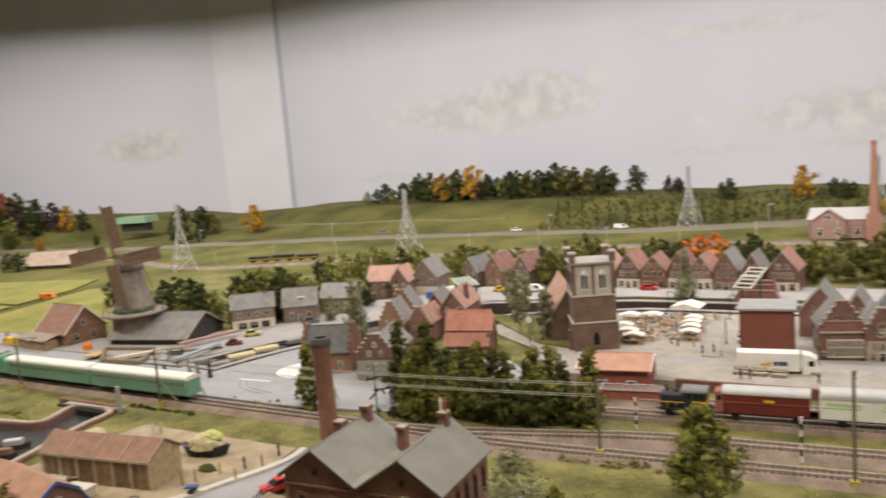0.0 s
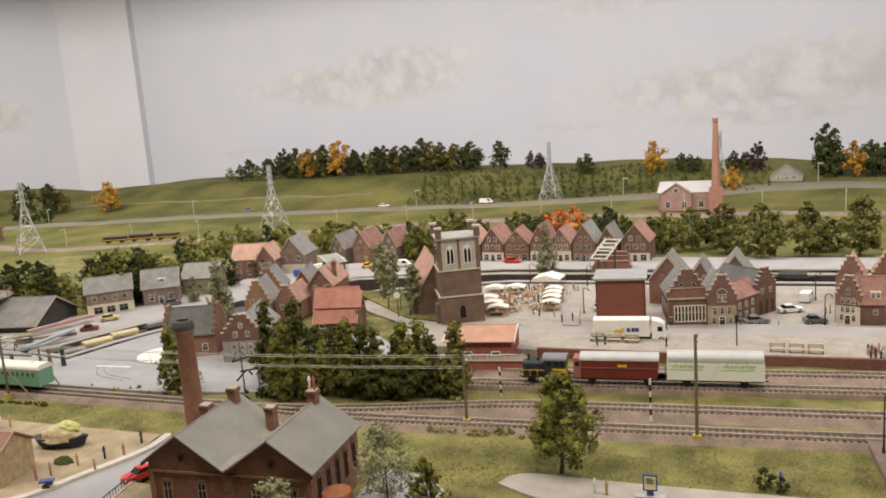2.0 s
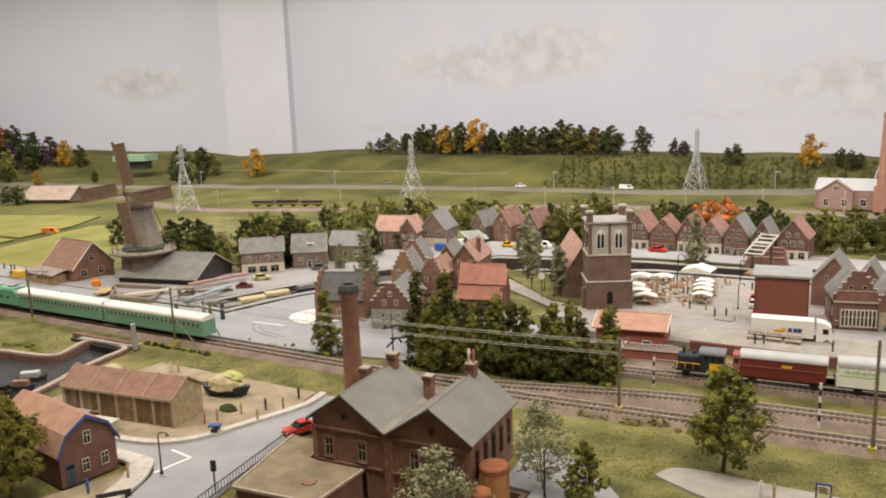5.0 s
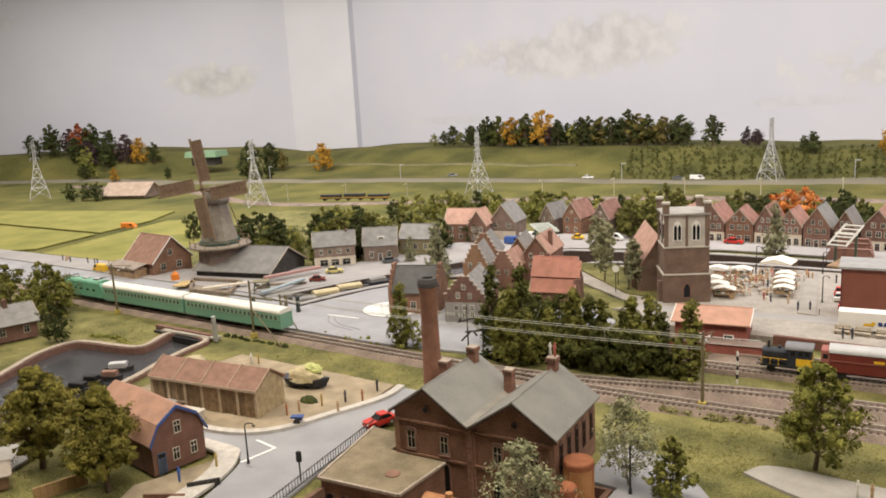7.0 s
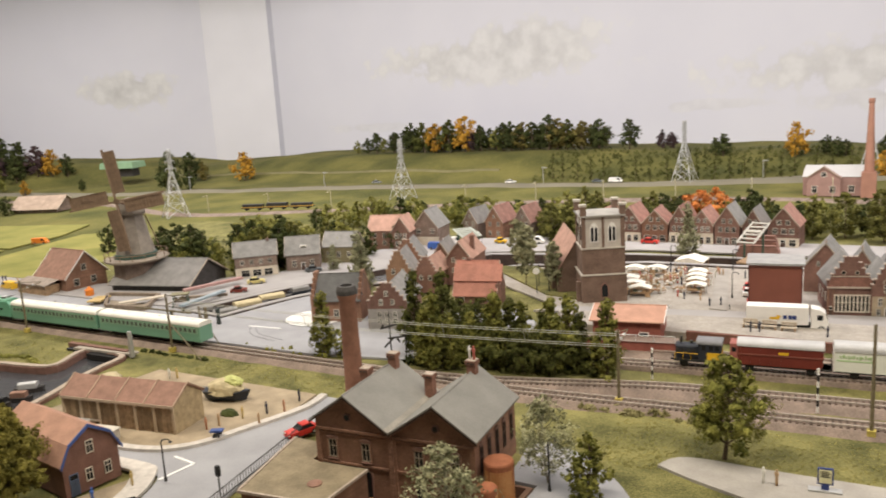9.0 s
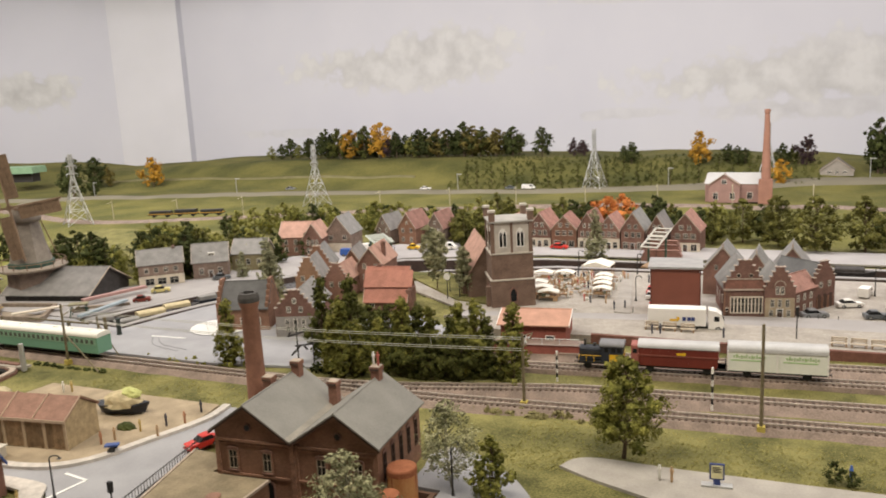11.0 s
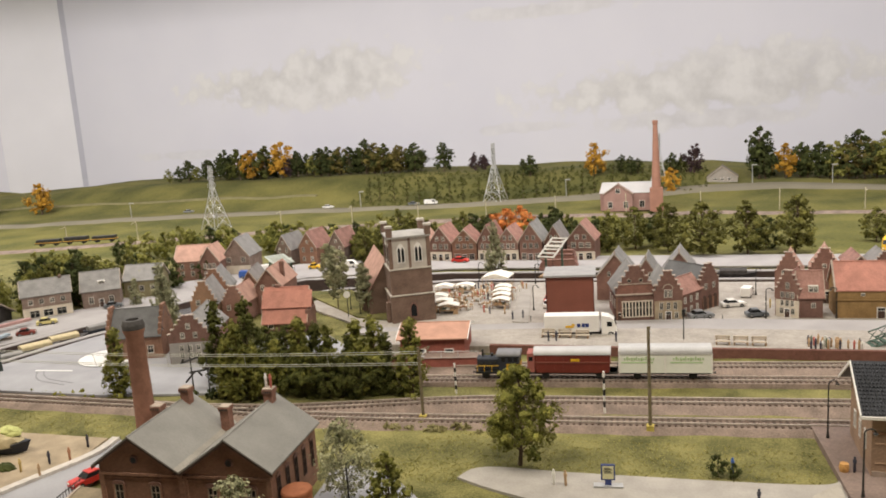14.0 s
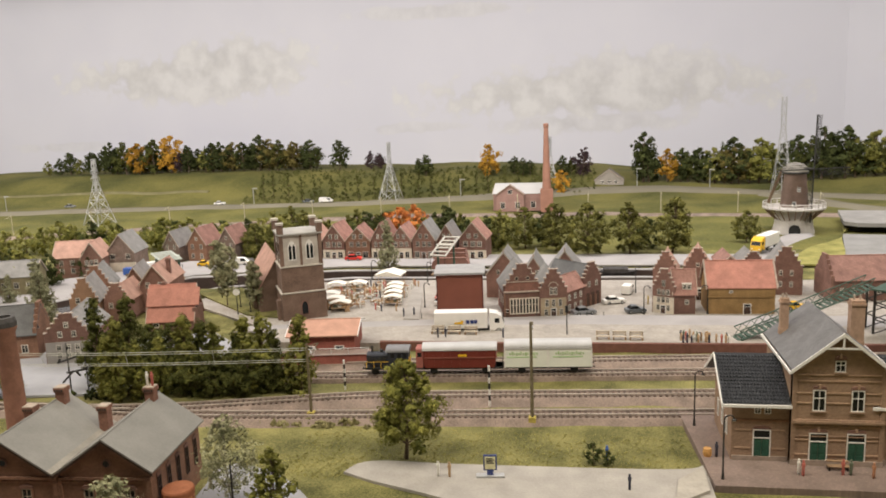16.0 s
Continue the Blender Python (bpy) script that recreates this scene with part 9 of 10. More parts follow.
GREYCAR = mat("silver_car_paint", (0.3, 0.31, 0.32), 0.3, 0.05, 0.05, 0.02, metal=0.4)
DARKCAR = mat("dark_grey_car_paint", (0.12, 0.13, 0.14), 0.3, 0.05, 0.05, 0.02)
CARBLUE = mat("blue_car_paint", (0.05, 0.12, 0.4), 0.35, 0.1, 0.02, 0.02)
car(0.044, 1.652, 22, GREYCAR, "silver estate car parked by the town hall")
car(0.109, 1.742, 20, WHITE, "white estate car parked on the square")
car(0.149, 1.667, 14, DARKCAR, "dark grey saloon parked on the square", 0.042)
car(0.143, 1.834, 75, WHITE, "white van parked by the canal", 0.045, van=True)
car(-0.605, 2.215, 0, RED, "red car parked before the canal houses", z=0.0075)
car(-1.18, 2.02, 8, CARBLUE, "blue van on the canal street", 0.05, 0.0075, van=True)
car(-1.172, 2.1, 60, WHITE, "white delivery van near the drawbridge", 0.055, 0.0075, van=True)
car(-0.93, 2.158, 5, WHITE, "white delivery van on the canal street", 0.06, 0.0075, van=True)
car(-1.03, 2.142, 5, YELLOW, "yellow car on the canal street", 0.035, 0.0075)
car(-0.278, 1.775, 92, RED, "red car on the market edge", 0.04)
car(-0.272, 1.73, 92, WHITE, "white car on the market edge", 0.04)
car(-0.256, 1.675, 92, RED, "red car on the market edge", 0.036)
car(-0.725, 0.82, 250, RED, "bright red car on the road beside the works", 0.046)
car(-2.115, 1.298, 175, YELLOW, "yellow van on the street by the barn", 0.06, van=True)
car(-1.435, 1.525, 40, mat("pale_yellow_paint", (0.6, 0.52, 0.22), 0.4, 0.1, 0.02), "pale yellow car at the shop house", 0.045, 0.0075)
car(-1.37, 1.68, 35, DARKCAR, "dark car parked at a house", 0.045, 0.0075)
car(0.47, 1.7, 0, YELLOW, "yellow car beside the warehouse", 0.04)
car(-1.6, 3.49, 3, WHITE, "small white car on the far motorway", 0.05, 0.014)
car(-1.1, 3.52, 3, WHITE, "small white van on the far motorway", 0.06, 0.014, van=True)
car(-1.18, 3.51, 3, DARKCAR, "small dark car on the far motorway", 0.05, 0.014)
car(-2.35, 3.475, 3, GREYCAR, "small grey car on the far motorway", 0.05, 0.014)


def lorry(x, y, rz, cab, load, label, lb=0.1, z=0.0085, logo=False):
    root = thing("lorry", at(x, y, z, rz), label, "lorry", "lorries")
    bm = bmesh.new()
    rounded(bm, -lb, 0.012, 0.0145, 0.011, 0.0425, 0.002, 3)
    t = part("trailer", bm, load, root, "box trailer")
    bm = bmesh.new()
    box(bm, -lb, 0.04, -0.009, 0.009, 0.0065, 0.011)
    part("chassis", bm, BLACK, root)
    bm = bmesh.new()
    prism(bm, [(0.016, 0.006), (0.043, 0.006), (0.0435, 0.02), (0.039, 0.033), (0.03, 0.039), (0.016, 0.0415)], -0.0142, 0.0142)
    part("cab", bm, cab, root, "driver's cab")
    bm = bmesh.new()
    prism(bm, [(0.0437, 0.0205), (0.0397, 0.031), (0.0375, 0.031), (0.0375, 0.0205)], -0.0125, 0.0125)
    part("windscreen", bm, GLASS, root)
    bm = bmesh.new()
    box(bm, 0.026, 0.035, -0.0146, 0.0146, 0.021, 0.03)
    part("side_window", bm, GLASS, root)
    for u in (0.033, -0.008, -lb + 0.014, -lb + 0.026):
        for q in (-1, 1):
            bm = bmesh.new()
            rod(bm, (u, q * 0.0105, 0.0056), (u, q * 0.0142, 0.0056), 0.0056, seg=14)
            wl = part("wheel", bm, BLACK, root)
            bm = bmesh.new()
            rod(bm, (u, q * 0.014, 0.0056), (u, q * 0.0146, 0.0056), 0.003, seg=8)
            part("rim", bm, GALV, wl)
    for q in (-0.01, 0.01):
        bm = bmesh.new()
        box(bm, 0.0433, 0.0442, q - 0.002, q + 0.002, 0.009, 0.012)
        part("headlight", bm, CREAMROOF, root)
    if logo:
        bm = bmesh.new()
        prism(bm, [(-0.052, 0.0195), (-0.036, 0.0195), (-0.033, 0.0255), (-0.036, 0.0275), (-0.039, 0.0275), (-0.039, 0.024), (-0.05, 0.0235)], -0.0151, -0.0146)
        part("logo", bm, YELLOW, t, "plain yellow arrow shape")
        bm = bmesh.new()
        for i, u in enumerate((-0.029, -0.0205, -0.0135)):
            box(bm, u, u + 0.0062, -0.0151, -0.0146, 0.0205, 0.0275)
        part("logo_bars", bm, PRINTBLUE, t, "dark blue bars")
    return root


lorry(-0.152, 1.507, 6, WHITE, WHITE, "white articulated lorry with a plain yellow and blue mark", 0.09, logo=True)
lorry(0.53, 2.3, 236, YELLOW, WHITE, "yellow lorry with a white trailer by the mill", 0.085, z=0.012)

# ---- figures: plain pegs ----
PEGS = [mat("peg_%s" % n, c, 0.6, 0.1, 0.004) for n, c in (("dark", (0.05, 0.05, 0.07)), ("white", (0.7, 0.68, 0.62)), ("orange", (0.42, 0.2, 0.11)), ("blue", (0.06, 0.13, 0.4)), ("tan", (0.45, 0.3, 0.17)), ("red", (0.45, 0.13, 0.1)), ("green", (0.13, 0.15, 0.1)), ("yellow", (0.5, 0.37, 0.14)))]
PEGMESH = {}


def peg(x, y, z, colour, h=0.0195, group="model figures"):
    """A model figure as a plain turned peg."""
    if colour not in PEGMESH:
        bm = bmesh.new()
        lathe(bm, [(0.0016, 0), (0.0021, 0.004), (0.0019, 0.0095), (0.0029, 0.0145), (0.0024, 0.0158), (0.0011, 0.0163), (0.0017, 0.0175), (0.0016, 0.019), (0.0004, 0.0195)], 8)
        PEGMESH[colour] = solid("figure", bm, PEGS[colour], True)
    ob = new("figure", PEGMESH[colour])
    ob.matrix_world = at(x, y, z, random.uniform(0, 360)) @ Matrix.Diagonal((0.82, 0.82, h / 0.0195, 1))
    names = ("dark", "white", "orange", "blue", "tan", "red", "green", "yellow")
    return tagged(ob, "tiny plain %s painted model figure peg" % names[colour], "figure", group)


for x, y, z, c in ((-0.227, 1.447, 0.014, 0), (-0.213, 1.45, 0.014, 0), (-0.105, 1.452, 0.014, 0), (0.2005, 0.982, 0.008, 0), (-0.135, 0.91, 0.0035, 1), (-0.121, 0.909, 0.0035, 4), (0.091, 0.895, 0.0035, 0), (0.068, 0.972, 0.003, 3), (0.286, 0.942, 0.008, 1), (0.29, 0.938, 0.008, 5), (0.335, 0.944, 0.008, 5), (0.3435, 0.944, 0.008, 6), (0.366, 0.938, 0.008, 2),
                   (-0.807, 0.917, 0.006, 0), (-0.801, 0.874, 0.006, 2), (-0.822, 0.859, 0.006, 0), (-0.804, 0.822, 0.006, 4), (-0.845, 0.832, 0.006, 7), (-0.859, 0.798, 0.006, 4), (-0.867, 0.781, 0.006, 2), (-1.08, 0.926, 0.006, 7), (-1.092, 0.92, 0.006, 1), (-0.835, 0.565, 0.008, 3), (-0.826, 0.615, 0.008, 7), (0.172, 1.73, 0.005, 1), (0.18, 1.735, 0.005, 7), (-0.905, 0.86, 0.055, 7)):
    if z < 0.05:
        peg(x, y, z, c)
rng = random.Random(11)
for i in range(30):
    peg(0.206 + rng.uniform(0, 0.087), 1.43 + rng.uniform(-0.006, 0.03), 0.014, rng.choice((0, 4, 1, 4, 1, 0, 4, 0, 5, 6)), rng.uniform(0.015, 0.019), group="platform figures")
for i in range(75):
    peg(-0.53 + rng.uniform(0, 0.18), 1.66 + rng.uniform(0, 0.26), 0.005, rng.choice((4, 4, 1, 0, 4, 4, 1, 4, 5)), rng.uniform(0.015, 0.019), group="market figures")
for i in range(12):
    peg(-2.4 + rng.uniform(0, 0.35), 1.335 + rng.uniform(0, 0.02), 0.005, rng.choice((0, 4, 6)), group="street figures")
for x, y in ((-0.33, 1.62), (-0.31, 1.63), (-0.28, 1.9), (-0.3, 1.87), (-0.24, 1.93)):
    peg(x, y, 0.005, 0)
# pair of pegs on the works chimney
for dx, c in ((-0.003, 1), (0.003, 5)):
    p = works.matrix_world @ Vector((0.0565 + dx, 0.116, 0.1222))
    peg(p.x, p.y, p.z, c, 0.018, "chimney figures")

sg = thing("road_sign", at(-0.705, 1.63, 0.004, 20), "round white road sign on a thin grey post", "road sign")
bm = bmesh.new()
rod(bm, (0, 0, 0), (0, 0, 0.05), 0.0011, seg=6)
part("post", bm, IRON, sg)
bm = bmesh.new()
lathe(bm, [(0.0, 0.0), (0.0075, 0.0), (0.0075, 0.0009), (0.0, 0.0009)], 16)
disc = part("sign_disc", bm, WHITE, sg, "white round sign plate")
disc.matrix_local = pose(0, -0.0012, 0.052, 90)

# ---- market ----
STALLX = ((-0.545, 1.85, 0.045, 0.03, 5), (-0.495, 1.86, 0.045, 0.028, 0), (-0.398, 1.845, 0.04, 0.028, 2), (-0.392, 1.805, 0.04, 0.028, 2), (-0.385, 1.765, 0.04, 0.028, 2), (-0.376, 1.72, 0.04, 0.028, 2), (-0.53, 1.75, 0.045, 0.03, 10), (-0.505, 1.705, 0.045, 0.03, 8), (-0.482, 1.67, 0.045, 0.028, 8))
for x, y, w, d, rz in STALLX:
    root = thing("market_stall", at(x, y, 0.005, rz), "small market stall with a cream-white canvas roof", "market stall", "market stalls")
    bm = bmesh.new()
    prism(bm, [(-w / 2, 0.019), (-w / 4, 0.0225), (0, 0.024), (w / 4, 0.0225), (w / 2, 0.019), (w / 2, 0.0178), (0, 0.0228), (-w / 2, 0.0178)], -d / 2, d / 2)
    part("canopy", bm, CANVAS, root)
    bm = bmesh.new()
    box(bm, -w * 0.42, w * 0.42, -d * 0.4, d * 0.3, 0.007, 0.009)
    part("counter", bm, WOODWALL, root)
    for sx in (-1, 1):
        for sy in (-1, 1):
            bm = bmesh.new()
            rod(bm, (sx * w * 0.44, sy * d * 0.42, 0), (sx * w * 0.44, sy * d * 0.42, 0.02), 0.0006, seg=4)
            part("leg", bm, WOODWALL, root)
    for i in range(4):
        bm = bmesh.new()
        u = -w * 0.34 + i * w * 0.22
        box(bm, u, u + w * 0.16, -d * 0.34, d * 0.1, 0.009, 0.0118)
        part("crate", bm, PEGS[(4, 4, 6, 1)[(i + int(x * 1000)) % 4]], root)
marquee = thing("market_tent", at(-0.432, 1.938, 0.005, -4), "large white canvas market tent with a low ridge", "tent")
bm = bmesh.new()
prism(bm, [(-0.034, 0.022), (0.034, 0.022), (0.034, 0.025), (0.0, 0.034), (-0.034, 0.025)], -0.028, 0.028)
part("canopy", bm, CANVAS, marquee)
for sx in (-1, 1):
    for sy in (-1, 0, 1):
        bm = bmesh.new()
        rod(bm, (sx * 0.032, sy * 0.026, 0), (sx * 0.032, sy * 0.026, 0.0225), 0.0007, seg=4)
        part("pole", bm, WOODWALL, marquee)
for i in range(46):
    root = thing("trestle_table", at(-0.535 + rng.uniform(0, 0.16), 1.66 + rng.uniform(0, 0.24), 0.005, rng.uniform(-20, 20)), "small pale trestle table with market goods", "table", "market tables")
    bm = bmesh.new()
    box(bm, -0.009, 0.009, -0.0035, 0.0035, 0.0075, 0.009)
    part("tabletop", bm, CANVAS if i % 3 else WOODWALL, root)
    for u in (-0.007, 0.007):
        bm = bmesh.new()
        rod(bm, (u, -0.003, 0), (u, 0.0, 0.0076), 0.0005, seg=4)
        rod(bm, (u, 0.003, 0), (u, 0.0, 0.0076), 0.0005, seg=4)
        part("trestle", bm, WOODWALL, root)
    for k in range(4):
        u = -0.007 + k * 0.0042
        bm = bmesh.new()
        box(bm, u, u + 0.003, -0.0026, 0.0022, 0.0091, 0.0105 + 0.001 * (k % 3))
        part("goods_box", bm, PEGS[rng.choice((4, 4, 1, 2, 4, 6))], root)
for i in range(34):
    bm = bmesh.new()
    s = rng.uniform(0.003, 0.006)
    box(bm, -s, s, -s * 0.7, s * 0.7, 0, s * 1.1)
    box(bm, -s * 0.85, s * 0.85, -s * 0.55, s * 0.55, s * 1.1, s * 1.4)
    one("crate", bm, PEGS[rng.choice((4, 4, 1, 1, 4))], at(-0.52 + rng.uniform(0, 0.15), 1.66 + rng.uniform(0, 0.25), 0.005, rng.uniform(0, 90)), "small tan crate of market goods", "crate", "market crates")

# benches on the goods platform
for x, y in ((-0.232, 1.473), (-0.2, 1.472), (-0.168, 1.471), (0.077, 1.449), (0.1065, 1.448), (0.136, 1.447)):
    root = thing("bench", at(x, y, 0.014, 1), "pale cream slatted platform bench", "bench", "platform benches")
    for q, z in ((-0.004, 0.006), (0.0, 0.006), (0.0042, 0.0088), (0.0047, 0.0115), (0.005, 0.0138)):
        bm = bmesh.new()
        box(bm, -0.0125, 0.0125, q - 0.0014, q + 0.0012, z - 0.0006, z + 0.0008)
        part("slat", bm, mat("cream_bench", (0.56, 0.48, 0.38), 0.7, 0.15, 0.01), root)
    for u in (-0.0105, 0.0105):
        bm = bmesh.new()
        box(bm, u - 0.001, u + 0.001, -0.005, 0.005, 0, 0.006)
        box(bm, u - 0.001, u + 0.001, 0.0052, 0.0064, 0.0, 0.0145)
        part("leg", bm, WOODWALL, root)
# low wall with rail before the market
rail = thing("railing", Matrix(), "low dark street railing at the market edge", "railing")
for i in range(12):
    x = -0.29 + i * 0.034
    bm = bmesh.new()
    rod(bm, (x, 1.61 + 0.06 * (x + 0.29), 0.005), (x, 1.61 + 0.06 * (x + 0.29), 0.016), 0.0007, seg=5)
    part("post", bm, IRON, rail)

# station platform things
root = thing("information_sign", at(-0.072, 0.915, 0.0035, 6) @ Matrix.Scale(0.85, 4), "blue framed information sign with a yellow and white panel", "sign")
bm = bmesh.new()
box(bm, -0.02, 0.02, -0.006, 0.006, 0, 0.0022)
part("base", bm, GALV, root)
bm = bmesh.new()
box(bm, -0.0045, 0.0045, -0.0015, 0.0015, 0.002, 0.011)
part("post", bm, PRINTBLUE, root, "blue post")
bm = bmesh.new()
box(bm, -0.0095, 0.0095, -0.0016, 0.0016, 0.0095, 0.032)
fr = part("frame", bm, PRINTBLUE, root, "dark blue frame")
bm = bmesh.new()
box(bm, -0.0075, 0.0075, -0.0021, -0.0015, 0.0115, 0.03)
pn = part("panel", bm, mat("pale_yellow_panel", (0.7, 0.66, 0.4), 0.5, 0.1, 0.005), fr, "pale yellow panel")
bm = bmesh.new()
for i in range(4):
    box(bm, -0.0055, 0.0055 - 0.002 * (i % 2), -0.0024, -0.002, 0.02 + i * 0.0023, 0.0211 + i * 0.0023)
part("text_bars", bm, IRON, pn, "unreadable text as bars")
bm = bmesh.new()
lathe(bm, [(0.0048, 0), (0.0056, 0.005), (0.0048, 0.0098), (0.004, 0.0095)], 14)
one("barrel", bm, mat("orange_tan_paint", (0.55, 0.3, 0.1), 0.6, 0.25, 0.004), at(0.19, 0.984, 0.008), "small yellow and red barrel on the platform", "barrel")
root = thing("bench", at(0.333, 0.957, 0.008), "brown wooden bench before the station", "bench")
for q, z in ((-0.003, 0.0055), (0.001, 0.0055), (0.0035, 0.0095)):
    bm = bmesh.new()
    box(bm, -0.012, 0.012, q - 0.0015, q + 0.0015, z - 0.0006, z + 0.0006)
    part("slat", bm, WOODWALL, root)
for u in (-0.01, 0.01):
    bm = bmesh.new()
    box(bm, u - 0.001, u + 0.001, -0.004, 0.004, 0, 0.005)
    part("leg", bm, IRON, root)

# iron footbridge behind the station
fb = thing("footbridge", Matrix(), "dark green iron lattice footbridge with stairs", "footbridge")
p0, p1 = Vector((0.312, 1.462, 0.014)), Vector((0.545, 1.512, 0.098))
sidev = Vector((-(p1 - p0).y, (p1 - p0).x, 0)).normalized() * 0.014
for k in range(26):
    t = k / 25
    c = p0.lerp(p1, t)
    bm = bmesh.new()
    a = c - sidev
    b = c + sidev
    v = [bm.verts.new(p + Vector((dx, 0, dz))) for p in (a, b) for dx, dz in ((-0.004, -0.0006), (0.004, -0.0006), (0.004, 0.0006), (-0.004, 0.0006))]
    bm.faces.new(v[:4])
    bm.faces.new(v[4:][::-1])
    for i in range(4):
        bm.faces.new((v[i], v[(i + 1) % 4], v[4 + (i + 1) % 4], v[4 + i]))
    part("tread", bm, IRON_GREEN, fb)
up = Vector((0, 0, 0.018))
for s in (-1, 1):
    bm = bmesh.new()
    rod(bm, p0 + sidev * s, p1 + sidev * s, 0.0016, seg=4)
    rod(bm, p0 + sidev * s + up, p1 + sidev * s + up, 0.0012, seg=4)
    for k in range(16):
        t, u = k / 16, (k + 1) / 16
        rod(bm, p0.lerp(p1, t) + sidev * s, p0.lerp(p1, u) + sidev * s + up, 0.0006, seg=4)
        rod(bm, p0.lerp(p1, t) + sidev * s + up, p0.lerp(p1, u) + sidev * s, 0.0006, seg=4)
    part("balustrade", bm, IRON_GREEN, fb, "lattice balustrade")
bm = bmesh.new()
slab(bm, [(0.54, 1.49), (0.585, 1.545), (0.64, 1.545), (0.64, 0.98), (0.595, 0.98), (0.575, 1.46)], 0.0955, 0.0985)
part("deck", bm, IRON_GREEN, fb)
for x in (0.592, 0.638):
    bm = bmesh.new()
    rod(bm, (x, 1.53, 0.118), (x, 0.98, 0.118), 0.0014, seg=4)
    rod(bm, (x, 1.53, 0.094), (x, 0.98, 0.094), 0.002, seg=4)
    for k in range(26):
        y = 1.53 - k * 0.0212
        rod(bm, (x, y, 0.098), (x, y - 0.0212, 0.118), 0.0007, seg=4)
        rod(bm, (x, y, 0.118), (x, y - 0.0212, 0.098), 0.0007, seg=4)
    part("balustrade", bm, IRON_GREEN, fb, "lattice balustrade")
for x, y in ((0.55, 1.5), (0.62, 1.5), (0.55, 1.54), (0.62, 1.54)):
    bm = bmesh.new()
    rod(bm, (x, y, 0.012), (x, y, 0.096), 0.0024, seg=6)
    part("leg", bm, IRON, fb)
for y in (1.5, 1.54):
    for k in range(3):
        z = 0.014 + k * 0.027
        for xa, xb in ((0.55, 0.62), (0.62, 0.55)):
            bm = bmesh.new()
            rod(bm, (xa, y, z), (xb, y, z + 0.027), 0.0011, seg=4)
            part("brace", bm, IRON, fb)

# drawbridges


def drawbridge(p, q, width, post, paint, label):
    """A balance frame from p (near end) to q (far end), held on a portal, over a planked deck."""
    root = thing("drawbridge", Matrix(), label, "drawbridge", "drawbridges")
    p, q = Vector(p), Vector(q)
    way = q - p
    across = Vector((way.y, -way.x, 0)).normalized() * (width / 2)
    foot = p.lerp(q, post)
    flat_way = Vector((way.x, way.y, 0)).normalized()
    bm = bmesh.new()
    a, b = foot - flat_way * 0.06, foot + flat_way * 0.06
    slab(bm, [(v.x, v.y) for v in (a - across, a + across, b + across, b - across)], 0.0085, 0.0125)
    part("deck", bm, WOODWALL, root, "planked bridge deck")
    for s in (-1, 1):
        bm = bmesh.new()
        rod(bm, p + across * s, q + across * s, 0.0032, seg=4)
        part("balance_beam", bm, paint, root)
        bm = bmesh.new()
        top = foot + across * s * 1.12
        box(bm, top.x - 0.0026, top.x + 0.0026, top.y - 0.0026, top.y + 0.0026, 0.006, foot.z)
        part("tower_post", bm, IRON_GREEN, root, "dark green portal post")
        bm = bmesh.new()
        rod(bm, p + across * s, Vector((p.x, p.y, 0.0125)) + across * s, 0.0006, seg=4)
        part("chain", bm, IRON, root)
    bm = bmesh.new()
    rod(bm, foot - across * 1.25, foot + across * 1.25, 0.0028, seg=4)
    part("head_beam", bm, paint, root)
    for k in range(6):
        c = p + way * (0.04 + 0.184 * k)
        bm = bmesh.new()
        rod(bm, c - across, c + across, 0.0026, seg=4)
        part("cross_beam", bm, paint, root)
    return root


drawbridge((-0.322, 2.0, 0.06), (-0.3, 2.11, 0.092), 0.04, 0.55, mat("weathered_timber", (0.46, 0.44, 0.39), 0.8, 0.15, 0.01), "pale weathered timber drawbridge with a tilted balance frame")
drawbridge((-1.032, 1.965, 0.06), (-1.108, 2.048, 0.066), 0.052, 0.4, mat("grey_green_timber", (0.42, 0.45, 0.4), 0.7, 0.15, 0.01), "grey-green timber drawbridge over the old canal")
ab = thing("arch_bridge", at(-0.306, 2.135, 0.008, 3), "small red brick bridge with two curved parapet walls", "bridge")
for q, hw, top in ((-0.03, 0.05, 0.026), (0.0, 0.046, 0.034), (0.03, 0.042, 0.04)):
    bm = bmesh.new()
    pts = [(-hw, 0)] + [(hw * math.cos(math.pi * (1 - k / 12)), top * (0.45 + 0.55 * min(1.0, 1.6 * math.sin(math.pi * k / 12)))) for k in range(13)] + [(hw, 0)]
    prism(bm, pts, q - 0.015, q + 0.0145)
    step = part("parapet", bm, TILE_RED, ab, "curved red brick parapet")
    bm = bmesh.new()
    prism(bm, [(-hw * 0.9, top), (hw * 0.9, top), (hw * 0.86, top + 0.003), (-hw * 0.86, top + 0.003)], q - 0.0155, q - 0.006)
    part("coping", bm, BRICK_RED, step)

# ---- boats ----


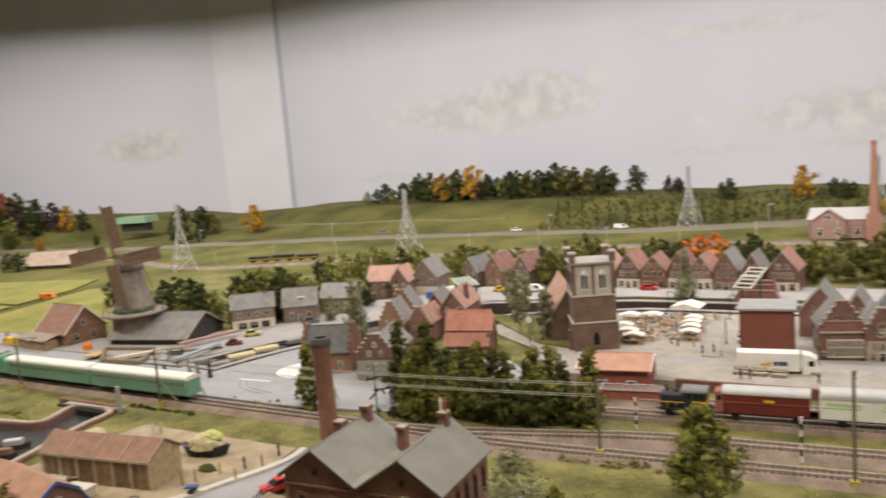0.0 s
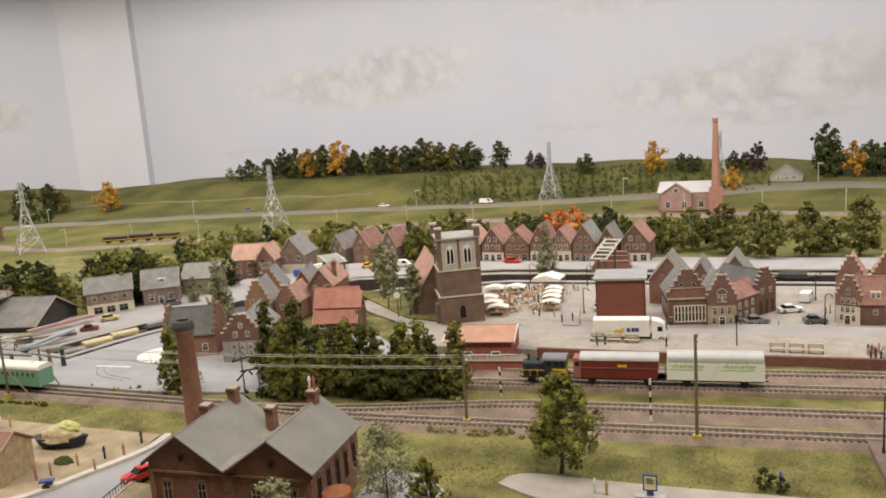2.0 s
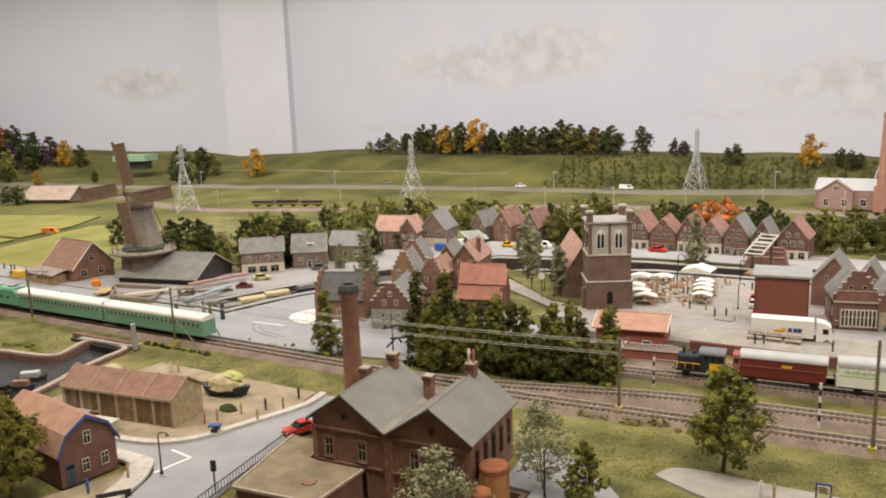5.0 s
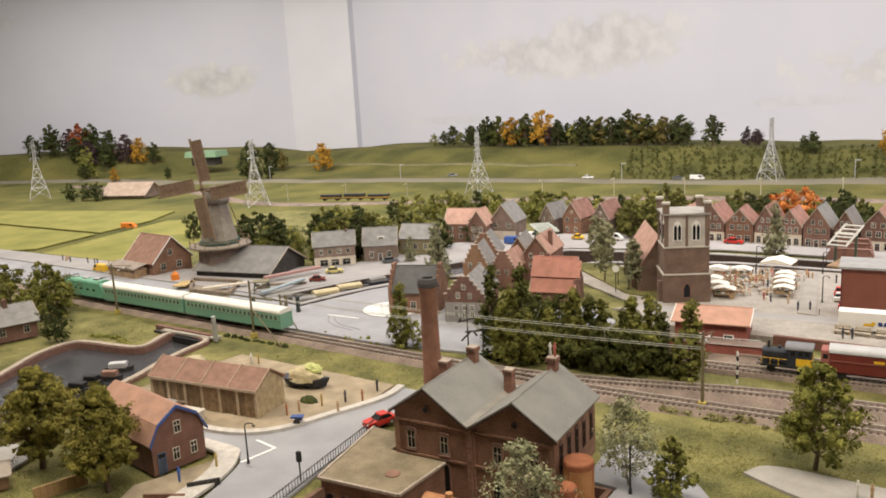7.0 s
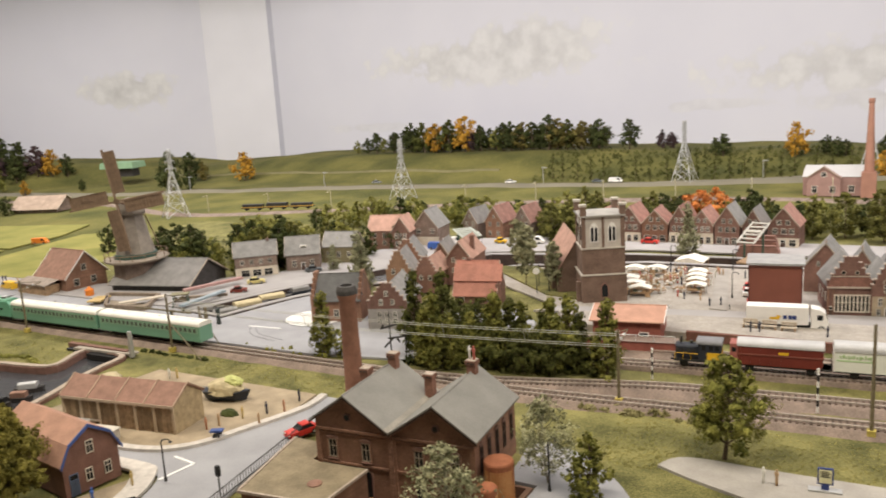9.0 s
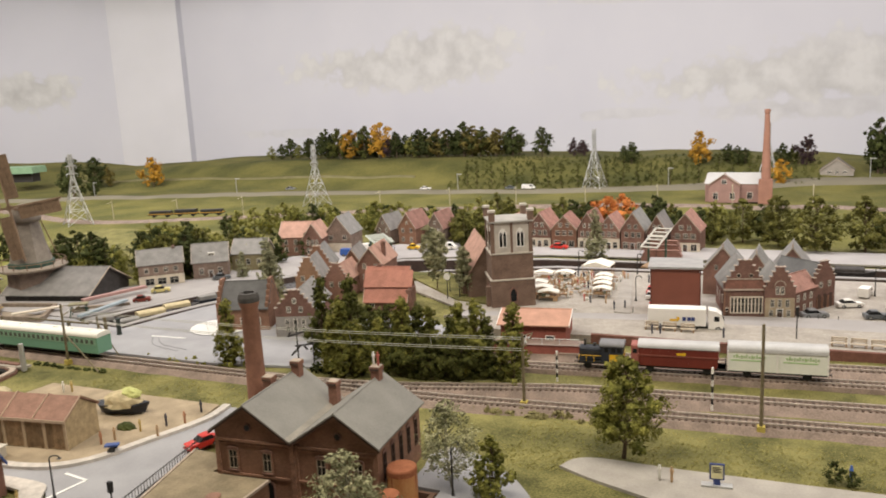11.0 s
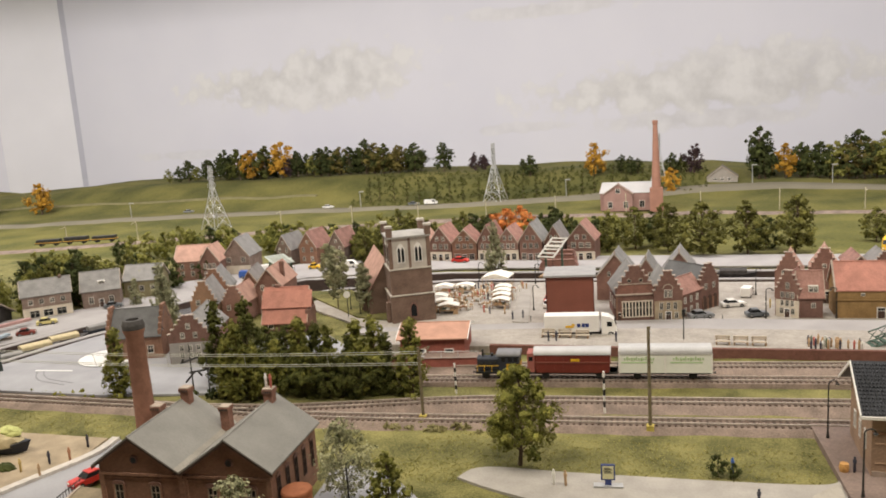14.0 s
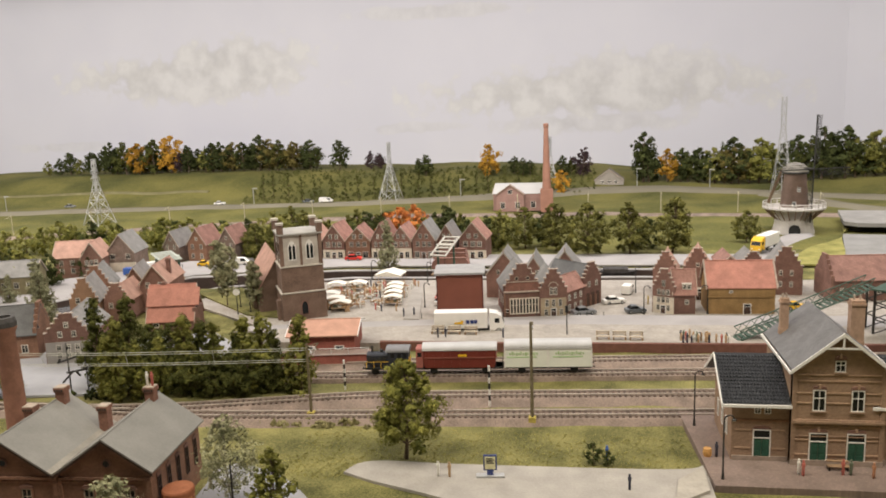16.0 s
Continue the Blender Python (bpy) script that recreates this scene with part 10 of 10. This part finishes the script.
def boat(x, y, z, rz, length, hull, top, label):
    root = thing("boat", at(x, y, z, rz), label, "boat", "boats")
    hl, w = length / 2, length * 0.17
    outline = [(-hl, -w * 0.6), (-hl * 0.6, -w), (hl * 0.4, -w), (hl * 0.8, -w * 0.55), (hl, 0), (hl * 0.8, w * 0.55), (hl * 0.4, w), (-hl * 0.6, w), (-hl, w * 0.6)]
    bm = bmesh.new()
    a = [bm.verts.new((px * 0.9, py * 0.75, 0)) for px, py in outline]
    c = [bm.verts.new((px, py, 0.009 + 0.004 * (px / hl) ** 2)) for px, py in outline]
    bm.faces.new(a[::-1])
    bm.faces.new(c)
    for i in range(len(outline)):
        j = (i + 1) % len(outline)
        bm.faces.new((a[i], a[j], c[j], c[i]))
    part("hull", bm, hull, root)
    bm = bmesh.new()
    rounded(bm, -hl * 0.72, hl * 0.5, w * 0.88, 0.009, 0.02, w * 0.4, 4)
    part("cover", bm, top, root)
    return root


TANCANVAS = mat("tan_tarpaulin", (0.52, 0.44, 0.27), 0.85, 0.15, 0.01)
boat(-1.322, 1.374, -0.009, 60, 0.1, TAR, TANCANVAS, "moored barge under a tan tarpaulin")
boat(-1.305, 1.44, -0.009, 56, 0.095, TAR, TANCANVAS, "moored barge under a tan tarpaulin")
boat(-1.322, 1.3, -0.009, 56, 0.085, TAR, SLATE, "moored grey barge in the canal")
boat(-1.4, 1.3, -0.009, 50, 0.1, TAR, SLATE, "moored grey barge in the canal")
boat(-1.285, 1.52, -0.009, 60, 0.07, DARKBLUE, SLATE, "small moored blue boat")
boat(0.13, 2.03, 0.004, 0, 0.1, TAR, TAR, "dark barge moored at the canal wall")
boat(-1.318, 0.812, -0.01, 40, 0.05, TAR, SILVER, "small harbour boat with a silver cover")
boat(-1.29, 0.776, -0.01, 30, 0.042, TAR, TILE_BROWN, "small brown harbour boat beside the quay")
boat(-1.298, 0.745, -0.01, 20, 0.04, TAR, BLACK, "small dark harbour boat")
boat(-1.288, 0.715, -0.01, 15, 0.05, TAR, BLACK, "small dark harbour boat")

# laid-up boat with a heap of nets on the yard
root = thing("laid_up_boat", at(-0.924, 0.88, 0.006, 14), "dark blue boat on the yard heaped with tan nets", "boat")
bm = bmesh.new()
a = [(-0.045, 0), (-0.03, -0.014), (0.025, -0.014), (0.045, 0), (0.025, 0.014), (-0.03, 0.014)]
lo = [bm.verts.new((x * 0.8, y * 0.6, 0.002)) for x, y in a]
hi = [bm.verts.new((x, y, 0.013 + 0.006 * abs(x) / 0.045)) for x, y in a]
bm.faces.new(lo[::-1])
bm.faces.new(hi)
for i in range(6):
    bm.faces.new((lo[i], lo[(i + 1) % 6], hi[(i + 1) % 6], hi[i]))
part("hull", bm, DARKBLUE, root)


def heap(name, w, d, h, material, seed, parent=None, m=None, label="", category="heap"):
    bm = bmesh.new()
    bmesh.ops.create_icosphere(bm, subdivisions=3, radius=1)
    for v in bm.verts:
        k = 1 + 0.28 * noise.noise(v.co * 2.2 + Vector((seed, 0, 0)))
        v.co = Vector((v.co.x * w * k, v.co.y * d * k, max(-0.05, v.co.z) * h * k))
    if parent:
        ob = part(name, bm, material, parent, label)
        ob.matrix_local = m
        return ob
    return one(name, bm, material, m, label, category, "heaps")


heap("fishing_net", 0.032, 0.018, 0.022, TANCANVAS, 3, root, at(0, 0, 0.013), "tan heap of nets")
heap("tarpaulin", 0.018, 0.012, 0.012, mat("lime_cloth", (0.5, 0.52, 0.2), 0.8, 0.1, 0.01), 7, root, at(0.012, 0.003, 0.027), "lime-green cloth")
heap("sand_heap", 0.03, 0.022, 0.016, mat("pale_sand", (0.5, 0.43, 0.28), 0.95, 0.15, 0.01), 1, None, at(-1.14, 0.86, 0.004), "pale sand heap behind the shed")
heap("sand_heap", 0.022, 0.018, 0.012, mat("pale_sand", (0.5, 0.43, 0.28)), 4, None, at(-1.2, 0.885, 0.004), "pale sand heap behind the shed")
heap("shrub", 0.016, 0.01, 0.008, LEAF_DARK, 9, None, at(-0.876, 0.836, 0.006), "low dark shrub on the sandy yard")
root = thing("hand_cart", at(-0.83, 0.765, 0.006, 30), "small blue hand cart beside the shed", "cart")
bm = bmesh.new()
box(bm, -0.009, 0.009, -0.005, 0.005, 0.01, 0.0125)
part("tray", bm, BLUE, root)
for s in (-1, 1):
    bm = bmesh.new()
    rod(bm, (0, s * 0.0055, 0.005), (0, s * 0.0065, 0.005), 0.005, seg=12)
    part("wheel", bm, IRON, root)
bm = bmesh.new()
box(bm, -0.009, 0.009, -0.005, 0.005, 0.003, 0.012)
box(bm, -0.005, 0.009, -0.0045, 0.0045, 0.012, 0.016)
one("small_van", bm, WHITE, at(-0.99, 0.845, 0.006, 20), "tiny white van behind the shed", "van")
bm = bmesh.new()
box(bm, -0.02, 0.02, -0.016, 0.016, 0.0, 0.014)
box(bm, -0.022, 0.022, -0.018, 0.018, 0.014, 0.016)
one("lean_to", bm, mat("pale_sheet", (0.62, 0.58, 0.5), 0.7, 0.1, 0.02), at(-0.985, 0.695, 0.006, 8), "small lean-to with a pale flat roof beside the shed", "lean-to")

# railway bridge over the basin mouth, posts and beams
# Plain black block that fills in the dark of the tunnel recess.
bm = bmesh.new()
box(bm, -0.075, 0.075, -0.03, 0.0, -0.045, 0.004)
one("bridge_mouth", bm, BLACK, at(-1.375, 1.012, 0.0, 0), "black block standing in for shade in the harbour tunnel mouth", "tunnel", kind="structure")
bm = bmesh.new()
box(bm, -0.085, 0.085, -0.006, 0.004, 0.002, 0.011)
one("bridge_parapet", bm, mat("quay_stone", (0.3, 0.2, 0.15)), at(-1.375, 1.0, 0.0, 0), "low brick parapet of the railway bridge", "parapet", kind="structure")
for x, y, h, r in ((-1.268, 0.99, 0.05, 0.005), (-1.227, 1.129, 0.065, 0.0022), (-1.31, 1.135, 0.05, 0.0022), (-1.653, 1.111, 0.05, 0.0022), (-1.507, 1.142, 0.045, 0.0022), (-1.3, 1.215, 0.035, 0.004)):
    bm = bmesh.new()
    rod(bm, (0, 0, 0), (0, 0, h), r, r * 0.85, 8)
    one("post", bm, GALV if r > 0.004 else POLE, at(x, y, 0.003), "upright weathered post beside the railway", "post", "trackside posts")
def beam(a, c, w, h, material, label):
    """A squared timber or steel beam from a to c."""
    a, c = Vector(a), Vector(c)
    way = c - a
    n = Vector((-way.y, way.x, 0)).normalized() * (w / 2)
    up = Vector((0, 0, h))
    bm = bmesh.new()
    v = [bm.verts.new(p) for p in (a - n, a + n, c + n, c - n, a - n + up, a + n + up, c + n + up, c - n + up)]
    for f in ((0, 1, 2, 3), (4, 5, 6, 7), (0, 1, 5, 4), (1, 2, 6, 5), (2, 3, 7, 6), (3, 0, 4, 7)):
        bm.faces.new([v[k] for k in f])
    return one("beam", bm, material, Matrix(), label, "beam", "canal beams")


PALEBLUE = mat("pale_blue_steel", (0.3, 0.36, 0.4), 0.5, 0.15, 0.02)
DULLPINK = mat("dull_pink_steel", (0.4, 0.24, 0.22), 0.6, 0.15, 0.02)
DOCKWOOD = mat("dock_boards", (0.24, 0.19, 0.145), 0.9, 0.25, 0.012)
beam((-1.425, 1.262, 0.016), (-1.43, 1.405, 0.016), 0.013, 0.005, PALEBLUE, "pale blue steel footway over the lock")
beam((-1.53, 1.37, 0.018), (-1.478, 1.52, 0.018), 0.014, 0.006, DULLPINK, "dull pink steel footway over the lock")
beam((-1.5, 1.352, 0.005), (-1.42, 1.405, 0.005), 0.008, 0.008, DOCKWOOD, "brown timber fender along the lock")
for a, c in (((-1.738, 1.318), (-1.6, 1.348)), ((-1.596, 1.351), (-1.525, 1.25)), ((-1.522, 1.246), (-1.64, 1.231)), ((-1.645, 1.233), (-1.735, 1.312))):
    beam((*a, 0.004), (*c, 0.004), 0.008, 0.011, DOCKWOOD, "low brown timber wall of the boat dock")
beam((-1.61, 1.243, 0.015), (-1.55, 1.33, 0.015), 0.016, 0.003, CREAM, "pale planked gangway across the boat dock")
patch("dock_floor", [(-1.73, 1.312), (-1.6, 1.342), (-1.53, 1.255), (-1.64, 1.24)], mat("dock_sand", (0.3, 0.25, 0.19), 0.95, 0.2, 0.02), 0.0062, "sandy floor of the small boat dock", "dock")
beam((-1.425, 1.14, 0.047), (-1.262, 1.14, 0.047), 0.003, 0.003, POLE, "thin olive cross beam on trackside posts")
beam((-1.72, 1.29, 0.012), (-1.7, 1.24, 0.012), 0.034, 0.003, mat("yellow_planks", (0.52, 0.38, 0.17), 0.8, 0.2, 0.01), "small yellow planked deck beside the dock")
for a, c, r, m1, lb in (((-1.227, 1.129, 0.055), (-1.13, 1.085, 0.004), 0.0013, POLE, "slanting olive stay beside the railway"), ((-1.22, 1.045, 0.06), (-1.12, 1.02, 0.004), 0.0013, POLE, "slanting olive stay beside the railway"), ((-1.653, 1.111, 0.045), (-1.72, 1.08, 0.004), 0.0014, POLE, "slanting olive stay beside the railway")):
    bm = bmesh.new()
    rod(bm, a, c, r, seg=6)
    one("stay", bm, m1, Matrix(), lb, "stay", "trackside stays")
for x, y, h, r in ((-1.375, 1.19, 0.026, 0.0042), (-1.262, 1.213, 0.034, 0.0048)):
    bm = bmesh.new()
    lathe(bm, [(r * 1.15, 0), (r, h * 0.12), (r * 0.85, h * 0.85), (r * 1.05, h * 0.9), (r, h), (r * 0.3, h * 1.04)], 12)
    one("bollard", bm, mat("black_green_bollard", (0.035, 0.045, 0.04), 0.6, 0.2, 0.01), at(x, y, 0.004), "stout black mooring bollard at the lock", "bollard", "bollards")
winch = thing("winch", at(-1.465, 1.3, 0.005, 35), "olive-brown lattice winch beside the lock", "winch")
for sx in (-1, 1):
    for sy in (-1, 1):
        bm = bmesh.new()
        rod(bm, (sx * 0.018, sy * 0.01, 0), (sx * 0.015, sy * 0.008, 0.028), 0.0012, seg=5)
        part("leg", bm, IRON_GREEN, winch)
    bm = bmesh.new()
    rod(bm, (sx * 0.018, -0.01, 0.004), (sx * 0.015, 0.008, 0.026), 0.0009, seg=4)
    part("brace", bm, IRON_GREEN, winch)
bm = bmesh.new()
rod(bm, (-0.014, 0, 0.016), (0.014, 0, 0.016), 0.006, seg=14)
part("drum", bm, DOCKWOOD, winch, "brown cable drum")
bm = bmesh.new()
box(bm, -0.02, 0.02, -0.012, 0.012, 0.028, 0.031)
part("roof", bm, mat("olive_roof", (0.27, 0.25, 0.16), 0.8, 0.2, 0.02), winch)
car(-1.415, 1.44, 35, MAROON, "dark maroon tractor on the quay", 0.04, 0.006)
car(-2.73, 1.82, 20, ORANGE, "small orange farm vehicle on the field track", 0.06, 0.006, van=True)

# iron fence between road and works
fence = thing("iron_fence", Matrix(), "low dark iron fence along the road by the works", "fence")
for i in range(44):
    t = i / 43
    x, y = -0.688 - 0.037 * t, 0.56 + 0.25 * t
    bm = bmesh.new()
    rod(bm, (x, y, 0.003), (x, y, 0.019), 0.0006, seg=4)
    part("bar", bm, IRON, fence)
for z in (0.006, 0.017):
    bm = bmesh.new()
    rod(bm, (-0.688, 0.56, z), (-0.725, 0.81, z), 0.0007, seg=4)
    part("rail", bm, IRON, fence)
# garden of the brick house
for a, c, h, m1, lb in (((-0.815, 0.56), (-0.79, 0.59), 0.011, IRON, "short dark garden railing"), ((-0.962, 0.452), (-0.945, 0.512), 0.017, mat("orange_fence_boards", (0.42, 0.27, 0.14), 0.85, 0.2, 0.01), "orange-brown wooden garden fence"), ((-0.845, 0.52), (-0.80, 0.545), 0.008, BRICK, "low dark garden wall")):
    root = thing("garden_fence", Matrix(), lb, "fence", "garden fences")
    p, q = Vector((*a, 0)), Vector((*c, 0))
    k = 8
    for i in range(k):
        bm = bmesh.new()
        s = p.lerp(q, i / k)
        e = p.lerp(q, (i + 0.96) / k)
        n = Vector((-(e - s).y, (e - s).x, 0)).normalized() * 0.0012
        slab(bm, [(s.x - n.x, s.y - n.y), (e.x - n.x, e.y - n.y), (e.x + n.x, e.y + n.y), (s.x + n.x, s.y + n.y)], 0.002, 0.002 + h)
        part("board", bm, m1, root)

patch("pavement_4", bend([(-1.3, 0.42), (-1.2, 0.505), (-1.105, 0.535), (-1.075, 0.49), (-1.06, 0.42)]), mat("pale_slabs", (0.42, 0.4, 0.37), 0.85, 0.12, 0.03), 0.0052, "pale paved path beside the garden", "pavement")
rails = thing("garden_railing", Matrix(), "low dark railing beside the pale path", "railing")
for i in range(8):
    p = Vector((-1.125, 0.53, 0)).lerp(Vector((-1.075, 0.485, 0)), i / 7)
    bm = bmesh.new()
    rod(bm, (p.x, p.y, 0.003), (p.x, p.y, 0.013), 0.0006, seg=4)
    part("post", bm, IRON, rails)
bm = bmesh.new()
rod(bm, (-1.125, 0.53, 0.0125), (-1.075, 0.485, 0.0125), 0.0007, seg=4)
part("rail", bm, IRON, rails)
house(-1.035, 0.432, 62, 0.05, 0.04, 0.018, 0.027, mat("brown_hut_boards", (0.26, 0.16, 0.1), 0.85, 0.2, 0.01), mat("pale_hut_roof", (0.42, 0.36, 0.31), 0.8, 0.15, 0.015), "small brown garden hut with a pale roof", gable="S", doors=(("F", 0.0, 0.009, 0.015, DARKDOOR),), name="garden_hut", category="hut", group="", over=0.004)

# ---- undergrowth ----


def scrub(name, spots, size, leaf, label, seed):
    rng = random.Random(seed)
    verts, faces = [], []
    for x, y, r, h in spots:
        for _ in range(int(26 * r / 0.01)):
            a, d = rng.uniform(0, 6.28), r * rng.random() ** 0.5
            clump(verts, faces, Vector((x + d * math.cos(a), y + d * math.sin(a) * 0.7, height(x, y) + rng.uniform(0, h) * (1 - (d / r) ** 2 * 0.7))), size * rng.uniform(0.6, 1.3), rng)
    me = bpy.data.meshes.new(name)
    me.from_pydata([tuple(v) for v in verts], [], faces)
    me.materials.append(leaf)
    return tagged(new(name, me), label, "undergrowth", kind="stuff")


rng = random.Random(3)
scrub("scrub", [(-0.42 + i * 0.017 + rng.uniform(-0.006, 0.006), 1.058 + rng.uniform(-0.006, 0.006), rng.uniform(0.004, 0.011), rng.uniform(0.004, 0.01)) for i in range(15)], 0.0042, LEAF_BROWN, "low dry brown scrub along the track bed", 1)
scrub("scrub", [(-1.1 + i * 0.015, 1.12 + rng.uniform(-0.006, 0.006), rng.uniform(0.004, 0.01), rng.uniform(0.004, 0.009)) for i in range(13)], 0.0028, LEAF_MID, "low green hedge between street and railway", 2)
scrub("scrub", [(-1.28 + i * 0.02, 1.03 + rng.uniform(-0.006, 0.006), rng.uniform(0.004, 0.01), rng.uniform(0.004, 0.009)) for i in range(9)], 0.0028, LEAF_DARK, "low dark scrub along the track bed", 3)
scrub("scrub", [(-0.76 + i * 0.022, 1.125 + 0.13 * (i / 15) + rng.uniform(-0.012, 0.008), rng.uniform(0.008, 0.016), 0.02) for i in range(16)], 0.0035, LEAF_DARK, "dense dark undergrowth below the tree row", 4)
scrub("scrub", [(-1.55 + i * 0.016, 0.908 + 0.012 * math.sin(i * 0.5), rng.uniform(0.006, 0.012), rng.uniform(0.004, 0.009)) for i in range(11)], 0.003, LEAF_OLIVE, "yellowish scrub along the harbour quay", 5)


def tufts(name, spots, label, seed, leaf):
    """Blades of grass flock in small tufts: spots are (x0, x1, y0, y1, count)."""
    rng = random.Random(seed)
    verts, faces = [], []
    for x0, x1, y0, y1, count in spots:
        for _ in range(count):
            x, y = rng.uniform(x0, x1), rng.uniform(y0, y1)
            z, h = height(x, y), rng.uniform(0.001, 0.0026)
            for _ in range(4):
                a, k = rng.uniform(0, 6.28), len(verts)
                c, d = Vector((math.cos(a), math.sin(a), 0)), rng.uniform(0.0004, 0.0012)
                p = Vector((x + rng.uniform(-0.0018, 0.0018), y + rng.uniform(-0.0018, 0.0018), z - 0.0006))
                verts += [p - c * d, p + c * d, p + Vector((rng.uniform(-0.002, 0.002), rng.uniform(-0.002, 0.002), h))]
                faces.append((k, k + 1, k + 2))
    me = bpy.data.meshes.new(name)
    me.from_pydata([tuple(v) for v in verts], [], faces)
    me.materials.append(leaf)
    return tagged(new(name, me), label, "grass", kind="stuff")


BLADES = foliage("grass_blades", (0.24, 0.23, 0.075), (0.44, 0.4, 0.15))
tufts("grass", [(-0.34, 0.17, 0.955, 1.055, 2000), (-0.4, -0.24, 0.9, 0.96, 900)], "olive grass flock in the meadow by the track", 21, BLADES)
tufts("grass", [(-1.1, -0.74, 0.965, 1.04, 800), (-1.16, -0.9, 0.44, 0.53, 700), (-1.62, -1.42, 0.9, 1.03, 500)], "olive grass flock round the harbour", 22, BLADES)

# single sleepers of the nearest stretches, last
for root, line, x0, x1 in TRACKS:
    sleepers(root, line, x0, x1)
